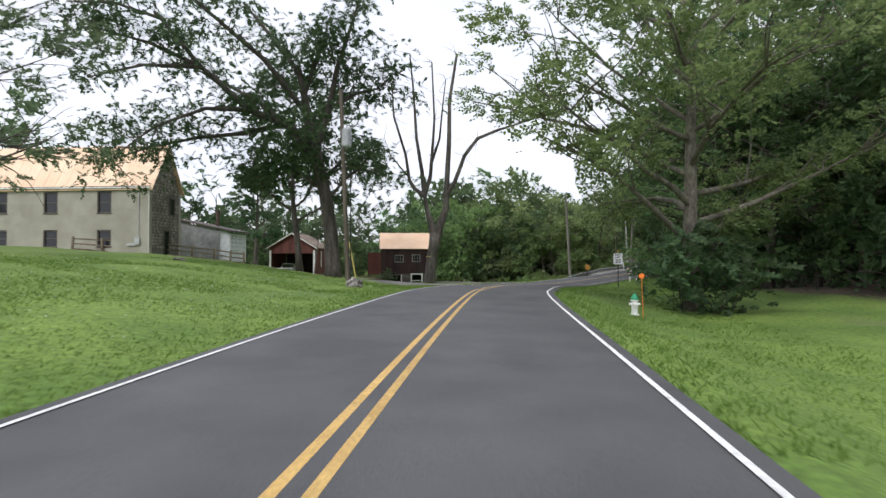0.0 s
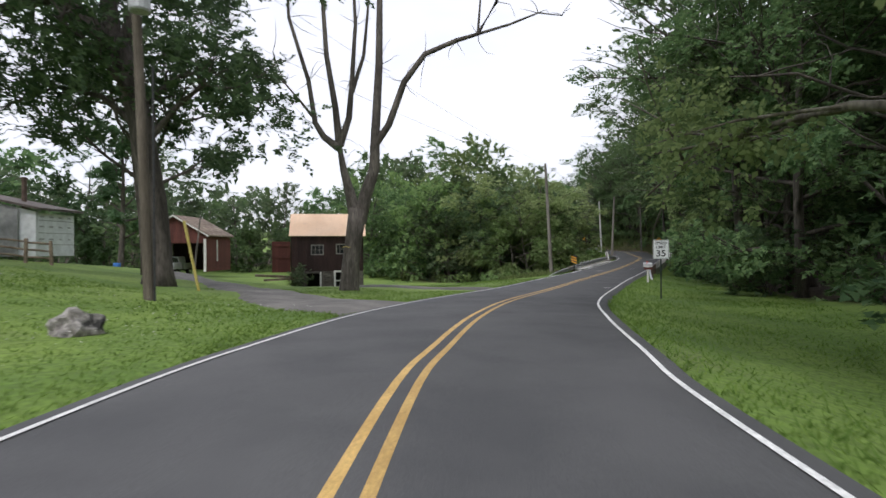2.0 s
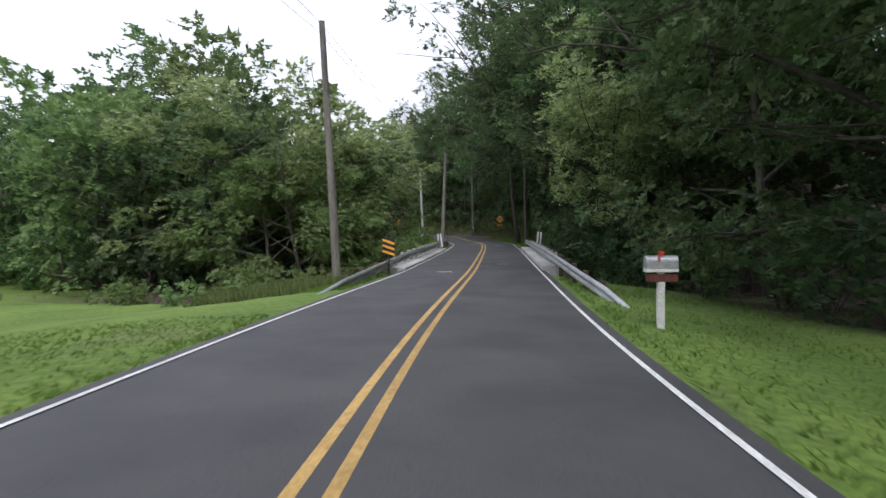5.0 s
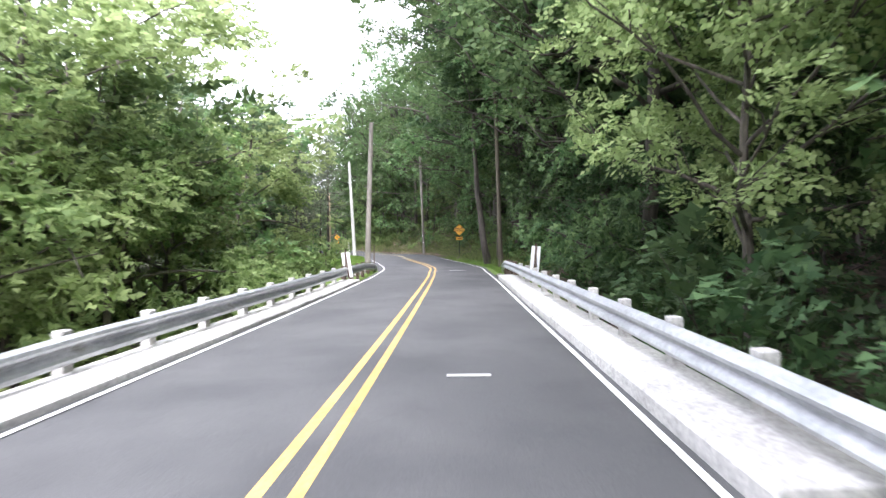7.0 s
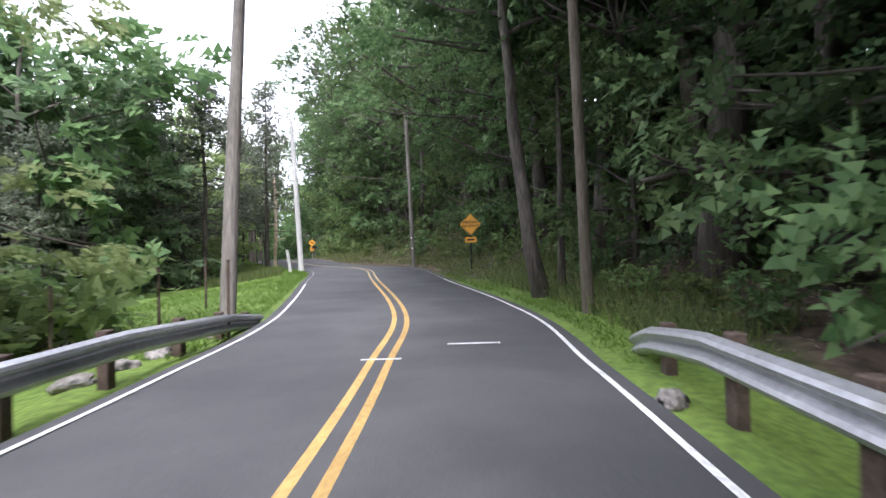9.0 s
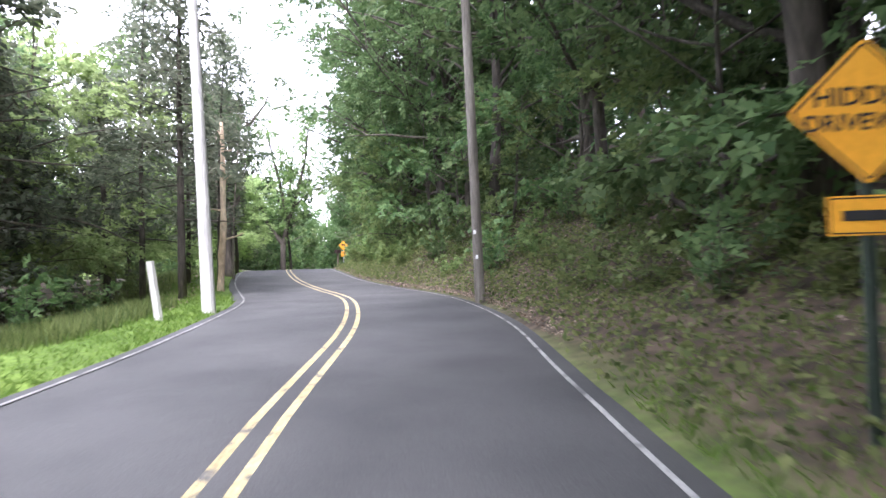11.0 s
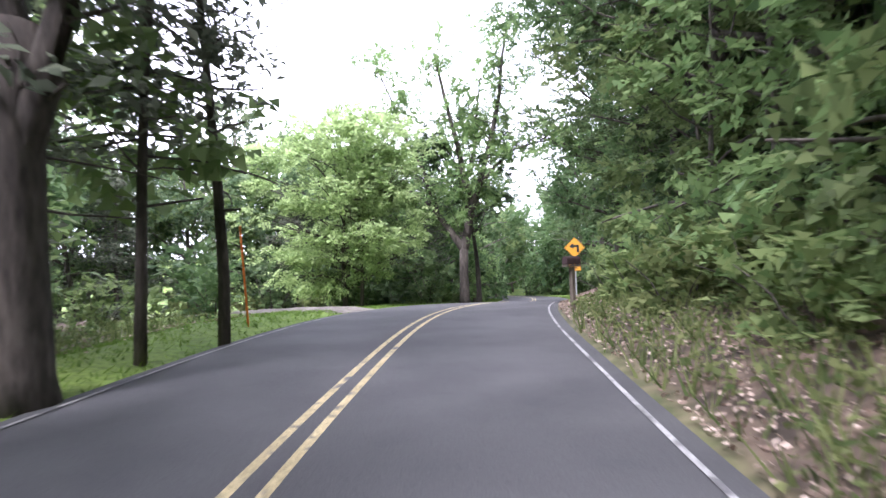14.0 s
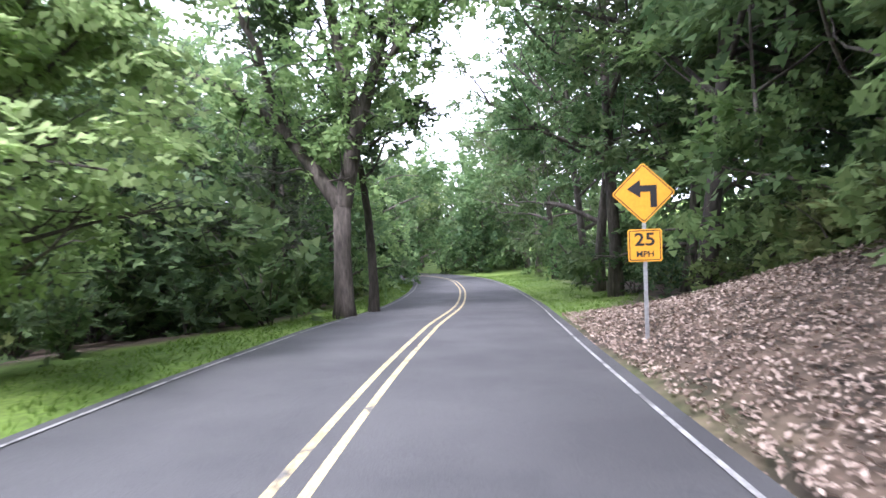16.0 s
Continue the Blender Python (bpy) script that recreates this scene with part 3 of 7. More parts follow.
def strip_on_ground(name, points, widths, material, label, category, lift=0.05):
    line = smooth_line(points, 0.6)
    tan = np.gradient(line, axis=0)
    tan /= np.linalg.norm(tan, axis=1)[:, None]
    ws = np.interp(np.linspace(0, 1, len(line)), np.linspace(0, 1, len(widths)), widths)
    verts, faces, cols = [], [], 7
    for i, (c, t) in enumerate(zip(line, tan)):
        w = ws[i] * (1 + 0.1 * noise.noise((i * 0.35, 7.0, 1.0)))
        for k in range(cols):
            o = (k / (cols - 1) - 0.5) * w
            x, y = c[0] + t[1] * o, c[1] - t[0] * o
            edge = abs(k / (cols - 1) - 0.5) * 2
            verts.append((x, y, 0.0 if edge > 0.99 else 1.0))
    arr = np.array(verts)
    z = height(arr[:, 0], arr[:, 1])
    idx, d = road_coords(arr[:, 0], arr[:, 1])
    z = np.where(np.abs(d) < 3.1, LINE_Z[idx] - 0.02, z + np.where(arr[:, 2] > 0.5, lift, -0.08))
    verts = np.stack([arr[:, 0], arr[:, 1], z], 1).tolist()
    for i in range(len(line) - 1):
        for k in range(cols - 1):
            a = i * cols + k
            faces.append((a, a + 1, a + cols + 1, a + cols))
    return tagged(new(name, to_mesh(name, verts, faces, material, True)), label, category, kind="structure")


strip_on_ground("driveway", [(0.4, 31.0), (-2.2, 33.0), (-5.2, 37.6), (-9.5, 43.5), (-14.5, 51), (-20, 58.5), (-22.2, 64.5)], [5.0, 3.2, 2.9, 2.9, 3.0, 3.4], M_DRIVE, "worn asphalt driveway leading to the garage", "driveway", 0.09)
strip_on_ground("farm_track", [(5.4, 42.6), (2.0, 43.9), (-2, 47.0), (-6.5, 51.8), (-9, 54.5)], [2.0, 1.3, 1.3, 1.3], M_DRIVE, "narrow gravelly track toward the barn", "path", 0.09)
strip_on_ground("gravel_drive", [(26.5, 137.5), (23.5, 138.6), (19, 141.5), (12, 146)], [4.2, 3.0, 2.8, 2.8], M_GRAVEL, "grey-brown gravel driveway beside the road", "driveway", 0.09)


# ---- trees and plants ----
def leaf_mesh(name, centres, normals, size, rng, material, width=0.62, vary=0.35):
    """One mesh of folded pointed leaves, one at each centre."""
    n = len(centres)
    nrm = normals / np.maximum(np.linalg.norm(normals, axis=1), 1e-6)[:, None]
    rnd = rng.normal(size=(n, 3))
    u = np.cross(nrm, rnd)
    u /= np.maximum(np.linalg.norm(u, axis=1), 1e-6)[:, None]
    w = np.cross(nrm, u)
    ln = size * (1 + vary * rng.uniform(-1, 1, n))[:, None]
    fold = nrm * ln * 0.12
    v = np.empty((n, 4, 3))
    v[:, 0] = centres - u * ln * 0.5
    v[:, 1] = centres + w * ln * width * 0.5 + fold - u * ln * 0.08
    v[:, 2] = centres + u * ln * 0.5
    v[:, 3] = centres - w * ln * width * 0.5 + fold - u * ln * 0.08
    me = bpy.data.meshes.new(name)
    me.vertices.add(n * 4)
    me.vertices.foreach_set("co", v.astype(np.float32).ravel())
    me.loops.add(n * 4)
    me.loops.foreach_set("vertex_index", np.arange(n * 4, dtype=np.int32))
    me.polygons.add(n)
    me.polygons.foreach_set("loop_start", np.arange(0, n * 4, 4, dtype=np.int32))
    me.polygons.foreach_set("loop_total", np.full(n, 4, dtype=np.int32))
    me.materials.append(material)
    me.update(calc_edges=True)
    return me


def bend(start, direction, length, rng, steps=6, wobble=0.12, lift=0.0):
    pts, d, p = [Vector(start)], Vector(direction).normalized(), Vector(start)
    for _ in range(steps):
        d = (d + Vector(rng.normal(size=3)) * wobble + Vector((0, 0, lift))).normalized()
        p = p + d * (length / steps)
        pts.append(p.copy())
    return pts


def spray_mesh(name, c, out, nrm, length, leaf, rng, material, k=6, quad=False):
    """Leafy sprays: k pointed leaves set alternately along each short twig."""
    n = len(c)

    def unit(v):
        return v / np.maximum(np.linalg.norm(v, axis=1), 1e-6)[:, None]

    out = unit(out)
    side = unit(np.cross(nrm, out))
    up = unit(np.cross(out, side))
    ln = length * rng.uniform(0.7, 1.3, n)[:, None]
    nodes = []
    for j in range(k + 1):
        t = j / k
        nodes.append(c + out * ln * (t - 0.35) - np.array([0, 0, 1.0]) * ln * 0.3 * t * t)
    base = np.arange(n)
    if not quad:
        per = 3 * k
        v = np.empty((n, per, 3))
        f = np.empty((n, k, 3), np.int32)
        for j in range(k):
            s = 1 if j % 2 else -1
            lf = leaf * rng.uniform(0.75, 1.25, n)[:, None]
            d = unit(side * s * (0.3 if j == k - 1 else 1.0) + out * (1.2 if j == k - 1 else 0.5) + up * rng.normal(size=(n, 1)) * 0.25 - np.array([0, 0, 0.15]))
            w = unit(np.cross(up, d)) + up * rng.normal(size=(n, 1)) * 0.15
            p = nodes[j]
            v[:, 3 * j] = p - w * lf * 0.46
            v[:, 3 * j + 1] = p + w * lf * 0.46 + d * lf * 0.12
            v[:, 3 * j + 2] = p + d * lf
            f[:, j] = (base * per + 3 * j)[:, None] + np.arange(3)[None, :]
        corner = 3
    else:
        per = 4 * k
        v = np.empty((n, per, 3))
        f = np.empty((n, k, 4), np.int32)
        for j in range(k):
            s = 1 if j % 2 else -1
            lf = leaf * rng.uniform(0.75, 1.25, n)[:, None]
            d = unit(side * s * (0.3 if j == k - 1 else 1.0) + out * (1.2 if j == k - 1 else 0.5) + up * rng.normal(size=(n, 1)) * 0.25 - np.array([0, 0, 0.15]))
            w = unit(np.cross(up, d))
            p = nodes[j]
            v[:, 4 * j], v[:, 4 * j + 2] = p, p + d * lf
            v[:, 4 * j + 1] = p + d * lf * 0.42 + w * lf * 0.36 + up * lf * 0.07
            v[:, 4 * j + 3] = p + d * lf * 0.42 - w * lf * 0.36 + up * lf * 0.07
            f[:, j] = (base * per + 4 * j)[:, None] + np.arange(4)[None, :]
        corner = 4
    me = bpy.data.meshes.new(name)
    me.vertices.add(n * per)
    me.vertices.foreach_set("co", v.astype(np.float32).ravel())
    m = n * k
    me.loops.add(m * corner)
    me.loops.foreach_set("vertex_index", f.ravel())
    me.polygons.add(m)
    me.polygons.foreach_set("loop_start", np.arange(0, m * corner, corner, dtype=np.int32))
    me.polygons.foreach_set("loop_total", np.full(m, corner, dtype=np.int32))
    me.materials.append(material)
    me.update(calc_edges=True)
    return me


def make_tree(name, seed, tall, radius, trunk_r, leaf_mat_used, leaves, leaf_size, bole=0.25, limbs=9, bark=None, clump=0.9, lean=(0, 0), low=False, label="", squash=0.5, sub=4, up=0.9, quad=False, fine=8):
    """A tree at the origin: a tapered trunk with limbs in one mesh and a crown of leafy sprays in another."""
    rng = np.random.default_rng(seed)
    bark = bark or M_BARK
    root = thing(name, label, "tree")
    s = Shape()
    steps = 9
    trunk = bend((0, 0, -0.3), (lean[0], lean[1], 1), tall * 0.9, rng, steps, 0.05, 0.03)
    radii = [trunk_r * (1.3 if i == 0 else 1.0) * (1 - 0.82 * i / steps) for i in range(steps + 1)]
    s.tube(trunk, radii, fine + 1)
    tips = []
    for k in range(limbs):
        f = bole + (0.92 - bole) * (k + rng.uniform(0, 0.7)) / limbs
        i = min(int(f * steps), steps - 1)
        p = trunk[i].lerp(trunk[i + 1], f * steps - i)
        a = k * 2.4 + rng.uniform(-0.5, 0.5)
        shape = math.sin(math.pi * min(0.98, 0.22 + 0.72 * (f - bole) / max(0.05, 1 - bole)))
        ln = radius * (0.62 + 0.5 * shape) * rng.uniform(0.8, 1.15)
        rise = rng.uniform(0.15, 0.5) * up + 0.5 * f
        limb = bend(p, (math.cos(a), math.sin(a), rise), ln, rng, 6, 0.13, 0.02 if not low else -0.03)
        r0 = radii[i] * 0.5
        s.tube(limb, [r0 * (1 - 0.85 * q / 6) + 0.006 for q in range(7)], max(4, fine - 3), False)
        tips += limb[2:]
        for _ in range(sub):
            q = int(rng.integers(2, 6))
            d = Vector(rng.normal(size=3))
            d.z = abs(d.z) * 0.5 - (0.15 if low else 0)
            tw = bend(limb[q], (limb[-1] - limb[0]).normalized() + d * 0.8, ln * 0.45, rng, 4, 0.15)
            if fine > 5:
                s.tube(tw, [r0 * 0.3 * (1 - 0.8 * z / 4) + 0.004 for z in range(5)], 4, False)
            tips += tw[1:]
    part("trunk", s, bark, root, smooth=True)
    if leaves:
        t = np.array([tuple(q) for q in tips])
        # clumps round the twigs, then sprays within the clumps
        ns = leaves // 6
        nc = max(20, ns // (26 if leaves > 8000 else 9))
        cc = t[rng.integers(0, len(t), nc)] + rng.normal(size=(nc, 3)) * np.array([clump, clump, clump * squash]) * 0.7
        pick = rng.integers(0, nc, ns)
        # each clump is a rounded dome, fullest at its skin
        off = rng.normal(size=(ns, 3))
        off *= (rng.uniform(0.25, 1, ns) ** 0.5 / np.linalg.norm(off, axis=1))[:, None]
        off *= np.array([clump, clump, clump * (squash + 0.15)]) * rng.uniform(0.7, 1.35, nc)[pick][:, None]
        c = cc[pick] + off
        mid = np.array([0, 0, tall * 0.45])
        out = (c - mid) / radius * np.array([1, 1, 0.35]) + off / clump * 0.8 + rng.normal(size=(ns, 3)) * 0.35
        nrm = np.array([0, 0, 0.7]) + 0.6 * (c - mid) / radius + 0.7 * off / clump + rng.normal(size=(ns, 3)) * 0.35
        part("crown", spray_mesh("crown", c, out, nrm, leaf_size * 2.3, leaf_size, rng, leaf_mat_used, 6, quad), None, root)
    return root


def make_conifer(name, seed, tall, radius, trunk_r, leaves, leaf_size, bole=0.2, label="", dead=0.25, skirt=0.22):
    rng = np.random.default_rng(seed)
    root = thing(name, label, "tree")
    s = Shape()
    trunk = bend((0, 0, -0.3), (0, 0, 1), tall, rng, 8, 0.02, 0.02)
    s.tube(trunk, [trunk_r * (1 - 0.85 * i / 8) for i in range(9)], 8)
    tips = []
    n = 34
    for k in range(n):
        low = max(bole * 0.5, skirt)
        f = low + (0.97 - low) * k / n
        i = min(int(f * 8), 7)
        p = trunk[i].lerp(trunk[i + 1], f * 8 - i)
        a = k * 2.4 + rng.uniform(-0.4, 0.4)
        ln = radius * (1.05 - f) * rng.uniform(0.7, 1.2) + 0.3
        limb = bend(p, (math.cos(a), math.sin(a), rng.uniform(-0.1, 0.25)), ln, rng, 5, 0.08, -0.03)
        s.tube(limb, [trunk_r * 0.2 * (1 - 0.8 * q / 5) + 0.004 for q in range(6)], 5, False)
        if f > bole + dead * rng.uniform(0, 1):
            for q in range(1, 6):
                tips += [limb[q]] * (1 + q // 2)
    part("trunk", s, M_BARK_DARK, root, smooth=True)
    t = np.array([tuple(q) for q in tips])
    c = t[rng.integers(0, len(t), leaves)] + rng.normal(size=(leaves, 3)) * np.array([0.34, 0.34, 0.16])
    nrm = np.array([0, 0, 1.0]) + rng.normal(size=(leaves, 3)) * 0.5
    part("crown", leaf_mesh("crown", c, nrm, leaf_size, rng, M_NEEDLE, 0.4), None, root)
    return root


def make_shrub(name, seed, tall, radius, leaves, leaf_size, material, label, stems=5, quad=False):
    rng = np.random.default_rng(seed)
    root = thing(name, label, "shrub")
    s, tips = Shape(), []
    for k in range(stems):
        a = k * 2.4
        st = bend((0, 0, -0.15), (math.cos(a) * radius * 0.5, math.sin(a) * radius * 0.5, tall * 0.75), math.hypot(tall, radius) * rng.uniform(0.6, 1.0), rng, 5, 0.14)
        s.tube(st, [0.018 * (1 - 0.7 * q / 5) for q in range(6)], 4, False)
        tips += st[1:]
        for q in range(2, 6):
            tw = bend(st[q], rng.normal(size=3) + np.array([0, 0, 0.3]), radius * 0.5, rng, 3, 0.2)
            tips += tw[1:]
    part("stem", s, M_BARK_DARK, root, smooth=True)
    t = np.array([tuple(q) for q in tips])
    ns = leaves // 6
    c = t[rng.integers(0, len(t), ns)] + rng.normal(size=(ns, 3)) * np.array([radius, radius, tall]) * 0.15
    c[:, 2] = np.maximum(c[:, 2], 0.05)
    out = c * np.array([1, 1, 0.3]) / radius + rng.normal(size=(ns, 3)) * 0.5
    nrm = np.array([0, 0, 1.0]) + rng.normal(size=(ns, 3)) * 0.35
    part("foliage", spray_mesh("foliage", c, out, nrm, leaf_size * 2.2, leaf_size, rng, material, 6, quad), None, root)
    return root


rng_place = np.random.default_rng(11)


def plant(proto, x, y, scale=1.0, sink=0.0, turn=None, tall=1.0):
    m = pose(x, y, ground_z(x, y) - sink, 0, 0, rng_place.uniform(0, 360) if turn is None else turn) @ Matrix.Diagonal((scale, scale, scale * tall, 1))
    return copy_thing(proto, m)


def shed(proto):
    """Takes a pattern tree out of the scene once its copies stand."""
    for o in (*proto.children_recursive, proto):
        bpy.data.objects.remove(o)


EDGE_LABEL = "tall broadleaf tree with dense green leaves at the wood's edge"
P_EDGE = [make_tree("deciduous_tree", 1, 16, 5.4, 0.24, M_LEAF_WOOD, 10500, 0.22, 0.1, 15, clump=0.95, low=True, label=EDGE_LABEL, fine=6),
          make_tree("deciduous_tree", 2, 18, 5.8, 0.28, M_LEAF_WOOD, 10500, 0.225, 0.12, 15, clump=1.0, low=True, label="tall spreading broadleaf tree at the wood's edge", fine=6),
          make_tree("deciduous_tree", 3, 13, 4.6, 0.2, M_LEAF_WOOD, 9600, 0.21, 0.08, 14, clump=0.85, low=True, label=EDGE_LABEL, fine=6)]
P_OVER = [make_tree("overhanging_tree", 33, 19, 7.2, 0.27, M_LEAF_WOOD, 22000, 0.16, 0.14, 20, M_BARK_DARK, clump=0.9, low=True, label="tall woodland tree whose limbs hang over the road", fine=6, sub=5),
          make_tree("overhanging_tree", 34, 17, 6.8, 0.24, M_LEAF_WOOD, 22000, 0.16, 0.12, 20, M_BARK_DARK, clump=0.95, low=True, label="broad woodland tree whose limbs hang over the road", fine=6, sub=5)]
P_ROOF = [make_tree("overhanging_tree", 43, 21, 7.4, 0.28, M_LEAF, 15000, 0.19, 0.28, 18, M_BARK_DARK, clump=1.0, label="tall woodland tree whose high crown reaches over the road", fine=6, quad=True, sub=4),
          make_tree("overhanging_tree", 44, 19, 7.0, 0.25, M_LEAF_WOOD, 15000, 0.19, 0.26, 18, M_BARK_DARK, clump=1.0, label="green woodland tree whose high crown reaches over the road", fine=6, quad=True, sub=4)]
P_GIANT = [make_tree("overhanging_tree", 53, 23, 12.5, 0.42, M_LEAF_WOOD, 26000, 0.225, 0.28, 22, M_BARK_DARK, clump=1.15, label="huge woodland tree whose long limbs arch over the road", fine=6, sub=7)]
# paler leaf colours stand in for the strong light on the creek side
P_CREEK = [make_tree("creek_tree", 61, 12, 4.6, 0.16, M_LEAF_PALE, 13000, 0.155, 0.06, 16, M_BARK, clump=0.8, low=True, label="airy creek tree, leaves coloured pale yellow-green for strong light", fine=5),
           make_tree("creek_tree", 62, 10, 4.2, 0.14, M_LEAF_BRIGHT, 13000, 0.155, 0.05, 16, M_BARK, clump=0.75, low=True, label="bushy creek tree, leaves coloured light green for strong light", fine=5)]
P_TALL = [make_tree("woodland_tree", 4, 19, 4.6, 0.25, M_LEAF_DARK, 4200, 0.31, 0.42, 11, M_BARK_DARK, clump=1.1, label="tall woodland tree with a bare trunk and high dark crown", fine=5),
          make_tree("woodland_tree", 5, 17, 4.2, 0.2, M_LEAF, 4200, 0.3, 0.36, 11, M_BARK_DARK, clump=1.1, label="tall woodland tree with a bare trunk and high green crown", fine=5)]
P_MID = [make_tree("deciduous_tree", 6, 10.5, 4.6, 0.2, M_LEAF_BRIGHT, 7800, 0.25, 0.06, 15, clump=0.8, low=True, label="bushy bright green broadleaf tree in a thicket", fine=5, squash=0.8),
         make_tree("deciduous_tree", 7, 12, 4.4, 0.22, M_LEAF, 7800, 0.25, 0.08, 15, clump=0.85, low=True, label="bushy green broadleaf tree in a thicket", fine=5, squash=0.8),
         make_tree("deciduous_tree", 8, 11, 4.0, 0.2, M_LEAF_GREY, 7800, 0.25, 0.1, 14, clump=0.75, low=True, label="airy grey-green broadleaf tree in a thicket", fine=5, squash=0.8)]
P_SAP = [make_tree("sapling", 71, 6.2, 2.6, 0.09, M_LEAF, 4200, 0.16, 0.06, 13, clump=0.5, low=True, label="leafy green sapling on the bank", fine=5),
         make_tree("sapling", 72, 6.8, 2.5, 0.09, M_LEAF_BRIGHT, 4200, 0.16, 0.05, 13, clump=0.5, low=True, label="leafy light green sapling on the bank", fine=5)]
# saplings coloured dark so that the leaves carry the wood's shade
P_SHADE = [make_tree("sapling", 73, 6.4, 2.6, 0.08, M_LEAF_DARK, 5400, 0.16, 0.06, 13, M_BARK_DARK, clump=0.55, low=True, label="sapling in the wood, its shade put into dark leaf colour", fine=5, quad=True)]
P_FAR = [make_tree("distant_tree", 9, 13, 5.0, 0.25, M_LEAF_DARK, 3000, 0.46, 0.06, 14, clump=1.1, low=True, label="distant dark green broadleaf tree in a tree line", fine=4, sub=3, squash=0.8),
         make_tree("distant_tree", 10, 12, 5.2, 0.25, M_LEAF, 3000, 0.46, 0.06, 14, clump=1.1, low=True, label="distant green broadleaf tree in a tree line", fine=4, sub=3, squash=0.8),
         make_tree("distant_tree", 12, 15, 4.6, 0.25, M_LEAF_GREY, 3000, 0.45, 0.08, 14, clump=1.05, low=True, label="distant grey-green broadleaf tree in a tree line", fine=4, sub=3, squash=0.8)]
P_CEDAR = [make_conifer("cedar_tree", 13, 11, 2.6, 0.16, 2700, 0.32, 0.12, "dark shaggy cedar tree with dead lower twigs"),
           make_conifer("pine_tree", 14, 13, 3.0, 0.17, 2400, 0.32, 0.35, "tall dark pine with a bare lower trunk", 0.4),
           make_conifer("cedar_tree", 19, 9, 2.6, 0.15, 3600, 0.3, 0.04, "full grey-green cedar tree at the pasture", 0.04, 0.04)]
P_SHRUB = [make_shrub("shrub", 15, 1.9, 1.3, 600, 0.17, M_LEAF, "leafy green shrub in the undergrowth"),
           make_shrub("shrub", 16, 1.4, 1.2, 600, 0.16, M_LEAF_BRIGHT, "bright green leafy shrub in the undergrowth"),
           make_shrub("shrub", 17, 1.0, 1.0, 570, 0.14, M_WEED, "yellow-green weedy shrub on the bank"),
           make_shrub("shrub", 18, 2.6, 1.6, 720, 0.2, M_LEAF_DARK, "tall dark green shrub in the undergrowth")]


def scatter(protos, spots, lo=0.85, hi=1.2, jitter=1.0, group=""):
    for x, y in spots:
        x += rng_place.uniform(-jitter, jitter)
        y += rng_place.uniform(-jitter, jitter)
        ob = plant(protos[int(rng_place.integers(len(protos)))], x, y, rng_place.uniform(lo, hi))
        if group:
            tagged(ob, group=group)


# right-hand wood: front row, then rows behind
FRONT_RIGHT = [(34, 22), (38, 17), (41.5, 13.5), (46, 11.0), (50, 10.5), (54, 9.5), (58, 9), (63, 9), (68, 9.5), (73, 9.5), (78, 9.5)]
scatter(P_EDGE, [beside(y, d) for y, d in FRONT_RIGHT[:2]], 0.7, 0.8, 0.6, "trees of the wood's edge")
scatter(P_OVER, [beside(y, d) for y, d in FRONT_RIGHT[2:] if not 57 < y < 74], 0.95, 1.15, 0.5, "trees of the wood's edge")
scatter(P_EDGE, [beside(y, d) for y, d in ((64, 12), (69, 12.5))], 1.0, 1.15, 0.5, "trees of the wood's edge")
scatter(P_GIANT, [beside(y, d) for y, d in ((56, 12.5), (87, 6.6))], 1.05, 1.12, 0.2, "great trees over the road")
scatter(P_GIANT, [beside(y, d) for y, d in ((81, 8.4), (124, 8.4), (137, 9.0), (153, 9.5))], 0.78, 0.84, 0.2, "great trees over the road")
scatter(P_EDGE, [beside(y, d + 7) for y, d in FRONT_RIGHT], 1.1, 1.3, 1.2, "trees of the wood")
scatter(P_TALL, [beside(y, d + 14) for y, d in FRONT_RIGHT[::2]], 1.0, 1.25, 2, "trees of the wood")
scatter(P_FAR[:1], [(27, 24), (32, 30), (22, 30), (26, 35), (36, 22), (40, 8), (42, -6), (24, 40), (21, 36)], 0.65, 0.85, 1, "trees of the wood")
scatter(P_ROOF, [beside(y, d) for y, d in ((53, 8.4), (77.5, 7.4), (82, 7.4), (91, 6.4), (96.5, 6.2), (102, 6.6))], 1.1, 1.2, 0.3, "trees over the bend")
scatter(P_TALL, [beside(y, d) for y, d in ((81, 9.5), (84, 11.5), (88, 8.8), (90, 12), (94, 10.5), (86, 15.5), (92, 16), (97, 13), (82, 16), (87, 20), (94, 21), (80, 22))], 0.85, 1.15, 0.6, "trees of the wood")
scatter(P_FAR, [beside(y, d) for y, d in ((83, 13), (88, 15), (93, 13.5), (98, 15), (85, 23), (92, 25), (99, 24))], 0.9, 1.1, 0.6, "trees of the wood")
scatter(P_EDGE, [beside(y, d) for y, d in ((99.5, 10.5), (103, 8.8), (111, 8.2), (119, 8.2), (127, 8.2), (142, 15), (148, 15.5), (154, 13), (137, 15))], 0.8, 1.05, 0.5, "trees of the bank")
scatter(P_ROOF, [beside(y, d) for y, d in ((109, 7.4), (115, 7.2), (121.5, 7.0), (128, 7.0))], 0.8, 0.92, 0.3, "trees of the bank")
scatter(P_TALL, [beside(y, d) for y in range(98, 160, 6) for d in (13, 19)], 0.8, 1.1, 1.5, "trees of the wood")
scatter(P_FAR, [beside(y, d) for y in range(60, 180, 15) for d in (27,)], 1.0, 1.4, 3, "trees of the wood")
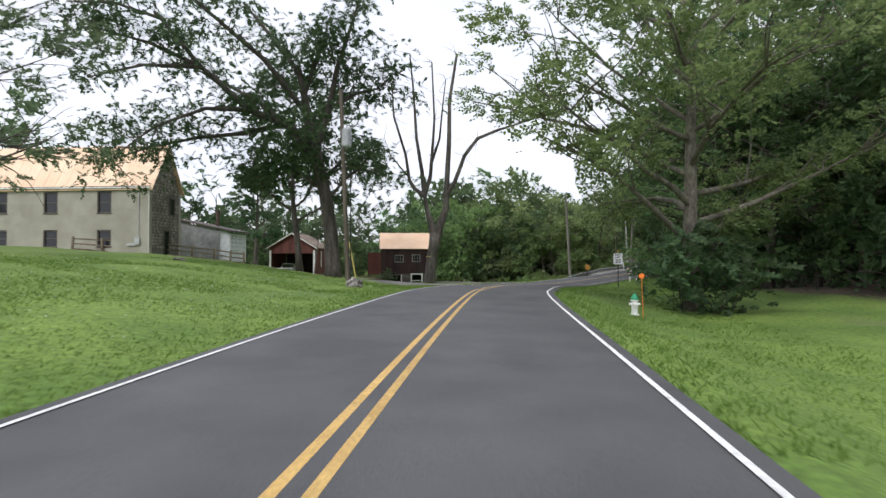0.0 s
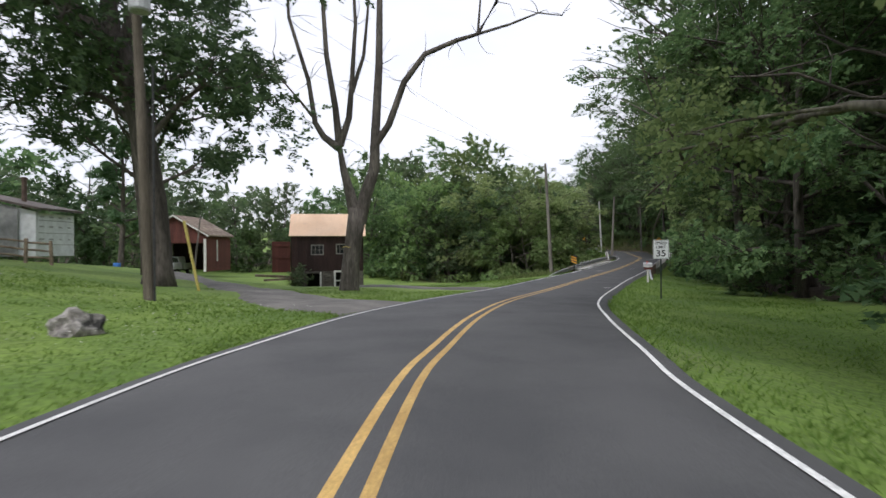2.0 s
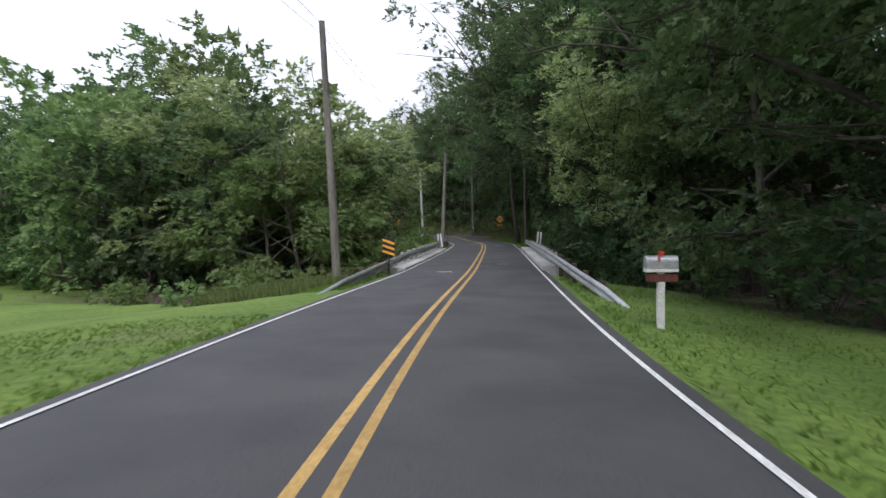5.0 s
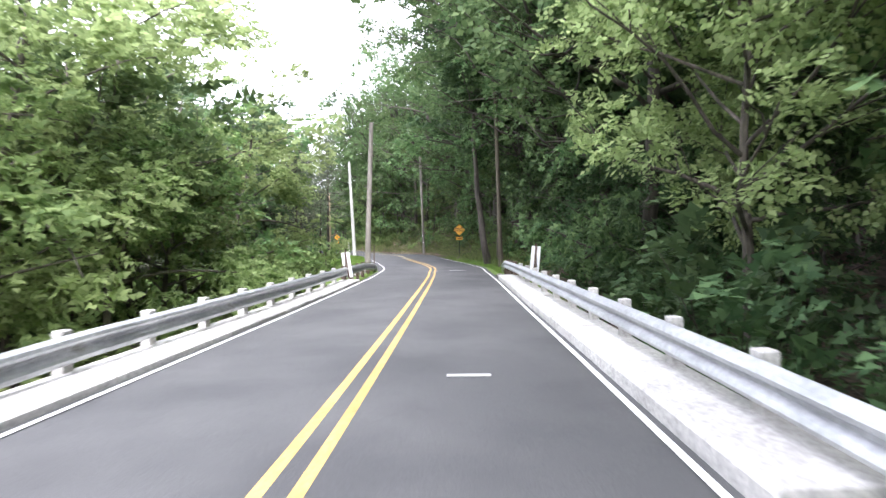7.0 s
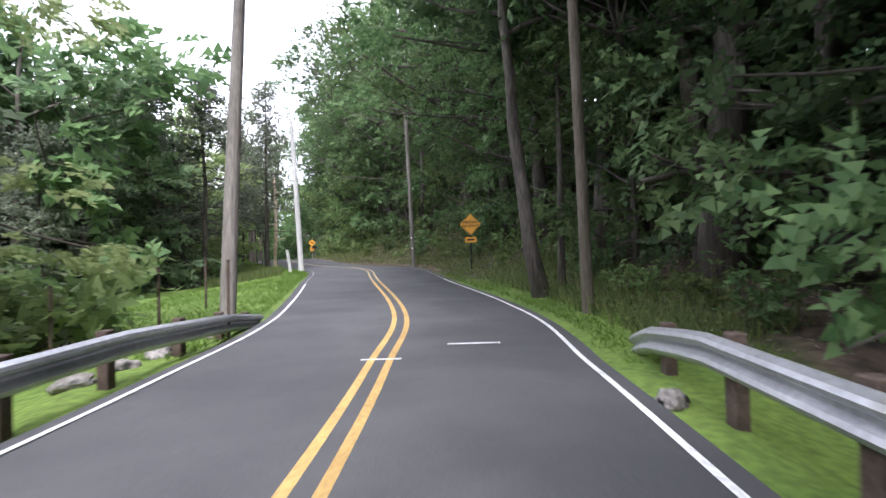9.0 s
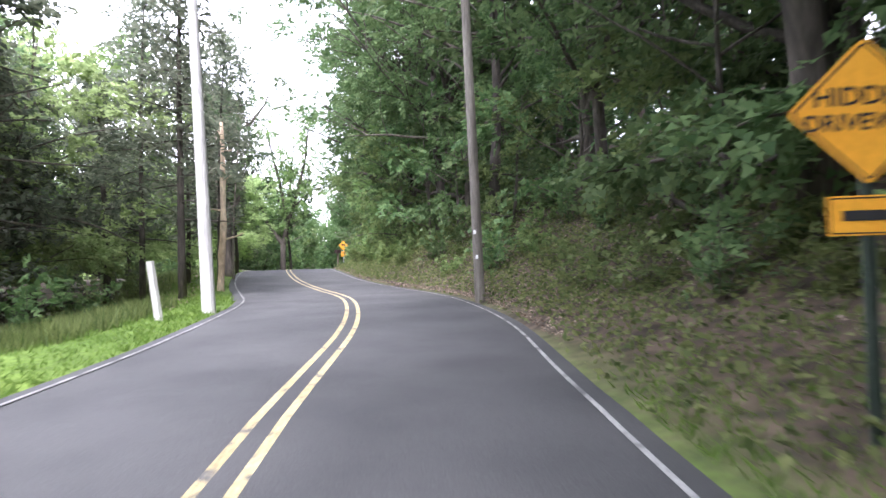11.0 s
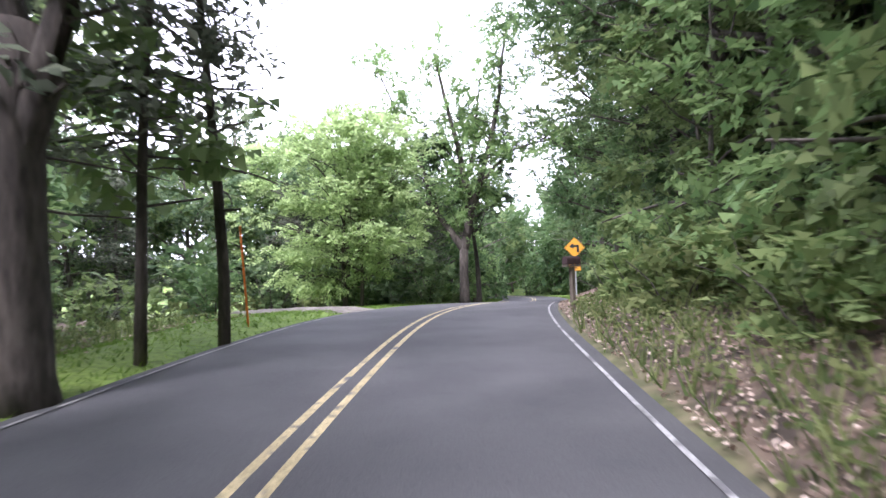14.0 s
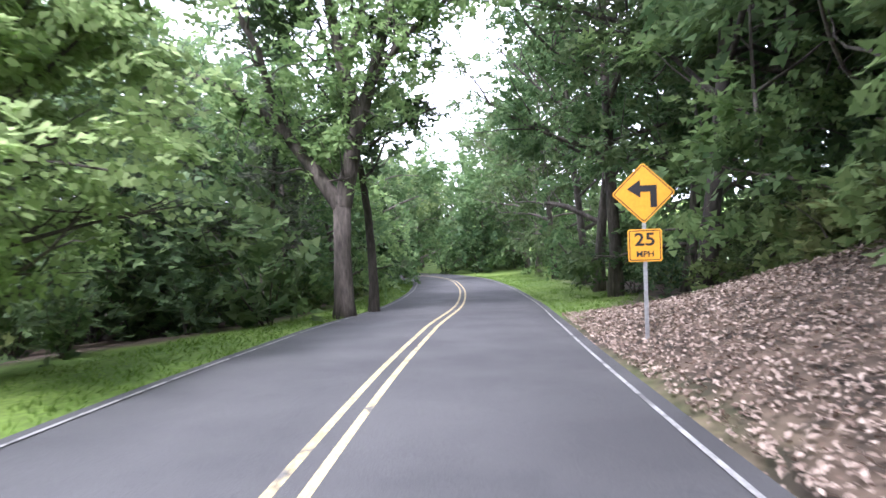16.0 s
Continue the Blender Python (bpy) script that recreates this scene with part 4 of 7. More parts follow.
scatter(P_EDGE, [beside(y, d) for y, d in ((157, 7.5), (163, 6.5), (169, 7), (176, 7), (183, 8), (160, 13), (167, 13))], 0.85, 1.1, 0.5, "trees of the wood's edge")
scatter(P_ROOF, [beside(y, d) for y, d in ((137, 7.4), (144, 6.8), (151, 6.6), (159, 6.0))], 0.85, 1.0, 0.3, "trees of the bank")
scatter(P_OVER, [beside(y, d) for y, d in ((79.5, 8.0), (85.5, 7.4), (91.5, 7.6))], 1.0, 1.15, 0.3, "trees over the bend")
scatter(P_OVER, [beside(y, d) for y, d in ((97.5, 7.6), (103, 8.2))], 0.85, 1.0, 0.3, "trees over the bend")
scatter(P_SAP, [beside(y, d) for y, d in ((139, 8.6), (141, 9.6), (143, 9.2), (145.5, 9.0), (147.5, 8.2), (150, 7.2), (142, 11.5), (146, 11.5), (90, 6.4), (93, 6.8), (100, 6.4), (103, 6.2))], 0.95, 1.35, 0.3, "leafy saplings of the bank")
scatter(P_SAP, [beside(y, d) for y, d in ((106, 7.2), (110, 7.4), (114, 7.2), (118, 7.0), (122, 6.6), (125, 6.4), (128, 6.3), (131, 6.2), (134, 6.4), (137, 7.0))], 0.85, 1.15, 0.3, "leafy saplings of the bank")
scatter(P_FAR, [beside(y, d) for y in range(138, 166, 5) for d in (15, 21)], 1.0, 1.3, 1.5, "trees of the wood")
scatter(P_OVER, [beside(y, d) for y, d in ((133.5, 8.4), (139.5, 9.2), (145.5, 9.6))], 0.8, 0.92, 0.3, "trees of the bank")
scatter(P_SHRUB, [beside(y, d) for y in range(152, 176, 4) for d in (9.5, 13)], 1.2, 1.8, 1, "undergrowth")
scatter(P_SHRUB, [(x, y) for x in (15, 20) for y in range(149, 164, 4)], 1.1, 1.7, 1, "undergrowth")
# left-hand thicket between barn and bridge
THICKET = [(-7.5, 86), (-4, 82), (-1, 79), (2, 77), (5, 76), (1, 83), (5, 82), (9, 80), (-3, 89), (3, 89), (8, 87), (-9, 92), (12, 88)]
scatter(P_MID, THICKET, 0.85, 1.1, 0.6, "thicket trees")
scatter(P_MID, [(6.5, 83), (3.5, 86)], 1.3, 1.4, 0.3, "thicket trees")
scatter(P_FAR, [(x, y) for x in range(-78, 16, 9) for y in (104, 114)], 0.8, 1.15, 3, "far tree line")
scatter(P_FAR, [(x, 92 + (x + 60) * 0.1) for x in range(-60, -12, 7)], 0.65, 0.9, 2.5, "far tree line")
scatter(P_FAR[1:], [(-10, 108), (-14, 112), (-6, 112)], 1.25, 1.4, 1, "far tree line")
scatter(P_FAR, [(-60, 40), (-58, 52), (-52, 62), (-48, 74), (-40, 80), (-31, 82), (-56, 85), (-62, 66), (-50, 30), (-66, 20), (-48, 52)], 0.9, 1.2, 2, "trees behind the house")
scatter(P_FAR, [(x, 88 + (x + 60) * 0.1) for x in range(-62, -10, 4)], 0.42, 0.55, 1.5, "far tree line")
scatter(P_FAR, [(x, 76 - (x + 30) * 0.2) for x in range(-48, -26, 4)], 0.42, 0.55, 1.2, "trees behind the house")
# left of the bridge and beyond the pasture
scatter(P_CREEK, [(6.8, 74.0), (9.2, 72.0), (10.2, 75.5), (12.2, 79.2), (13.5, 83.5), (10, 82)], 0.9, 1.05, 0.3, "creek trees")
scatter(P_CEDAR[2:], [(11.5, 98), (15, 103), (9, 104), (12.5, 109), (17.5, 107.5), (6, 99), (13.5, 105.5), (19.0, 110.5)], 0.8, 1.05, 0.6, "cedars by the pasture")
scatter(P_MID, [(2, 112), (8, 117), (13, 121), (4, 123), (17, 130)], 0.9, 1.15, 1, "trees behind the pasture")
scatter(P_FAR[1:], [(9, 126), (3, 134), (-3, 124)], 0.8, 1.0, 0.8, "trees of the left wood")
scatter(P_FAR[1:], [(-6, 120), (10, 136)], 1.0, 1.2, 1, "trees behind the pasture")
# grey-green and bright leaves picked so that the colour imitates haze
scatter([P_MID[0], P_MID[2]], [(13, 111), (9, 108), (15, 115)], 0.65, 0.8, 0.5, "trees behind the pasture")
scatter(P_CREEK[:1], [(16.5, 115), (19, 114.5), (17.5, 120)], 0.8, 0.95, 0.3, "trees behind the pasture")
# left wood along the upper road
scatter(P_CEDAR[:2], [beside(y, d) for y, d in ((109, -7.8), (111, -10), (113, -8.4), (115, -11.5), (118, -9.0), (122, -12), (126, -11), (112, -15), (124, -17), (116, -17), (120, -15.5), (128, -14), (110, -18), (114, -22), (120, -20), (126, -20))], 0.8, 1.05, 0.6, "cedars of the left wood")
scatter(P_CEDAR[:1], [beside(y, d) for y, d in ((119.5, -7.2), (122.8, -8.0), (127.5, -8.4), (130.5, -9.5), (116, -9.8))], 0.7, 0.9, 0.3, "cedars of the left wood")
scatter([P_MID[0], P_MID[2]], [(10, 153), (5, 149), (3, 142), (14, 161)], 0.8, 1.05, 0.5, "trees by the gravel drive")
scatter(P_SHRUB[:3], [(6, 141), (9, 142.5), (12, 140.5), (14, 147), (9, 148), (5, 145), (17, 149)], 1.2, 1.7, 0.5, "undergrowth")
scatter(P_TALL, [beside(y, d) for y, d in ((114, -19), (120, -21), (126, -15))], 0.75, 0.9, 0.8, "trees of the left wood")
scatter([P_MID[2]], [beside(y, d) for y, d in ((108, -14), (116, -14.5))], 1.1, 1.2, 0.4, "trees of the left wood")
scatter(P_MID, [(18, 154), (17, 158.5), (22.5, 161), (25.0, 166.5), (21, 170), (12, 157), (26.0, 174), (24, 181), (27.5, 187)], 0.85, 1.1, 0.5, "trees by the gravel drive")
scatter(P_FAR[1:], [(8, 162), (14, 170), (10, 178), (18, 182), (27, 200), (34, 203), (40, 198), (44, 190), (20, 208), (30, 218), (2, 152), (40, 208)], 0.9, 1.2, 1, "trees behind the drive")
scatter(P_CEDAR[:1], [(21.5, 155.5), (23.5, 158)], 0.75, 0.9, 0.4, "cedars by the gravel drive")

scatter(P_SHRUB[:3], [(x, y) for x in (18, 21, 24) for y in range(153, 178, 4)], 1.3, 1.9, 1.0, "undergrowth")
scatter(P_FAR[:2], [(15, 160), (19, 166), (22, 174), (12, 168), (17, 176), (24, 184)], 0.8, 1.0, 1.0, "trees behind the drive")
scatter(P_SHRUB[1:3], [(17.2, 83.5), (16.2, 81.5), (18.0, 85.5), (15.0, 84.5), (16.6, 87.0)], 1.1, 1.5, 0.3, "creek shrubs")

# undergrowth
# dark-leaved shrubs chosen here to imitate shade beneath the trees
scatter([P_SHRUB[0], P_SHRUB[3]], [beside(y, d) for y, d in FRONT_RIGHT for d in (d - 2.5, d - 0.5)], 0.8, 1.3, 1.2, "undergrowth")
scatter([P_SHRUB[3]], [beside(y, d) for y in range(64, 82, 3) for d in (5.5, 7.5)], 0.6, 1.0, 0.6, "undergrowth")
scatter(P_SHRUB[:3], [beside(y, d) for y in range(84, 100, 2) for d in (5.4, 7.2)], 0.5, 0.9, 0.7, "undergrowth")
scatter([P_SHRUB[0], P_SHRUB[3], P_SHRUB[3]], [beside(y, d) for y in range(82, 106, 4) for d in (9.5, 13.5)], 0.8, 1.3, 1, "undergrowth")
scatter(P_SHRUB[:3], [beside(y, d) for y in range(101, 137, 3) for d in (4.7, 5.7, 6.8)], 0.5, 0.9, 0.5, "bank shrubs")
scatter(P_SHRUB, [beside(y, d) for y in range(100, 150, 3) for d in (8.2, 10.5)], 0.7, 1.1, 0.8, "bank shrubs")
scatter(P_SHRUB[1:3], [beside(y, d) for y in range(64, 84, 2) for d in (-5.6, -7.5)], 0.8, 1.3, 0.6, "creek shrubs")
scatter(P_SHRUB[1:3], [(4.5, 63), (6, 64.5), (7.5, 65.5), (8.5, 64), (5.5, 66), (3, 65), (9.5, 67), (2, 67.5), (7, 68)], 0.6, 0.9, 0.5, "thicket shrubs")
scatter(P_SHRUB, [(x, 73 + abs(x - 6) * 0.6) for x in range(-9, 11, 2)], 0.9, 1.3, 0.7, "thicket shrubs")
scatter(P_SHRUB[:3], [beside(y, d) for y in range(108, 136, 4) for d in (-7.5, -10.5)], 0.4, 0.75, 0.9, "undergrowth")
scatter(P_SHRUB, [beside(y, d) for y in range(147, 185, 4) for d in (-6.2, 6.8)], 0.6, 1.0, 0.6, "undergrowth")
scatter(P_SHRUB, [beside(y, d) for y in range(138, 152, 2) for d in (6.8, 8.6, 10.4)], 0.9, 1.4, 0.6, "bank shrubs")
scatter(P_SHRUB[1:3], [beside(y, d) for y in range(97, 124, 3) for d in (4.8, 7.0)], 0.4, 0.7, 0.6, "bank shrubs")
scatter(P_SHRUB, [(x, 192 + abs(x - 33) * 0.3) for x in range(18, 50, 4)], 1.8, 2.4, 1.5, "undergrowth")
scatter(P_SHRUB[1:3], [beside(y, d) for y, d in ((122, 4.6), (124, 5.2), (126, 4.5), (128, 5.0), (130, 4.4), (132, 4.9), (134, 4.4), (137, 4.8), (139, 5.0))], 0.75, 1.05, 0.3, "bank weeds")
scatter(P_MID[:2], [(36, 197), (33, 204), (40, 192), (30, 210), (43, 199), (26, 213)], 0.95, 1.15, 0.5, "trees past the far bend")
scatter(P_SHRUB[:2], [(20.5, 136.0), (19, 139), (17, 137), (22, 146), (20, 150)], 0.9, 1.2, 0.5, "undergrowth")
scatter(P_FAR[:1], [beside(y, d) for y, d in ((80, 17), (84, 18.5), (88, 19), (92, 20), (86, 27))], 1.1, 1.3, 0.5, "trees of the wood")
scatter(P_SHADE, [beside(y, d) for y, d in ((76, 8.4), (78, 8.2), (81, 7.4), (84, 8.4), (87, 7.2), (89.5, 9.0), (74, 11), (79, 12), (85, 11.5))], 0.85, 1.2, 0.3, "leafy saplings of the wood")
scatter(P_CREEK, [(11.8, 76.2), (13.0, 80.2), (7.6, 70.4), (15.0, 86.0)], 0.75, 0.9, 0.2, "creek trees")
scatter([P_MID[2]], [(11.0, 113.0)], 0.8, 0.85, 0.3, "trees behind the pasture")
scatter([P_MID[2]], [(12, 151), (8, 147), (15.5, 157), (5, 153)], 0.8, 0.95, 0.3, "trees by the gravel drive")
scatter(P_CEDAR[2:], [(17.5, 152), (11, 146)], 0.85, 0.95, 0.3, "cedars by the gravel drive")
scatter([P_SHRUB[2]], [beside(y, d) for y, d in ((127.5, 4.6), (128.6, 5.2), (129.8, 4.5), (131, 5.1), (132.2, 4.6), (133.2, 5.3), (134.2, 4.9))], 0.95, 1.25, 0.2, "bank weeds")
scatter([P_SHRUB[1]], [(19.4, 88.3), (18.6, 88.9), (18.9, 87.4), (17.6, 88.0)], 1.35, 1.6, 0.15, "bushes behind the guard rail")

# single trees that stand out
M_SYC = mat("sycamore_bark", (0.08, 0.07, 0.055), (0.17, 0.155, 0.12), 3.0, 0.9, 0, 0.5, 12.0, 0.16, (1, 1, 0.5), c3=(0.1, 0.085, 0.06), c3_scale=2.2, c3_at=0.55)
M_LEAF_SYC = leaf_mat("sycamore_leaf", (0.13, 0.22, 0.06), (0.33, 0.46, 0.14), 0.62)
big_tree = make_tree("sycamore_tree", 21, 18, 8.4, 0.36, M_LEAF_SYC, 48000, 0.18, 0.16, 24, M_SYC, clump=1.0, low=True, label="large leafy sycamore overhanging the road verge", sub=7, quad=True)
big_tree.matrix_basis = pose(10.3, 24.4, ground_z(10.3, 24.4), 0, 0, 40)
for sx, sy, sc in ((9.6, 23.6, 1.2), (10.8, 23.2, 1.1), (11.6, 24.0, 1.3), (9.9, 25.0, 1.0)):
    plant(P_SHRUB[3], sx, sy, sc)
back_tree = make_tree("yard_tree", 35, 17, 6.5, 0.3, M_LEAF_DARK, 18000, 0.22, 0.3, 15, M_BARK_DARK, clump=0.85, label="tall dark yard tree behind the utility pole", sub=5)
back_tree.matrix_basis = pose(-14.5, 46.5, ground_z(-14.5, 46.5), 0, 0, 60)
lawn_tree = make_tree("lawn_tree", 23, 11, 5.6, 0.2, M_LEAF_GREY, 12000, 0.13, 0.2, 16, M_BARK_DARK, clump=0.6, low=True, label="sparse lawn tree with thin hanging branches", sub=7)
lawn_tree.matrix_basis = pose(-20.0, 20, ground_z(-20.0, 20), 0, 0, 10)
ivy_tree = make_tree("ivy_tree", 24, 14, 2.6, 0.28, M_LEAF_DARK, 9000, 0.2, 0.25, 16, M_BARK_PALE, clump=0.5, label="tall narrow tree wrapped in dark ivy")
ivy_tree.matrix_basis = pose(-26.3, 64, ground_z(-26.3, 64), 0, 0, 10)
creek_maple = make_tree("maple_tree", 36, 10.5, 4.6, 0.14, M_LEAF_PALE, 26000, 0.16, 0.3, 20, M_BARK_DARK, clump=0.8, label="bright yellow-green maple beside the bridge", quad=True)
creek_maple.matrix_basis = pose(24.5, 67.3, ground_z(24.5, 67.3), 0, 0, 70)
bright_maple = make_tree("maple_tree", 25, 9.4, 2.8, 0.11, M_LEAF_PALE, 21000, 0.16, 0.13, 30, M_BARK_DARK, clump=0.75, low=True, label="pale green young maple by the gravel drive", squash=0.3, quad=True)
bright_maple.matrix_basis = pose(22.2, 144.6, ground_z(22.2, 144.6), 0, 0, 70)
second_maple = make_tree("maple_tree", 29, 8.0, 2.3, 0.09, M_LEAF_PALE, 13000, 0.16, 0.15, 24, M_BARK_DARK, clump=0.7, low=True, label="smaller pale green maple beside a larger one", squash=0.3, quad=True)
second_maple.matrix_basis = pose(22.85, 144.9, ground_z(22.85, 144.9), 0, 0, 200)
thin_tree = make_tree("roadside_tree", 27, 12, 3.4, 0.17, M_LEAF_DARK, 4800, 0.2, 0.4, 9, M_BARK_DARK, clump=0.7, label="slim dark roadside tree")
thin_tree.matrix_basis = pose(27.3, 155.2, ground_z(27.3, 155.2), 0, 0, 30)
for x, y, r, t in ((24.5, 129.85, 0.11, 12), (24.25, 128.05, 0.09, 11), (23.2, 126.5, 0.1, 10), (24.9, 118.6, 0.1, 11), (23.4, 120.5, 0.1, 11), (24.6, 112.6, 0.13, 12), (22.6, 116.5, 0.12, 12)):
    o = make_conifer("slim_pine", int(x * 100 + y), t, 2.2, r, 2800, 0.25, 0.2, "slim dark roadside pine with a bare trunk", 0.15)
    o.matrix_basis = pose(x, y, ground_z(x, y))
for x, y, r, t in ((30.3, 89.2, 0.1, 13), (32.6, 86.5, 0.3, 17)):
    o = make_tree("woodland_tree", int(x * 10 + y), t, 3.8, r, M_LEAF_DARK, 6000, 0.24, 0.45, 10, M_BARK_DARK, clump=0.9, label="straight woodland tree close to the road edge")
    o.matrix_basis = pose(x, y, ground_z(x, y))


_o = make_tree("leaning_tree", 812, 15, 4.0, 0.21, M_LEAF_DARK, 7000, 0.22, 0.5, 10, M_BARK, clump=0.9, lean=(-0.14, 0.05), label="grey-trunked woodland tree leaning over the verge", sub=4)
_o.matrix_basis = pose(29.45, 88.7, ground_z(29.45, 88.7))

for x, y, t, r in ((24.4, 122.9, 11, 0.085), (24.95, 123.45, 10, 0.06)):
    o = make_tree("slim_tree", int(x * 10 + y), t, 2.2, r, M_LEAF_GREY, 700, 0.18, 0.72, 7, M_BARK_SLIM, clump=0.6, lean=(-0.03, 0), label="slim pale-barked tree beside the road", sub=3)
    o.matrix_basis = pose(x, y, ground_z(x, y), 0, 0, 0)


def limb_tree(name, label, x, y, turn, seed, trunk, limbs, bark, leaf, leaves, leaf_size, twig=1.6, twigs=4, clump=0.6):
    """A tree whose trunk and great limbs follow given lines, with twigs and leafy sprays grown on them."""
    root = thing(name, label, "tree", (x, y, ground_z(x, y)), turn)
    rng = np.random.default_rng(seed)
    s = Shape()
    s.tube([p[:3] for p in trunk], [p[3] for p in trunk], 12)
    ends = []
    for r, pts in limbs:
        n = len(pts)
        s.tube(pts, [r * (1 - 0.75 * i / (n - 1)) for i in range(n)], 8, False)
        for i in range(1, n):
            for _ in range(twigs):
                a, b = Vector(pts[i - 1]), Vector(pts[i])
                tw = bend(a.lerp(b, rng.uniform(0.2, 1)), Vector(rng.normal(size=3)) + (b - a).normalized() + Vector((0, 0, 0.3)), twig * rng.uniform(0.6, 1.4), rng, 4, 0.2)
                s.tube(tw, [0.04, 0.03, 0.022, 0.014, 0.007], 4, False)
                ends += tw[1:] if i > 1 else tw[3:]
    part("trunk", s, bark, root, smooth=True)
    t = np.array([tuple(q) for q in ends])
    ns = leaves // 6
    nc = ns // 14
    cc = t[rng.integers(0, len(t), nc)] + rng.normal(size=(nc, 3)) * clump * 0.6
    off = rng.normal(size=(ns, 3)) * np.array([clump, clump, clump * 0.5]) * 0.65
    c = cc[rng.integers(0, nc, ns)] + off
    out = off / clump + rng.normal(size=(ns, 3)) * 0.4 + np.array([0, 0, -0.15])
    part("crown", spray_mesh("crown", c, out, np.array([0, 0, 1.0]) + rng.normal(size=(ns, 3)) * 0.4, leaf_size * 2.3, leaf_size, rng, leaf), None, root)
    return root


YARD_CROWN = [(0.34, [(-1.4, 0, 8.4), (-2.8, 0, 9.8), (-5.2, -0.5, 10.6), (-8, -1, 13), (-10.5, -1.5, 16)]),
              (0.32, [(-1.4, 0, 8.4), (-1.7, 0.3, 11), (-2.2, 0.8, 13.5), (-4, 1.5, 16), (-6, 2, 18.5)]),
              (0.26, [(-1.2, 0, 8.0), (-0.3, 0, 11), (0.2, -0.3, 13.5), (1, -0.6, 16), (1.8, -1, 18.5)]),
              (0.18, [(-1.9, 0.4, 12), (-1.0, 0, 14.5), (-0.2, -0.5, 17)]),
              (0.18, [(-3, 0, 9.9), (-6, 1, 9.4), (-9, 2, 9.2), (-12, 2, 8.4), (-14.2, 2.2, 7.6)]),
              (0.16, [(-8, -1, 13), (-11, -2, 12.6), (-13.6, -3, 11.4)])]
YARD_LIMBS = [(0.2, [(-2.8, 0, 9.8), (-5, 3, 12), (-8, 5, 14), (-11, 6, 15.5)]),
              (0.2, [(-1.6, 0, 10.5), (-4, -3, 13), (-7, -5, 15), (-9.5, -5.5, 17)]),
              (0.16, [(-5.2, -0.5, 10.6), (-7.5, -2, 10.2), (-10, -3, 8.8), (-12, -3.5, 6.9)]),
              (0.16, [(-0.3, 0, 11), (1.4, 1.0, 12.4), (3.0, 1.5, 13), (4.4, 2, 14.5)])]
YARD_LOW = [(0.13, [(-0.4, 0, 5), (0.8, -0.5, 6.4), (1.7, -1, 7.0), (2.4, -1.2, 6.8)]),
              (0.13, [(-0.5, 0, 5.5), (-2, 0.8, 6.8), (-3.6, 1.4, 7.2), (-5, 1.6, 6.6)]),
              (0.12, [(-0.6, 0, 6.3), (0.5, 1.2, 7.8), (1.5, 2, 8.4), (2.1, 2.4, 8.2)]),
              (0.12, [(-0.7, 0, 6.5), (-1.6, -1.6, 7.8), (-2.2, -3, 8.2)]),
              (0.13, [(-8, -1, 13), (-11, -1, 14.3), (-14, -1, 15), (-16.2, -1, 14.6)]),
              (0.12, [(-10, -1.4, 15.6), (-13, -1, 16.6), (-16, 0, 16.8)])]
limb_tree("yard_tree", "big old yard tree with a thick trunk and spreading crown", -8.6, 36.2, 16.3, 22,
          [(0, 0, -0.3, 0.68), (0, 0, 0.5, 0.5), (-0.15, 0, 3, 0.44), (-0.6, 0, 6, 0.4), (-1.3, 0, 8.7, 0.38)],
          YARD_CROWN + YARD_LIMBS + YARD_LOW,
          M_BARK_DARK, M_LEAF_DARK, 43200, 0.185, 2.2, 5, 0.95)
limb_tree("forked_tree", "dark forked roadside tree with open arching limbs", 26.6, 153.6, 0, 26,
          [(0, 0, -0.3, 0.42), (0, 0, 0.4, 0.3), (0, 0, 1.8, 0.25), (0.05, 0, 3.5, 0.26)],
          [(0.24, [(0, 0, 3.2), (-0.8, 0, 4.4), (-1.7, 0.2, 5.6), (-3.2, 0.4, 6.8), (-5.2, 0.5, 7.6)]),
           (0.28, [(0.05, 0, 3.2), (0.35, 0, 4.5), (0.6, 0, 5.7), (0.2, 0, 7.2), (-0.2, 0.2, 9.5), (-0.8, 0.3, 12), (-1.4, 0.4, 15)]),
           (0.2, [(0.6, 0, 5.5), (1.2, 0, 7.4), (1.9, -0.2, 9.8), (2.4, -0.3, 12), (2.6, -0.4, 14), (3.0, -0.5, 16)]),
           (0.15, [(0.2, 0, 7.0), (0.8, 0.3, 8.8), (1.0, 0.5, 11), (1.3, 0.6, 13.5)]),
           (0.12, [(0.9, 0, 6.6), (2.0, -0.6, 7.8), (3.2, -1.2, 8.6), (4.6, -1.8, 8.8)]),
           (0.12, [(-1.7, 0.2, 5.6), (-2.0, -0.6, 7.5), (-2.9, -1.2, 9.4), (-3.6, -1.6, 11.5), (-4.4, -1.8, 13.5)])],
          M_BARK_DARK, M_LEAF_BRIGHT, 21000, 0.17, 1.5, 5, 0.7)
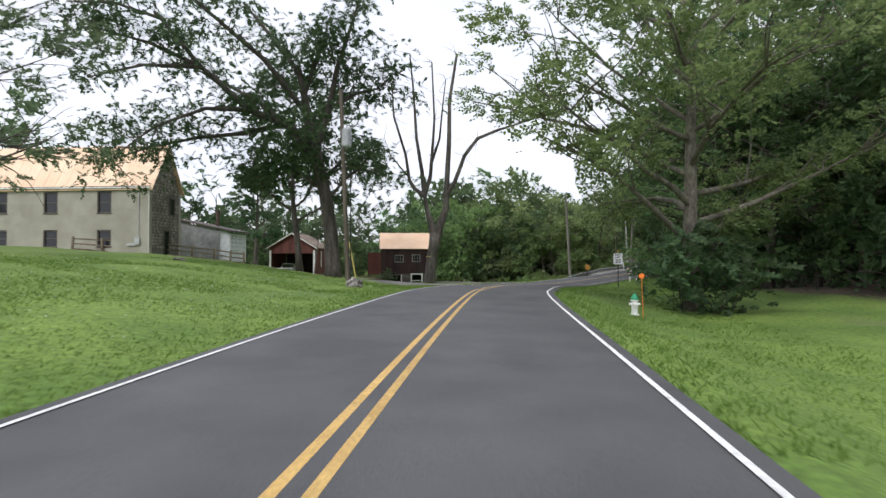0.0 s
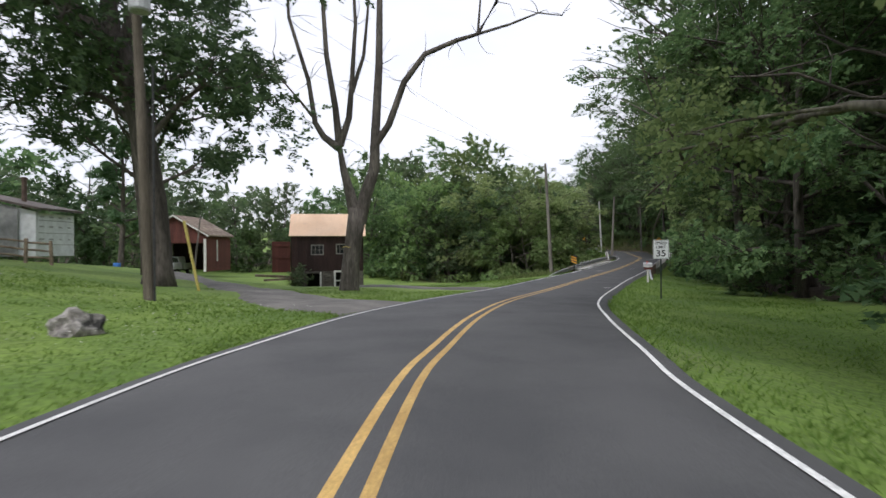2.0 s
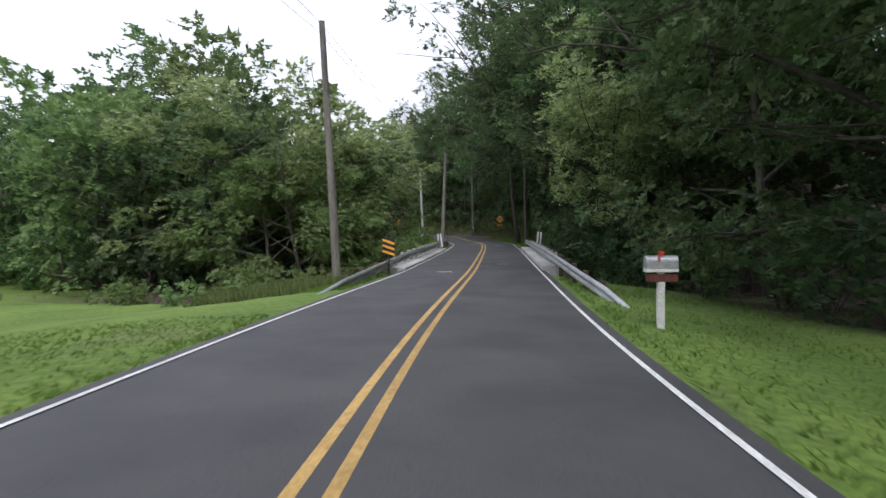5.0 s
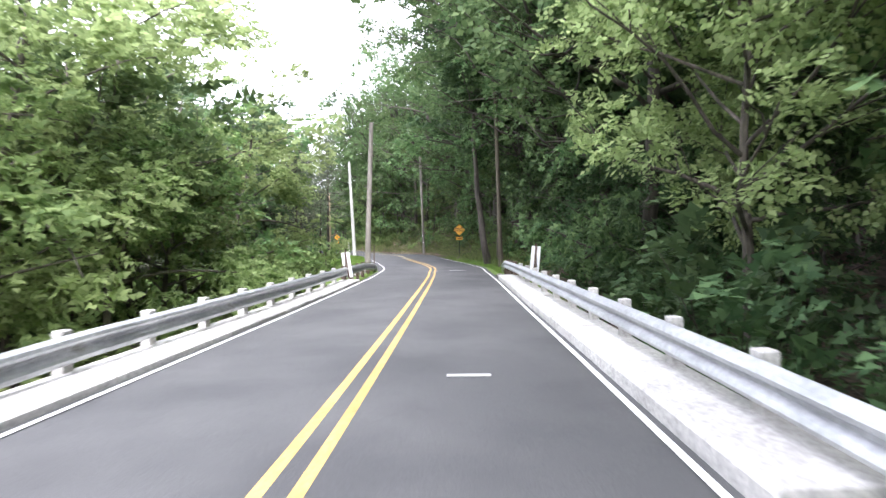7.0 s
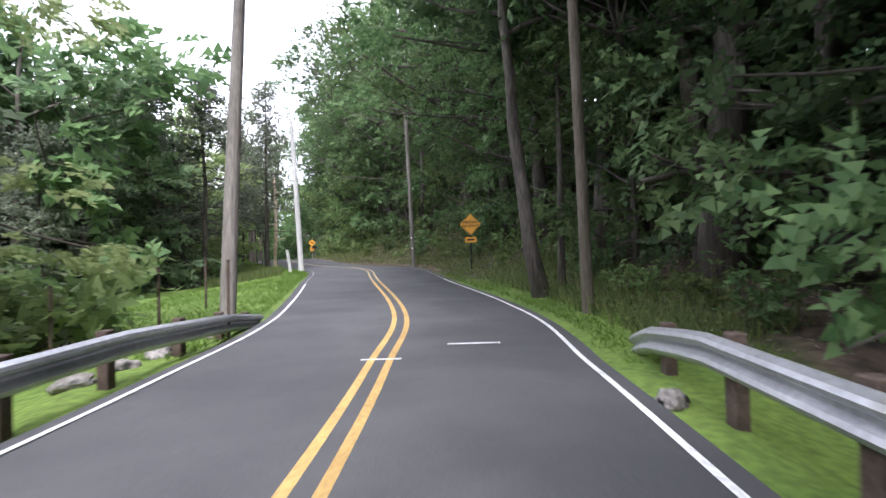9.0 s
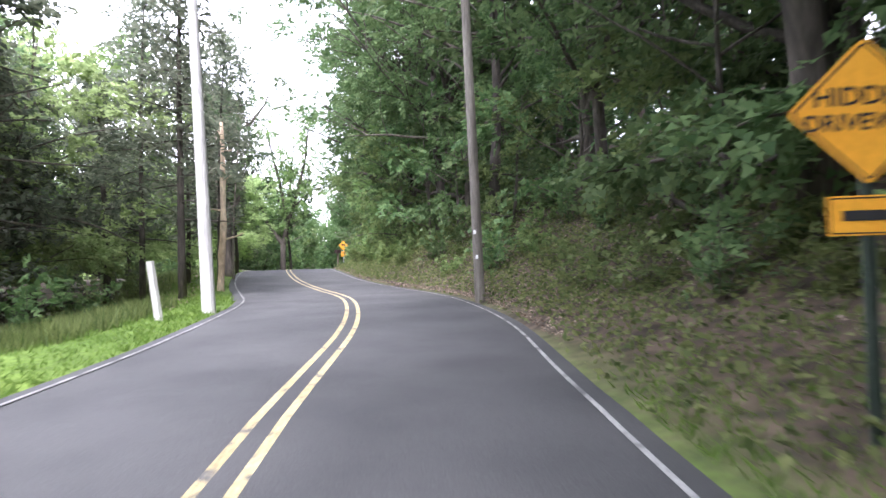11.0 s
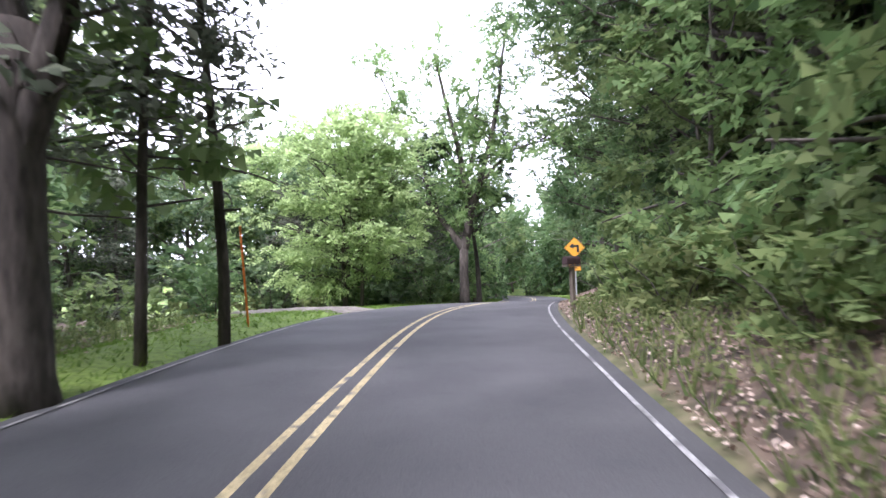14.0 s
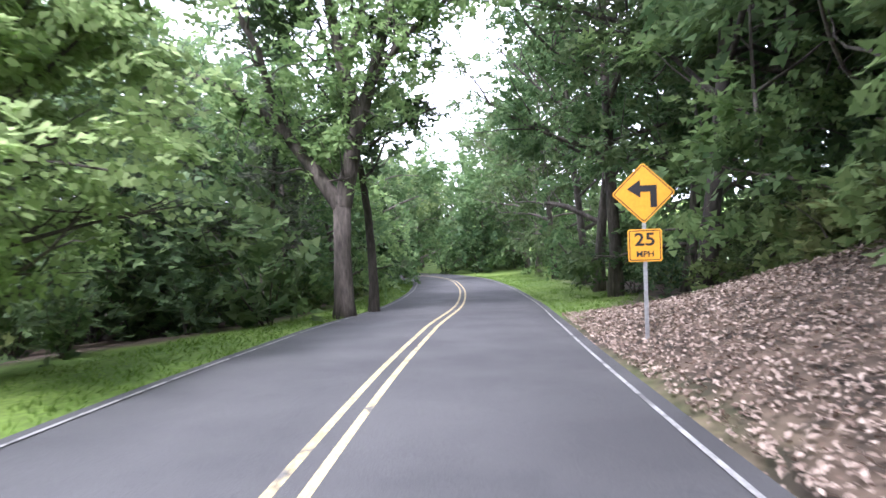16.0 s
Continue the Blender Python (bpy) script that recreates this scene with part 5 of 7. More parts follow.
limb_tree("oak_tree", "thick-trunked old tree forking beside the road verge", 24.4, 125.95, 0, 71,
          [(0, 0, -0.3, 0.46), (0, 0, 0.3, 0.34), (-0.02, 0, 1.5, 0.29), (-0.05, 0, 3.0, 0.28), (-0.1, 0, 3.8, 0.31)],
          [(0.28, [(-0.1, 0, 3.5), (-0.5, 0, 5.0), (-1.0, 0.1, 6.5), (-1.5, 0.2, 8.6), (-2.4, 0.2, 10.4), (-3.6, 0.4, 12)]),
           (0.19, [(0.02, 0, 2.4), (0.35, 0, 3.4), (0.78, 0, 4.7), (1.05, 0.1, 6.4), (1.2, 0.1, 9.5), (1.0, 0.2, 12), (1.3, 0.2, 14)]),
           (0.12, [(-1.2, 0.1, 7.2), (-0.8, 0, 8.8), (-0.3, 0, 10.5), (0.1, 0, 12.5)]),
           (0.14, [(-0.9, 0.1, 6.2), (-2.2, 0.2, 6.9), (-3.6, 0.5, 7.2), (-5.0, 0.6, 7.9)]),
           (0.09, [(1.15, 0.1, 8.0), (2.0, 0.2, 9.2), (2.6, 0.3, 10.8)])],
          M_BARK_DARK, M_LEAF_GREY, 3600, 0.16, 1.5, 2, 0.5)


def dead_tree():
    root = thing("dead_tree", "bare dead grey tree with upright forked limbs and twigs", "tree", (-2.95, 42.46, ground_z(-2.95, 42.46)))
    rng = np.random.default_rng(31)
    s = Shape()
    s.tube([(0, 0, -0.3), (0.02, 0, 0.15), (0.08, 0, 1.2), (0.26, 0, 2.6), (0.44, 0, 3.75)], [0.55, 0.46, 0.4, 0.39, 0.44], 12)
    limbs = [
        ([(0.3, 0, 2.8), (0.08, 0, 3.9), (-0.2, 0.05, 5.0), (-0.45, 0.2, 6.4)], 0.26),
        ([(0.4, 0, 2.8), (0.68, 0, 4.0), (1.02, -0.1, 5.0), (1.05, -0.1, 6.2), (1.2, 0, 9), (1.25, 0, 11.5), (1.7, 0.1, 14)], 0.27),
        ([(-0.4, 0.1, 5.9), (-1.0, 0.2, 6.4), (-1.35, 0.3, 7.0), (-1.6, 0.3, 8.6), (-2.4, 0.4, 10.8), (-2.5, 0.5, 12.5)], 0.15),
        ([(-0.4, 0.2, 6.2), (-0.55, 0.3, 7.6), (-0.9, 0.3, 9.5), (-1.1, 0.4, 12), (-1.35, 0.4, 14.2)], 0.15)
    ]
    limbs += [
        ([(-0.35, 0.15, 6.0), (0.0, 0.2, 7.2), (0.1, 0.3, 8.6), (0.25, 0.3, 10.5), (0.1, 0.2, 13.6)], 0.15),
        ([(0.1, 0.3, 8.2), (0.6, 0.1, 9.4), (0.8, 0.1, 11.2), (1.0, 0, 12.6)], 0.09),
        ([(0.95, -0.1, 5.8), (1.6, -0.2, 6.8), (2.2, -0.3, 8.4), (3.0, -0.3, 9.3), (4.2, -0.4, 9.7), (5.0, -0.4, 9.9), (5.7, -0.5, 10.9), (6.0, -0.5, 11.8)], 0.15),
        ([(5.0, -0.4, 9.9), (6.2, -0.4, 10.2), (7.3, -0.3, 10.6), (8.2, -0.3, 10.5)], 0.06),
        ([(5.0, -0.4, 9.9), (5.1, -0.4, 11.0), (5.4, -0.3, 12.4)], 0.05),
        ([(-1.4, 0.3, 7.2), (-2.0, 0.4, 8.0), (-2.6, 0.3, 8.6), (-3.0, 0.3, 9.6)], 0.06),
    ]
    tips = []
    for pts, r in limbs:
        pts = [(x * 1.2, y * 1.2, z * 1.12 + 0.28 * max(0, z - 8)) for x, y, z in pts]
        n = len(pts)
        s.tube(pts, [r * 1.25 * (1 - 0.72 * i / (n - 1)) for i in range(n)], 8, False)
        tips += [Vector(p) for p in pts[2:]]
    for p in tips * 3:
        d = Vector(rng.normal(size=3)) + Vector((0, 0, 0.6))
        tw = bend(p, d, rng.uniform(0.7, 1.8), rng, 4, 0.25)
        s.tube(tw, [0.022, 0.017, 0.013, 0.009, 0.005], 5, False)
    part("trunk", s, M_BARK_PALE, root, smooth=True)
    band = Shape()
    pts = [(0.09 + 0.375 * math.cos(a), 0.375 * math.sin(a), 1.98 + 0.04 * math.sin(a * 2)) for a in np.linspace(0, 2 * math.pi, 20)]
    band.tube(pts, [0.018] * 20, 5)
    part("rope", band, M_YELLOW_PVC, root, "pale rope tied round the trunk")


dead_tree()


def snag():
    root = thing("tree_snag", "broken barkless tan tree snag by the road", "tree", (25.25, 115.9, ground_z(25.25, 115.9)))
    rng = np.random.default_rng(5)
    s = Shape()
    pts = bend((0, 0, -0.3), (0.07, 0, 1), 6.4, rng, 12, 0.03, 0.02)
    s.tube(pts, [0.135 * (1 - 0.45 * i / 12) * (1 + 0.2 * rng.uniform(-1, 1)) for i in range(13)], 9)
    part("trunk", s, M_SNAG, root, smooth=True)
    for i, d in ((4, (1, 0.2, 0.3)), (6, (-1, 0, 0.2)), (8, (0.8, -0.4, 0.5)), (10, (1, 0.3, 0.1)), (7, (0.3, 1, 0.3)), (11, (-0.6, 0.3, 0.9))):
        b = bend(pts[i], d, rng.uniform(0.25, 0.8), rng, 3, 0.1)
        part("branch_stub", Shape().tube(b, [0.05, 0.04, 0.025, 0.015], 6), M_SNAG, root, smooth=True)


snag()
for _p in (*P_EDGE, *P_OVER, *P_ROOF, *P_GIANT, *P_CREEK, *P_TALL, *P_MID, *P_SAP, *P_SHADE, *P_FAR, *P_CEDAR, *P_SHRUB):
    shed(_p)


def kept_faces(me, keep):
    """A copy of the mesh with only the faces whose corners are all kept."""
    nv, nf = len(me.vertices), len(me.polygons)
    co = np.empty(nv * 3, np.float32)
    me.vertices.foreach_get("co", co)
    co = co.reshape(-1, 3)
    faces = [tuple(p.vertices) for p in me.polygons if keep[list(p.vertices)].all()]
    used = np.unique(np.concatenate([np.array(f) for f in faces]))
    remap = np.full(nv, -1)
    remap[used] = np.arange(len(used))
    out = bpy.data.meshes.new(me.name)
    out.from_pydata(co[used].tolist(), [], [tuple(int(remap[v]) for v in f) for f in faces])
    out.materials.append(me.materials[0])
    if nf and me.polygons[0].use_smooth:
        out.polygons.foreach_set("use_smooth", [True] * len(out.polygons))
    out.update()
    return out


def clear_carriageway():
    """Limbs and leaves are cut back from the space that traffic keeps open over the road."""
    top = int(np.argmax(LINE[:, 1]))
    ly, lx, lz = LINE[:top, 1], LINE[:top, 0], LINE_Z[:top]
    tx, ty = TAN[:top, 0], TAN[:top, 1]
    bpy.context.view_layer.update()
    for ob in list(scene.objects):
        if ob.type != "MESH" or ob.name.split(".")[0] not in ("crown", "trunk", "foliage"):
            continue
        m = np.array(ob.matrix_world)
        near = abs((m[0, 3] - np.interp(m[1, 3], ly, lx)))
        if near > 22 or m[1, 3] > 190:
            continue
        me = ob.data
        co = np.empty(len(me.vertices) * 3, np.float32)
        me.vertices.foreach_get("co", co)
        p = co.reshape(-1, 3) @ m[:3, :3].T + m[:3, 3]
        side = (p[:, 0] - np.interp(p[:, 1], ly, lx)) * np.interp(p[:, 1], ly, ty)
        over = p[:, 2] - np.interp(p[:, 1], ly, lz)
        right_hand = m[0, 3] > np.interp(m[1, 3], ly, lx)
        bad = ((side < 3.7) if right_hand else (side > -2.3)) & (over < 5.4) & (over > (0.0 if ob.name.startswith("crown") else 0.6))
        if ob.name.startswith("trunk"):
            # a limb is lost from the first cut outward; the bole stays
            edge = np.zeros(len(me.vertices) + 1, int)
            for q in me.polygons:
                edge[min(q.vertices)] += 1
                edge[max(q.vertices)] -= 1
            limb = np.concatenate([[0], np.cumsum(np.cumsum(edge)[:-1] == 0)[:-1]]) if bad.any() else bad
            first = {}
            for v in np.nonzero(bad)[0]:
                first.setdefault(int(limb[v]), int(v))
            bad = np.zeros(len(bad), bool)
            for k, v in first.items():
                if k:
                    bad |= (limb == k) & (np.arange(len(bad)) >= v)
        if bad.any():
            ob.data = kept_faces(me, ~bad)


clear_carriageway()


# ---- bridge and guard rails ----
def at_side(y, d, lift=0.0):
    top = int(np.argmax(LINE[:, 1]))
    cx, cz, tx, ty = (float(np.interp(y, LINE[:top, 1], a[:top])) for a in (LINE[:, 0], LINE_Z, TAN[:, 0], TAN[:, 1]))
    return Vector((cx + ty * d, y - tx * d, cz + lift))


def heading(y):
    i = int(np.argmin(np.abs(LINE[:, 1] - y)))
    return -math.degrees(math.atan2(TAN[i, 0], TAN[i, 1]))


def guard_rail(label, plan, side, posts, bridge):
    """plan: rows of station, side distance and height of the beam's middle over the road."""
    ys = np.arange(plan[0][0], plan[-1][0] + 0.01, 0.5)
    d = np.interp(ys, [p[0] for p in plan], [p[1] for p in plan])
    h = np.interp(ys, [p[0] for p in plan], [p[2] for p in plan])
    root = thing("guard_rail", label, "guard rail", group="bridge guard rails")
    prof = [(0.0, 0.155), (0.055, 0.12), (0.075, 0.085), (0.055, 0.05), (0.0, 0.015), (0.0, -0.015), (0.055, -0.05), (0.075, -0.085), (0.055, -0.12), (0.0, -0.155)]
    s, prev = Shape(), None
    for y, o, hh in zip(ys, d, h):
        c = at_side(y, o, hh)
        inn = at_side(y, o - side * 1.0, hh) - c
        row = []
        for k, (a, b) in enumerate(prof):
            row.append(len(s.v))
            s.v.append(tuple(c + inn * a + Vector((0, 0, b))))
        for k, (a, b) in reversed(list(enumerate(prof))):
            row.append(len(s.v))
            s.v.append(tuple(c + inn * (a - 0.012) + Vector((0, 0, b))))
        if prev:
            n = len(row)
            for k in range(n):
                s.f.append((prev[k], row[k], row[(k + 1) % n], prev[(k + 1) % n]))
        prev = row
    part("beam", s, M_GALV, root, "ribbed galvanised steel beam")
    for y in posts:
        o = float(np.interp(y, ys, d)) + side * 0.1
        hh = float(np.interp(y, ys, h))
        p = at_side(y, o)
        low = min(ground_z(p.x, p.y), p.z) - 0.25 if not (bridge[0] <= y <= bridge[1]) else p.z - 0.1
        top = p.z + hh + 0.2
        on = bridge[0] <= y <= bridge[1]
        q = Shape().box((0, 0, (top - low) / 2), (0.13, 0.17, top - low))
        post = part("post", q, M_CONCRETE if on else M_RUST, root, "white-painted steel post" if on else "rusty steel post", bevel=0.012)
        post.matrix_basis = pose(p.x, p.y, low, 0, 0, heading(y))
    return root


guard_rail("grey steel guard rail along the bridge's creek side", [(54.6, -3.5, -0.35), (57, -3.25, 0.0), (60, -3.1, 0.2), (65, -3.05, 0.36), (69, -3.0, 0.4), (79, -3.0, 0.4), (83, -3.0, 0.36), (86, -2.95, 0.15), (88.3, -2.85, -0.12)], -1, np.arange(57.3, 87.5, 1.5), (64.0, 78.0))
guard_rail("grey steel guard rail on the bridge's wooded side", [(53.4, 3.8, -0.35), (55, 3.5, 0.0), (58, 3.15, 0.26), (63, 3.02, 0.42), (70, 3.0, 0.48), (79, 3.0, 0.46), (81.5, 3.1, 0.42), (83, 3.2, 0.22), (84.2, 3.35, -0.1)], 1, np.arange(55.6, 83.6, 1.5), (62.0, 78.0))


def bridge_deck():
    root = thing("bridge", "small concrete bridge with pale worn kerb strips", "bridge")
    for side in (-1, 1):
        for k in range(6):
            y0, y1 = 62.0 + k * 2.75, 62.0 + (k + 1) * 2.75 - 0.03
            s, prev = Shape(), None
            for y in np.linspace(y0, y1, 5):
                row = []
                for o, l in ((2.52, -0.3), (2.53, 0.07 if side < 0 else 0.13), (2.57, 0.1 if side < 0 else 0.17), (3.16, 0.11 if side < 0 else 0.18), (3.2, 0.06), (3.2, -0.9)):
                    row.append(len(s.v))
                    s.v.append(tuple(at_side(y, side * o, l)))
                if prev:
                    for a in range(5):
                        s.f.append((prev[a], prev[a + 1], row[a + 1], row[a]) if side > 0 else (prev[a + 1], prev[a], row[a], row[a + 1]))
                else:
                    s.f.append(tuple(row) if side < 0 else tuple(reversed(row)))
                prev = row
            s.f.append(tuple(prev) if side > 0 else tuple(reversed(prev)))
            part("kerb", s, M_CONCRETE, root)


bridge_deck()


# ---- signs ----
def lettering(text, size, m, material, parent, name="lettering", stretch=1.0):
    cu = bpy.data.curves.new(name, "FONT")
    cu.body, cu.size, cu.align_x, cu.align_y = text, size, "CENTER", "CENTER"
    cu.extrude, cu.offset = 0.001, size * 0.018
    tmp = bpy.data.objects.new(name, cu)
    scene.collection.objects.link(tmp)
    me = bpy.data.meshes.new_from_object(tmp.evaluated_get(bpy.context.evaluated_depsgraph_get()))
    bpy.data.objects.remove(tmp)
    me.transform(m @ Matrix.Rotation(radians(90), 4, "X") @ Matrix.Diagonal((stretch, 1, 1, 1)))
    me.materials.clear()
    me.materials.append(material)
    return part(name, me, None, parent)


def round_rect(w, h, r, n=4):
    pts = []
    for cx, cz, a0 in ((w / 2 - r, h / 2 - r, 0), (-w / 2 + r, h / 2 - r, 90), (-w / 2 + r, -h / 2 + r, 180), (w / 2 - r, -h / 2 + r, 270)):
        for k in range(n + 1):
            a = radians(a0 + 90 * k / n)
            pts.append((cx + r * math.cos(a), cz + r * math.sin(a)))
    return pts


def plate(parent, w, h, r, m, face, name="sign_plate", label="", border=None, inset=0.018, bw=0.012):
    """A sheet-metal plate whose face looks along -y, with an inked border."""
    s = Shape().prism(round_rect(w, h, r), 0.004, m)
    p = part(name, s, face, parent, label)
    if border:
        outer, inner = round_rect(w - 2 * inset, h - 2 * inset, r * 0.8), round_rect(w - 2 * inset - 2 * bw, h - 2 * inset - 2 * bw, r * 0.6)
        b, n = Shape(), len(outer)
        for ring in (outer, inner):
            for x, z in ring:
                b.v.append(tuple(m @ Vector((x, -0.003, z))))
        for k in range(n):
            b.f.append((k, (k + 1) % n, n + (k + 1) % n, n + k))
        part("border", b, border, p)
    return p


def sign_post(parent, base, top, material, label):
    s = Shape()
    for dx in (-0.022, 0.022):
        s.box((dx, 0.03, (base + top) / 2), (0.012, 0.045, top - base))
    s.box((0, 0.052, (base + top) / 2), (0.056, 0.006, top - base))
    part("post", s, material, parent, label)


T = Matrix.Translation


def speed_sign():
    x, y = 10.24, 39.2
    g = ground_z(x, y)
    root = thing("speed_limit_sign", "white speed limit 35 sign on a dark green post", "road sign", (x, y, g), heading(36))
    mid = 0.435 - g
    sign_post(root, -0.3, mid + 0.36, M_GREEN_POST, "dark steel channel post")
    p = plate(root, 0.61, 0.762, 0.04, T((0, 0, mid)), M_SIGN_WHITE, border=M_SIGN_BLACK)
    lettering("SPEED", 0.155, T((0, -0.004, mid + 0.245)), M_SIGN_BLACK, p, stretch=1.05)
    lettering("LIMIT", 0.155, T((0, -0.004, mid + 0.085)), M_SIGN_BLACK, p, stretch=1.05)
    lettering("35", 0.36, T((0, -0.004, mid - 0.175)), M_SIGN_BLACK, p, stretch=1.1)


speed_sign()
DIAMOND = Matrix.Rotation(radians(45), 4, "Y")


def hidden_drive_sign():
    x, y = 31.1, 96.75
    g = ground_z(x, y)
    root = thing("warning_sign", "amber diamond hidden driveway sign with a small plate below", "road sign", (x, y, g), heading(84))
    mid = 1.58 - g
    sign_post(root, -0.3, mid + 0.3, M_GREEN_POST, "dark steel channel post")
    p = plate(root, 0.61, 0.61, 0.04, T((0, 0, mid)) @ DIAMOND, M_SIGN_YELLOW, border=M_SIGN_BLACK)
    lettering("HIDDEN", 0.15, T((0, -0.004, mid + 0.085)), M_SIGN_BLACK, p)
    lettering("DRIVEWAY", 0.135, T((0, -0.004, mid - 0.065)), M_SIGN_BLACK, p)
    q = plate(root, 0.46, 0.23, 0.02, T((0, 0, mid - 0.6)), M_SIGN_YELLOW, "small_plate", border=M_SIGN_BLACK, inset=0.01, bw=0.008)
    part("ink_bar", Shape().box((0, -0.004, mid - 0.6), (0.3, 0.004, 0.06)), M_SIGN_BLACK, q)


hidden_drive_sign()


def turn_sign():
    x, y = 31.93, 144.9
    g = ground_z(x, y)
    root = thing("warning_sign", "amber diamond left-turn sign with a 25 mph plate", "road sign", (x, y, g), -14)
    mid = 1.76 - g
    s = Shape().box((0, 0.03, (mid + 0.9) / 2 - 0.15), (0.05, 0.045, mid + 1.2))
    part("post", s, M_GALV, root, "galvanised steel post")
    p = plate(root, 0.457, 0.457, 0.03, T((0, 0, mid)), M_SIGN_YELLOW, "speed_plate", border=M_SIGN_BLACK)
    lettering("25", 0.25, T((0, -0.004, mid + 0.075)), M_SIGN_BLACK, p, stretch=1.15)
    lettering("MPH", 0.12, T((0, -0.004, mid - 0.125)), M_SIGN_BLACK, p)
    c = mid + 0.73
    d = plate(root, 0.61, 0.61, 0.04, T((0, 0, c)) @ DIAMOND, M_SIGN_YELLOW, border=M_SIGN_BLACK)
    a = Shape().prism([(0.16, -0.2), (0.16, 0.11), (-0.06, 0.11), (-0.06, 0.19), (-0.24, 0.065), (-0.06, -0.06), (-0.06, 0.02), (0.07, 0.02), (0.07, -0.2)], 0.003, T((0.02, -0.006, c)))
    part("arrow", a, M_SIGN_BLACK, d, "black left-turn arrow")


turn_sign()


def chevron_marker():
    x, y = 11.8, 62.6
    g = ground_z(x, y)
    root = thing("hazard_marker", "black and orange striped hazard marker behind the rail", "road sign", (x, y, g), heading(58))
    sign_post(root, -0.2, -0.02 - g, M_GREEN_POST, "")
    mid = -0.42 - g
    p = plate(root, 0.45, 0.6, 0.02, T((0, 0, mid)), M_SIGN_BLACK)
    for k in (-1, 0, 1):
        part("stripe", Shape().prism([(-0.22, k * 0.2 - 0.01), (0.22, k * 0.2 - 0.16), (0.22, k * 0.2 - 0.07), (-0.22, k * 0.2 + 0.08)], 0.003, T((0, -0.005, mid))), M_SIGN_YELLOW, p)


chevron_marker()


def object_marker(x, y, z, lean):
    g = ground_z(x, y)
    root = thing("object_marker", "white bridge-end marker panel with a rusty stripe", "road sign", (x, y, g), heading(77), group="bridge end markers")
    part("post", Shape().box((0, 0.02, (z - g) / 2), (0.05, 0.04, z - g + 0.4)), M_RUST, root)
    m = T((0, 0, z - g)) @ Matrix.Rotation(radians(lean), 4, "Y")
    p = plate(root, 0.3, 0.92, 0.02, m @ T((0, 0, -0.36)), M_SIGN_WHITE, "panel")
    part("stripe", Shape().box((0, 0, 0), (0.07, 0.004, 0.9)), M_RUST, p).matrix_basis = m @ T((0, -0.004, -0.36))


object_marker(19.06, 79.5, -0.04, -8)
object_marker(24.5, 75.3, 0.05, 6)


# ---- poles and wires ----
def pole(name, label, base, top, r0, r1, material, extras=()):
    root = thing(name, label, "utility pole", base)
    b, t = Vector((0, 0, -0.4)), Vector(top) - Vector(base)
    s = Shape().tube([b, t * 0.33, t * 0.66, t], [r0, r0 * 0.67 + r1 * 0.33, r0 * 0.33 + r1 * 0.67, r1], 12)
    part("pole_shaft", s, material, root, smooth=False)
    return root


tp = pole("utility_pole", "weathered wooden utility pole with a grey transformer", (-6.22, 31.14, ground_z(-6.22, 31.14)), (-6.7, 31.2, 10.0), 0.14, 0.11, M_POLE_DARK)
g0 = ground_z(-6.22, 31.14)
can = part("transformer", Shape().tube([(0.0, -0.42, 8.05 - g0 - 1.4), (0, -0.42, 8.1 - g0 - 1.4), (0, -0.42, 9.0 - g0 - 1.4), (0, -0.42, 9.1 - g0 - 1.4)], [0.24, 0.27, 0.27, 0.2], 14), M_TRANSF, tp, "grey steel transformer can")
part("bushing", Shape().tube([(0, -0.42, 7.7 - g0), (0, -0.42, 7.95 - g0)], [0.05, 0.03], 8), M_POLE_PALE, can)
part("bracket", Shape().box((0, -0.16, 7.35 - g0), (0.08, 0.3, 0.08)).box((0, -0.16, 6.9 - g0), (0.08, 0.3, 0.08)), M_TRANSF, can)
part("conduit", Shape().tube([(0.16, -0.05, -0.2), (0.14, -0.05, 6.2)], [0.03, 0.03], 6), M_WIRE, tp)
pole("utility_pole", "slim grey wooden utility pole leaning over the guard rail", (9.94, 62.4, ground_z(9.94, 62.4)), (9.5, 62.6, 7.4), 0.16, 0.1, M_POLE)
pole("utility_pole", "brown wooden utility pole behind the guard rail", (22.07, 88.2, ground_z(22.07, 88.2)), (22.57, 88.7, 7.0), 0.16, 0.11, M_POLE)
pole("utility_pole", "bleached white leaning pole on the bend", (26.0, 107.9, ground_z(26.0, 107.9)), (25.68, 108.1, 8.0), 0.155, 0.1, M_POLE_PALE)
pole("utility_pole", "brown wooden pole standing at the wood's edge", (28.7, 85.8, ground_z(28.7, 85.8)), (28.55, 85.9, 9.5), 0.12, 0.09, M_POLE_DARK)
tagged_pole = pole("utility_pole", "grey-brown utility pole with white tags on the bank", (32.07, 106.95, ground_z(32.07, 106.95)), (31.85, 106.95, 9.0), 0.125, 0.1, M_POLE)
for _z, _dx in ((1.9, 0.0), (1.32, 0.03)):
    part("tag", Shape().box((-0.125 + _dx, -0.09 - _dx, _z - 0.25), (0.07, 0.008, 0.09), Matrix.Rotation(radians(-50), 3, "Z")), M_SIGN_WHITE, tagged_pole, "small white tag")


def wire(a, b, sag):
    pts = []
    for k in range(15):
        t = k / 14
        p = Vector(a).lerp(Vector(b), t)
        p.z -= sag * 4 * t * (1 - t)
        pts.append(p)
    ob = part("overhead_wire", Shape().tube(pts, [0.006] * 15, 5), M_WIRE)
    tagged(ob, "thin black overhead wire between the poles", "wire", "overhead wires")


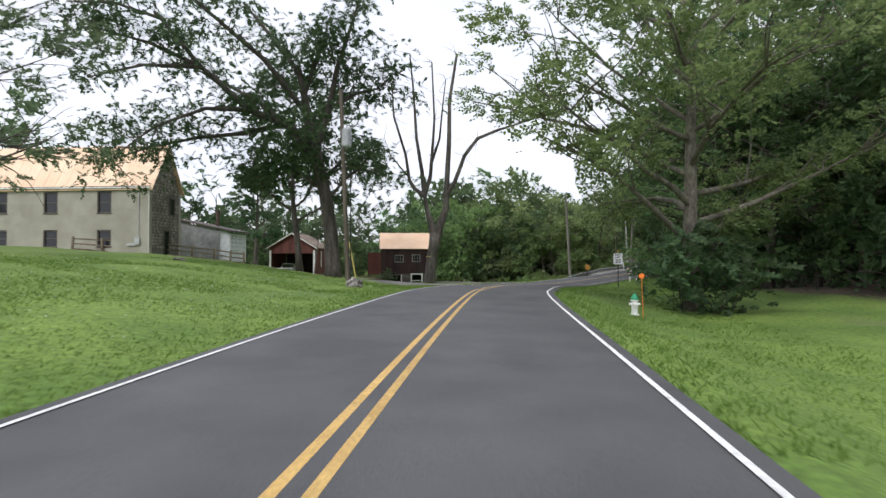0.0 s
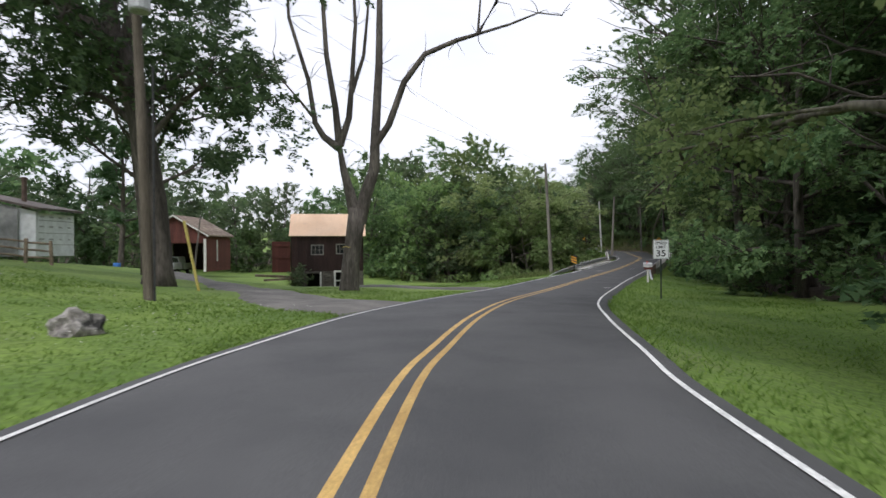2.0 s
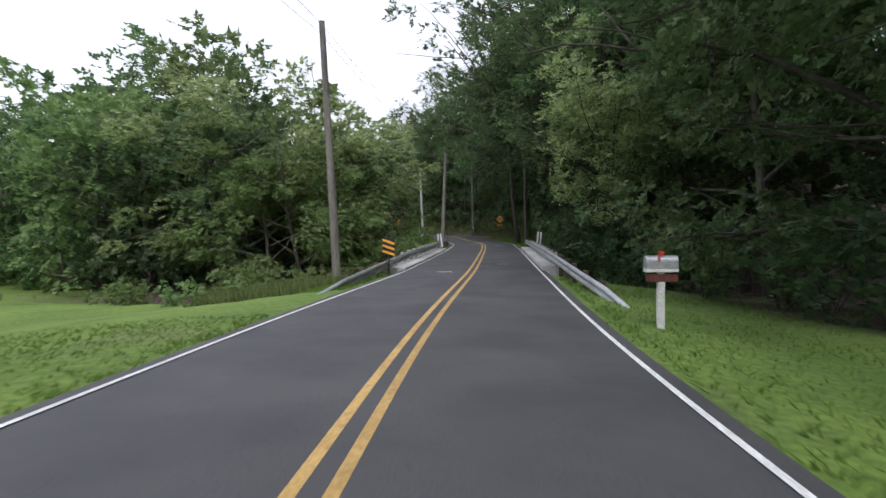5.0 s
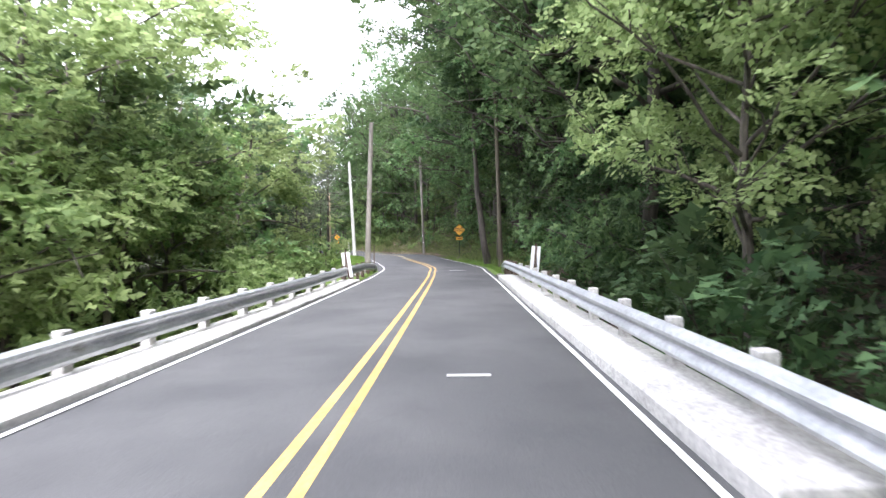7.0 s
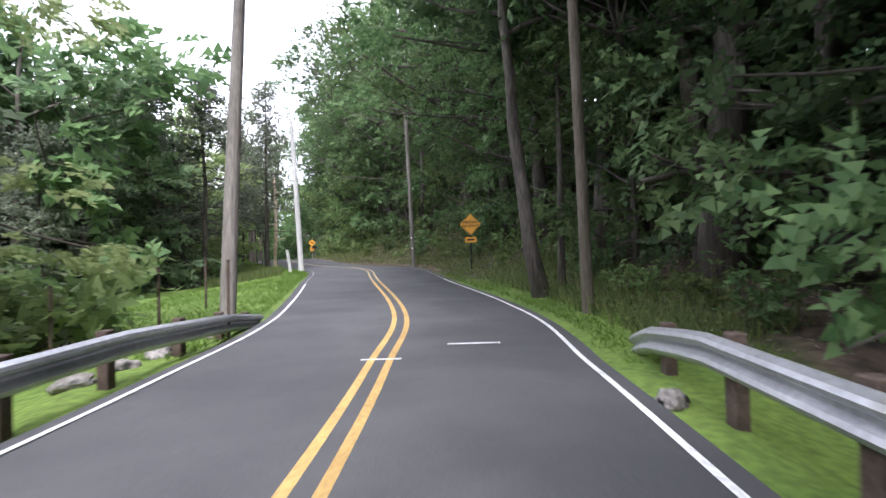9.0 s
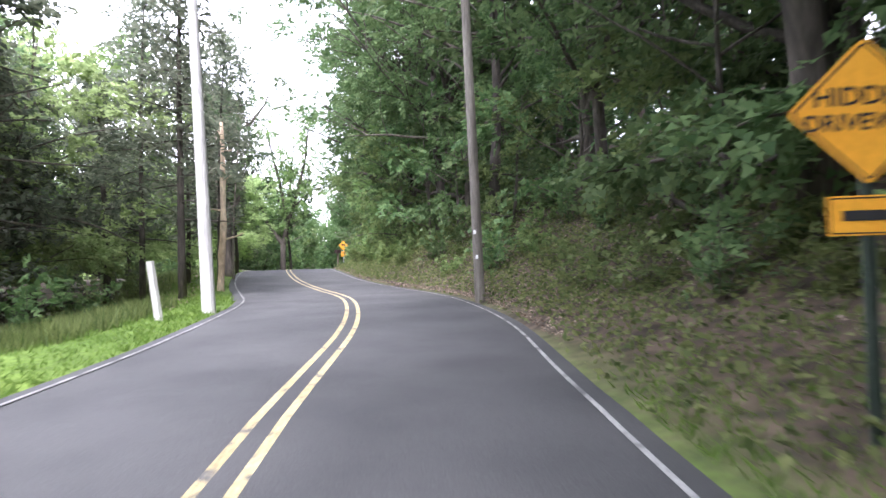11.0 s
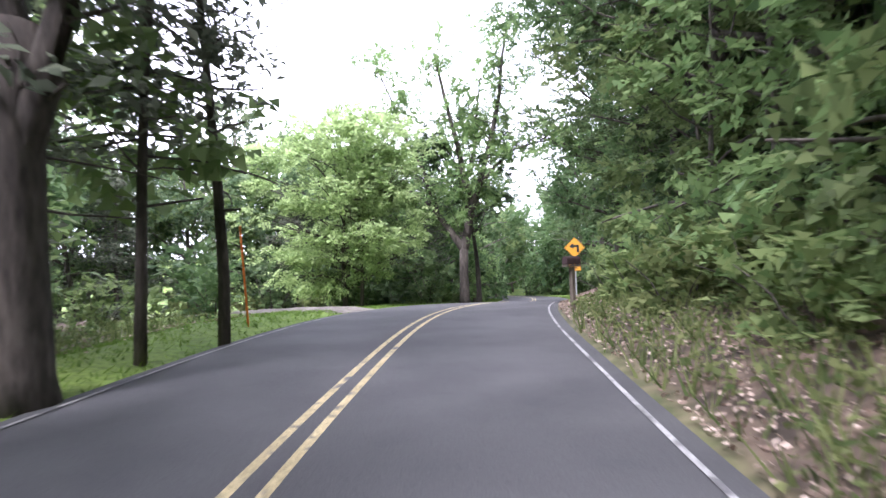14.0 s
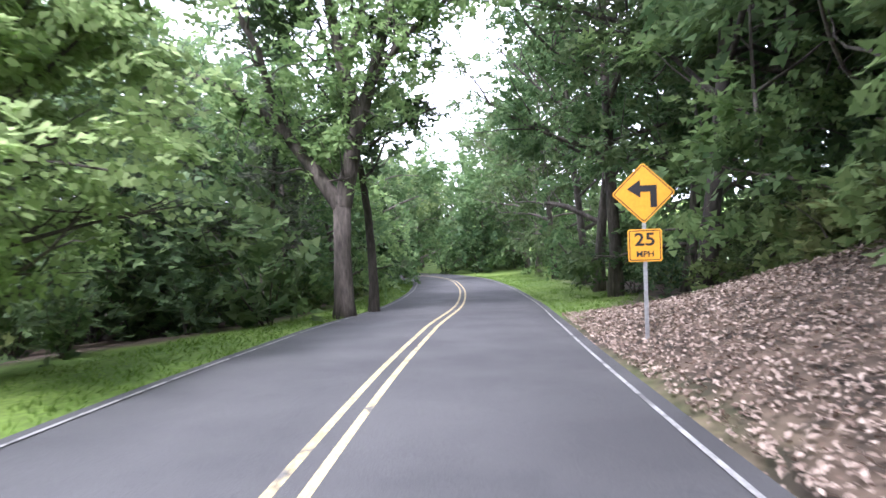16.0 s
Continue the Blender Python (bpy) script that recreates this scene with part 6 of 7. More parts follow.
TOP0 = (-6.7, 31.2, 9.8)
for dx, dz, sg in ((0, 0, 0.7), (0.15, -1.2, 0.8), (0.1, -2.6, 0.9)):
    wire((-12 + dx, -28, 11.8 + dz), (TOP0[0], TOP0[1], TOP0[2] + dz), sg)
for z0, z1 in ((9.8, 7.3), (7.6, 6.95)):
    wire((-6.7, 31.2, z0), (9.5, 62.6, z1), 0.5)
    wire((9.5, 62.6, z1), (22.57, 88.7, z1 - 0.5), 0.5)
wire((-6.6, 31.2, 7.2), (-23.3, 41.2, 5.1), 0.4)


def guy_guard():
    s = Shape().tube([(-6.85, 35.6, ground_z(-6.85, 35.6) - 0.2), (-7.3, 35.4, 1.5)], [0.05, 0.05], 8)
    tagged(part("guy_wire_guard", s, M_YELLOW_PVC), "faded yellow plastic guard leaning on a guy wire", "cable guard")
    s = Shape().tube([(-16.6, 56.5, ground_z(-16.6, 56.5) - 0.2), (-16.1, 56.6, 3.0)], [0.07, 0.05], 7)
    tagged(part("leaning_post", s, M_POLE), "grey leaning wooden post near the garage", "post")


guy_guard()


# ---- house ----
def window(parent, x, z, w, h, y, bars=1):
    """A sash window set in a wall that looks along -y."""
    root = part("window", Shape().box((x, y + 0.06, z), (w - 0.1, 0.02, h - 0.1)), M_GLASS, parent)
    f = Shape()
    for sx in (-1, 1):
        f.box((x + sx * (w / 2 - 0.05), y - 0.01, z), (0.1, 0.14, h))
    for sz in (-1, 1):
        f.box((x, y - 0.01, z + sz * (h / 2 - 0.05)), (w - 0.2, 0.13, 0.1))
    part("window_frame", f, M_TRIM, root)
    part("sash_bar", Shape().box((x, y + 0.03, z), (w - 0.2, 0.06, 0.06)), M_TRIM, root)
    part("window_sill", Shape().box((x, y - 0.06, z - h / 2 - 0.03), (w + 0.14, 0.2, 0.06)), M_TRIM, root)


def wall_with_holes(x0, x1, z0, z1, y, thick, holes):
    """A wall along x with rectangular holes (x, z, w, h) that go through it."""
    s = Shape()
    xs = sorted({x0, x1, *[v for h in holes for v in (h[0] - h[2] / 2, h[0] + h[2] / 2)]})
    zs = sorted({z0, z1, *[v for h in holes for v in (h[1] - h[3] / 2, h[1] + h[3] / 2)]})
    for a, b in zip(xs, xs[1:]):
        for c, d in zip(zs, zs[1:]):
            mx, mz = (a + b) / 2, (c + d) / 2
            if any(abs(mx - h[0]) < h[2] / 2 and abs(mz - h[1]) < h[3] / 2 for h in holes):
                continue
            s.box((mx, y + thick / 2, mz), (b - a, thick, d - c))
    return s


def seam_roof(parent, x0, x1, ye, ze, yr, zr, material, step=0.45, over=0.2):
    """Two metal slopes with raised seams; the ridge runs along x at yr, zr."""
    for sgn in (1, -1):
        e = yr + sgn * (ye - yr)
        d = Vector((0, e - yr, ze - zr))
        n = Vector((1, 0, 0)).cross(d).normalized()
        if n.z < 0:
            n = -n
        a, b = Vector((0, yr, zr)), Vector((0, e, ze)) + d.normalized() * over
        s = Shape()
        q = [a, b, b + n * 0.05, a + n * 0.05]
        i = len(s.v)
        for x in (x0, x1):
            for p in q:
                s.v.append((x, p.y, p.z))
        s.f += [(i, i + 1, i + 2, i + 3), (i + 7, i + 6, i + 5, i + 4), (i + 3, i + 2, i + 6, i + 7), (i, i + 4, i + 5, i + 1), (i + 1, i + 5, i + 6, i + 2), (i, i + 3, i + 7, i + 4)]
        slope = part("roof", s, material, parent)
        mid, ln = (a + b) / 2 + n * 0.062, (b - a).length
        rot = Matrix((Vector((1, 0, 0)), (b - a).normalized(), Vector((1, 0, 0)).cross((b - a).normalized()))).transposed()
        for x in np.arange(x0 + 0.05, x1, step):
            part("seam", Shape().box((x, mid.y, mid.z), (0.03, ln, 0.03), rot), material, slope)


def house():
    root = thing("house", "old two-storey house with stucco front, stone gable and peach metal roof", "house")
    root.matrix_basis = pose(1.09, 10.15, 0.2) @ Matrix.Diagonal((1, 0.72, 1, 1))
    x0, x1, y0, y1, zb, ze, yr, zr = -41.0, -24.5, 40.7, 46.4, 0.2, 5.55, 43.55, 9.0
    holes = [(x, z, w, h) for x in (-28.1, -32.4, -36.5, -39.6) for z, w, h in ((4.45, 1.15, 1.65), (1.75, 1.15, 1.3))]
    part("front_wall", wall_with_holes(x0, x1, zb, ze, y0, 0.4, holes), M_STUCCO, root, "smooth grey-beige stucco wall", weld=True)
    for x, z, w, h in holes:
        window(root, x, z, w, h, y0 + 0.12)
    part("back_wall", Shape().box(((x0 + x1) / 2, y1 - 0.2, (zb + ze) / 2), (x1 - x0, 0.4, ze - zb)), M_STUCCO, root)
    gable = Shape()
    gable.prism([(y0 + 0.4, zb), (y1 - 0.4, zb), (y1 - 0.4, ze), (yr, zr - 0.1), (y0 + 0.4, ze)], 0.4, T((x1, 0, 0)) @ Matrix.Rotation(radians(90), 4, "Z") @ Matrix.Diagonal((1, 1, 1, 1)))
    gw = part("gable_wall", gable, M_MORTAR, root, "rough fieldstone gable wall")
    far = Shape().prism([(y0 + 0.4, zb), (y1 - 0.4, zb), (y1 - 0.4, ze), (yr, zr - 0.1), (y0 + 0.4, ze)], 0.4, T((x0 + 0.4, 0, 0)) @ Matrix.Rotation(radians(90), 4, "Z"))
    part("gable_wall", far, M_STUCCO, root)
    part("eave_board", Shape().box(((x0 + x1) / 2, y0 - 0.16, ze - 0.02), (x1 - x0 + 0.3, 0.05, 0.2)), M_TRIM, root)
    part("gutter", Shape().tube([(x0 - 0.1, y0 - 0.26, ze - 0.02), (x1 + 0.15, y0 - 0.26, ze - 0.05)], [0.06, 0.06], 8), M_WHITE_WOOD, root)
    part("downpipe", Shape().tube([(x1 - 0.05, y0 - 0.22, ze - 0.1), (x1 - 0.05, y0 - 0.06, ze - 0.5), (x1 - 0.05, y0 - 0.06, zb + 0.3), (x1 + 0.5, y0 - 0.5, zb + 0.1)], [0.045] * 4, 8), M_WHITE_WOOD, root)
    seam_roof(root, x0 - 0.2, x1 + 0.25, y0, ze, yr, zr, M_TIN, 0.9, 0.3)
    part("meter_box", Shape().box((-25.4, y0 - 0.12, 1.55), (0.35, 0.2, 0.5)).box((-25.9, y0 - 0.1, 1.3), (0.7, 0.12, 0.18)).tube([(-25.35, y0 - 0.08, 1.8), (-25.35, y0 - 0.08, 5.2)], [0.03, 0.03], 6), M_TRANSF, root, "grey electric meter box and conduit")
    for y, z, w, h in ((44.6, 4.3, 0.8, 1.2), (43.6, 1.4, 0.8, 1.9)):
        win = part("window", Shape().box((x1 + 0.005, y, z), (0.03, w, h)), M_GLASS, root)
        f = Shape()
        for sy in (-1, 1):
            f.box((x1 + 0.03, y + sy * (w / 2 + 0.04), z), (0.1, 0.08, h + 0.16))
        for sz in (-1, 1):
            f.box((x1 + 0.03, y, z + sz * (h / 2 + 0.04)), (0.1, w, 0.08))
        part("window_frame", f, M_TRIM, win)
    # fieldstones of the gable
    rs = random.Random(4)
    shapes = []
    for k in range(6):
        w, h = rs.uniform(0.4, 0.8), rs.uniform(0.17, 0.23)
        q = Shape().box((0, 0, 0), (0.08, w, h))
        q.v = [(a, b + rs.uniform(-0.03, 0.03), c + rs.uniform(-0.02, 0.02)) for a, b, c in q.v]
        shapes.append((q.mesh("stone", M_STONE, 0.02), w, h))
    z = zb + 0.9
    while z < zr - 0.5:
        y = y0 + 0.45 + rs.uniform(-0.2, 0.1)
        while y < y1 - 0.4:
            me, w, h = shapes[rs.randrange(6)]
            lim = ze + (zr - ze) * (1 - abs(y + w / 2 - yr) / (yr - y0)) - 0.25
            mid = y + w / 2
            blocked = any(abs(mid - a) < c / 2 + w / 2 and abs(z - b) < d / 2 + 0.15 for a, b, c, d in ((44.6, 4.3, 0.9, 1.3), (43.6, 1.4, 0.9, 2.0)))
            if z < lim and mid + w / 2 < y1 - 0.3 and not blocked and not (mid > 45.6 and z < 3.4):
                o = new("stone", me)
                o.parent = gw
                o.matrix_basis = pose(x1 + 0.02, mid, z, 0, 0, rs.uniform(-1.5, 1.5))
            y += w + 0.03
        z += 0.235


house()


def lean_to():
    root = thing("lean_to", "lean-to shed wrapped in grey tarpaulin and white house wrap", "shed", (-1.5, 0.9, 0.35))
    x0, x1, y0, y1 = -24.0, -19.4, 46.0, 49.2
    gz = -0.15
    s = Shape()
    nx, nz = 28, 12
    for j in range(nz + 1):
        for i in range(nx + 1):
            u, v = i / nx, j / nz
            top = 3.45 - 1.05 * u
            x, z = x0 + (x1 - 0.9 - x0) * u, gz + (top - gz) * v
            s.v.append((x, y0 - 0.05 + 0.07 * noise.noise((x * 0.9 + z * 0.6, z * 0.7, 2.0)) - 0.05 * abs(noise.noise((x * 1.4 - z * 1.9, 5.0, 0.0))), z))
    for j in range(nz):
        for i in range(nx):
            a = j * (nx + 1) + i
            s.f.append((a, a + 1, a + nx + 2, a + nx + 1))
    part("tarpaulin", s, M_TARP, root, "creased grey tarpaulin", smooth=True)
    part("front_wall", Shape().prism([(x0 - 0.4, gz), (x1, gz), (x1, 2.3), (x0 - 0.4, 3.45)], 0.1, T((0, y0 + 0.06, 0))), M_WRAP, root)
    part("end_wall", Shape().box((x1 - 0.05, (y0 + y1) / 2 + 0.1, 1.05), (0.1, y1 - y0 - 0.2, 2.4)), M_WRAP, root, "white printed house wrap")
    for z in (0.5, 1.15, 1.85):
        part("seam_tape", Shape().box((x1 + 0.004, (y0 + y1) / 2 + 0.1, z), (0.006, y1 - y0 - 0.3, 0.05)), M_TRANSF, root)
    rs = random.Random(2)
    for z in (0.8, 1.5, 2.05):
        for k in range(4):
            part("print_bar", Shape().box((x1 + 0.004, y0 + 0.5 + k * 0.75, z), (0.006, rs.uniform(0.2, 0.4), 0.09)), M_TRANSF, root)
    part("roof", Shape().prism([(x0 - 0.35, 3.52), (x1 + 0.45, 2.38), (x1 + 0.45, 2.5), (x0 - 0.35, 3.64)], y1 - y0 + 0.5, T((0, y0 - 0.25, 0))), M_TRIM, root, "thin dark lean-to roof")
    part("chimney_pipe", Shape().tube([(-21.5, 48, 2.4), (-21.5, 48, 4.3)], [0.14, 0.14], 10).tube([(-21.5, 48, 4.28), (-21.5, 48, 4.42)], [0.19, 0.19], 10), M_RUST, root, "rusty flue pipe")


lean_to()


def rail_fence():
    root = thing("rail_fence", "weathered split-rail wooden fence beside the house", "fence", (0, 0, 0))
    pts = [(-28.6, 38.3), (-27.0, 39.3), (-25.4, 40.2), (-23.6, 41.6), (-22.0, 42.8), (-20.7, 43.8), (-19.7, 44.6), (-18.8, 45.2)]
    rs = random.Random(8)
    for i, (x, y) in enumerate(pts):
        g = ground_z(x, y)
        p = part("post", Shape().box((0, 0, 0.5), (0.16, 0.14, 1.5)), M_FENCE, root, bevel=0.03)
        p.matrix_basis = pose(x, y, g, rs.uniform(-2, 2), rs.uniform(-2, 2), rs.uniform(0, 30))
        if i:
            a, b = pts[i - 1], (x, y)
            for h in (0.3, 0.7, 1.08):
                za, zb2 = ground_z(*a) + h + rs.uniform(-0.04, 0.04), g + h + rs.uniform(-0.04, 0.04)
                s = Shape().tube([(a[0], a[1], za), ((a[0] + b[0]) / 2, (a[1] + b[1]) / 2, (za + zb2) / 2 + 0.02), (b[0], b[1], zb2)], [0.05, 0.065, 0.05], 6)
                part("rail", s, M_FENCE, root)


rail_fence()


# ---- garage with parked truck ----
def board_wall(parent, name, p0, p1, z0, z1, material, step=0.22, top=None):
    """Upright boards between two plan points; top gives the height along the wall."""
    a, b = Vector((*p0, 0)), Vector((*p1, 0))
    ln = (b - a).length
    n = int(ln / step)
    d = (b - a).normalized()
    rz = math.degrees(math.atan2(d.y, d.x))
    rs = random.Random(n)
    holder = part(name, Shape().box(((a.x + b.x) / 2, (a.y + b.y) / 2, (z0 + z1) / 2), (ln, 0.04, z1 - z0), Matrix.Rotation(radians(rz), 3, "Z")), material, parent)
    for k in range(n):
        t = (k + 0.5) / n
        c = a.lerp(b, t)
        zt = top(t) if top else z1
        h = zt - z0 - rs.uniform(0, 0.03)
        o = part("board", Shape().box((0, 0, h / 2), (ln / n - 0.012, 0.07, h)), material, holder)
        o.matrix_basis = pose(c.x, c.y, z0, 0, 0, rz + rs.uniform(-0.3, 0.3))
    return holder


def garage():
    root = thing("garage", "open-fronted red wooden garage with a worn shingle roof", "garage", (0.4, 1.0, 0.35))
    x0, x1, y0, y1, z0, ze, zr = -25.0, -19.5, 63.5, 68.7, -1.7, 1.5, 3.05
    xm = (x0 + x1) / 2
    board_wall(root, "side_wall", (x1, y0), (x1, y1), z0, ze, M_RED_WOOD)
    board_wall(root, "side_wall", (x0, y1), (x0, y0), z0, ze, M_RED_WOOD)
    board_wall(root, "back_wall", (x0 + 0.1, y1), (x1 - 0.1, y1), z0, ze, M_DARK_WOOD)
    part("gable", Shape().prism([(x0, ze - 0.75), (x1, ze - 0.75), (x1, ze), (xm, zr - 0.05), (x0, ze)], 0.12, T((0, y0, 0))), M_RED_WOOD, root, "red boarded gable front")
    part("gable", Shape().prism([(x0, ze), (x1, ze), (xm, zr - 0.05)], 0.1, T((0, y1 - 0.1, 0))), M_RED_WOOD, root)
    for x in (x0 + 0.1, x1 - 0.1):
        part("corner_post", Shape().box((x, y0 - 0.03, (z0 + ze) / 2 - 0.2), (0.2, 0.16, ze - z0 - 0.4)), M_WHITE_WOOD, root, "white painted corner post")
    part("side_batten", Shape().box((x1 + 0.06, y0 + 2.1, 0.1), (0.06, 0.18, 1.9)), M_WHITE_WOOD, root)
    for sgn, xe in ((-1, x0 - 0.3), (1, x1 + 0.3)):
        zz = ze - 0.3 * (zr - ze) / (xm - x0)
        q = [(xm, zr), (xe, zz), (xe, zz + 0.1), (xm, zr + 0.1)]
        if sgn < 0:
            q.reverse()
        slope = part("roof", Shape().prism(q, y1 - y0 + 0.5, T((0, y0 - 0.25, 0))), M_SHINGLE, root, "curling brown shingles")
        for k in range(9):
            t = (k + 0.5) / 9
            cx, cz = xm + (xe - xm) * t, zr + (zz - zr) * t + 0.12
            part("shingle_course", Shape().box((cx, (y0 + y1) / 2, cz), (0.32, y1 - y0 + 0.52, 0.025), Matrix.Rotation(math.atan2(-(zz - zr), xe - xm) + 0.05, 3, "Y")), M_SHINGLE, slope)
    part("barge_board", Shape().prism([(x0 - 0.3, ze - 0.24), (xm, zr - 0.02), (x1 + 0.3, ze - 0.24), (x1 + 0.3, ze - 0.12), (xm, zr + 0.12), (x0 - 0.3, ze - 0.12)], 0.06, T((0, y0 - 0.32, 0))), M_WHITE_WOOD, root)


garage()


def truck():
    g = ground_z(-23.2, 65) + 0.05
    root = thing("pickup_truck", "old pale pickup truck with chrome grille parked in the garage", "vehicle", (-22.9, 64.6, g))
    s = Shape()
    s.prism([(-0.95, 0.55), (0.95, 0.55), (0.98, 0.85), (0.92, 1.12), (-0.92, 1.12), (-0.98, 0.85)], 1.5, T((0, 0, 0)))
    s.prism([(-0.95, 0.5), (0.95, 0.5), (0.95, 1.05), (-0.95, 1.05)], 1.9, T((0, 1.9, 0)))
    part("body", s, M_PAINT, root, "pale painted body", bevel=0.04)
    part("cab", Shape().prism([(-0.85, 1.05), (0.85, 1.05), (0.72, 1.65), (-0.72, 1.65)], 1.2, T((0, 1.3, 0))), M_PAINT, root, bevel=0.05)
    part("windscreen", Shape().prism([(-0.74, 1.12), (0.74, 1.12), (0.64, 1.56), (-0.64, 1.56)], 0.02, T((0, 1.27, 0))), M_GLASS, root)
    gr = part("grille", Shape().box((0, -0.02, 0.86), (1.7, 0.05, 0.36)), M_RUBBER, root)
    for k in range(5):
        part("grille_bar", Shape().box((0, -0.055, 0.72 + k * 0.07), (1.66, 0.03, 0.028)), M_CHROME, gr)
    for sx in (-1, 1):
        part("headlight", Shape().tube([(sx * 0.72, -0.02, 0.86), (sx * 0.72, -0.09, 0.86)], [0.11, 0.1], 12), M_CHROME, root)
        for y in (0.6, 3.0):
            w = part("wheel", Shape().tube([(sx * 0.72, y, 0.34), (sx * 0.95, y, 0.34)], [0.36, 0.36], 16), M_RUBBER, root)
            part("rim", Shape().tube([(sx * 0.9, y, 0.34), (sx * 0.965, y, 0.34)], [0.2, 0.18], 12), M_CHROME, w)
    part("bumper", Shape().box((0, -0.12, 0.5), (1.96, 0.12, 0.2)), M_CHROME, root, "dull chrome bumper", bevel=0.03)


truck()
_g = ground_z(-25.9, 62.8)
_bar = thing("plastic_drum", "blue plastic drum beside the garage", "drum", (-25.7, 62.6, _g))
part("drum_body", Shape().tube([(0, 0, 0), (0, 0, 0.05), (0, 0, 0.3), (0, 0, 0.33), (0, 0, 0.6), (0, 0, 0.85), (0, 0, 0.88)], [0.26, 0.28, 0.285, 0.3, 0.285, 0.28, 0.25], 16), M_BLUE, _bar, smooth=False)


# ---- barn ----
def barn():
    root = thing("barn", "small dark red barn on stone base with peach metal roof", "barn")
    root.matrix_basis = pose(-4.68, 57.83, 0.22, 0, 0, 11.36) @ Matrix.Diagonal((1.05, 1, 1, 1)) @ Matrix.Translation((4.75, -56.4, 0))
    x0, x1, y0, y1, z0, zs, ze, zr = -9.6, -4.75, 56.4, 60.1, -2.9, -1.3, 1.35, 2.92
    ym = (y0 + y1) / 2
    part("stone_base", wall_with_holes(x0, x1, z0, zs, y0, 0.35, [(-6.16, -2.0, 0.95, 1.3), (-8.15, -2.05, 0.9, 1.2)]), M_STONE_DARK, root, "rough dark stone base", weld=True)
    for x in (x0 + 0.17, x1 - 0.17):
        bw = part("stone_base", Shape().box((x, (y0 + y1) / 2 + 0.17, (z0 + zs) / 2), (0.35, y1 - y0 - 0.35, zs - z0)), M_STONE_DARK, root)
    rs = random.Random(6)
    sh = []
    for k in range(4):
        q = Shape().box((0, 0, 0), (rs.uniform(0.35, 0.6), 0.08, rs.uniform(0.18, 0.24)))
        q.v = [(a + rs.uniform(-0.03, 0.03), b, c + rs.uniform(-0.02, 0.02)) for a, b, c in q.v]
        sh.append(q.mesh("stone", M_STONE_DARK, 0.02))
    z = z0 + 0.25
    while z < zs - 0.1:
        x = x0 + rs.uniform(0.15, 0.35)
        while x < x1 - 0.2:
            if not (abs(x + 6.16) < 0.75 or abs(x + 8.15) < 0.75):
                o = new("stone", sh[rs.randrange(4)])
                o.parent = bw
                o.matrix_basis = pose(x, y0 - 0.01, z, 0, 0, 0)
            x += 0.56
        y = y0 + 0.4
        while y < y1 - 0.2:
            o = new("stone", sh[rs.randrange(4)])
            o.parent = bw
            o.matrix_basis = pose(x1 + 0.01, y, z, 0, 0, 90)
            y += 0.56
        z += 0.25
    wins = [(-7.86, 0.25, 0.85, 0.75), (-6.2, 0.3, 0.8, 0.75)]
    fw = part("front_wall", wall_with_holes(x0, x1, zs, ze, y0 + 0.06, 0.1, wins), M_DARK_WOOD, root, "dark red upright boards", weld=True)
    k = x0 + 0.1
    while k < x1:
        cut = [w for w in wins if abs(k - w[0]) < w[2] / 2 + 0.1]
        spans = [(zs, ze)] if not cut else [(zs, cut[0][1] - cut[0][3] / 2), (cut[0][1] + cut[0][3] / 2, ze)]
        for a, b in spans:
            part("board", Shape().box((k, y0 + 0.035, (a + b) / 2), (0.185, 0.05, b - a)), M_DARK_WOOD, fw)
        k += 0.2
    board_wall(root, "side_wall", (x1, y0 + 0.1), (x1, y1), zs, ze, M_DARK_WOOD, 0.2)
    board_wall(root, "side_wall", (x0, y1), (x0, y0 + 0.1), zs, ze, M_DARK_WOOD, 0.2)
    board_wall(root, "back_wall", (x1, y1), (x0, y1), zs, ze, M_DARK_WOOD, 0.2)
    for x in (x0 + 0.02, x1 - 0.1):
        part("gable", Shape().prism([(y0 + 0.06, ze), (y1, ze), (ym, zr - 0.04)], 0.08, T((x + 0.08, 0, 0)) @ Matrix.Rotation(radians(90), 4, "Z")), M_DARK_WOOD, root)
    part("loft_floor", Shape().box(((x0 + x1) / 2, ym, zs), (x1 - x0 - 0.3, y1 - y0 - 0.5, 0.08)), M_DARK, root)
    seam_roof(root, x0 - 0.15, x1 + 0.2, y0, ze, ym, zr, M_TIN, 0.3, 0.2)
    for x, z, w, h in wins:
        win = part("window", Shape().box((x, y0 + 0.12, z), (w - 0.08, 0.02, h - 0.08)), M_GLASS, root)
        f = Shape()
        for sx in (-1, 1):
            f.box((x + sx * (w / 2 - 0.03), y0 + 0.05, z), (0.07, 0.12, h))
        for sz in (-1, 1):
            f.box((x, y0 + 0.05, z + sz * (h / 2 - 0.03)), (w - 0.14, 0.11, 0.07))
        part("window_frame", f, M_OLD_PAINT, win)
        m = Shape()
        for t in (-0.33, 0.33):
            m.box((x + t * w * 0.5, y0 + 0.08, z), (0.03, 0.04, h - 0.14))
        m.box((x, y0 + 0.085, z), (w - 0.14, 0.04, 0.03))
        part("glazing_bar", m, M_OLD_PAINT, win)
    d = Shape()
    for x in (-6.68, -5.64):
        d.box((x, y0 - 0.03, -2.05), (0.13, 0.14, 1.4))
    d.box((-6.16, y0 - 0.03, -1.32), (1.17, 0.14, 0.13))
    fr = part("door_frame", d, M_WHITE_WOOD, root, "flaking white door frame")
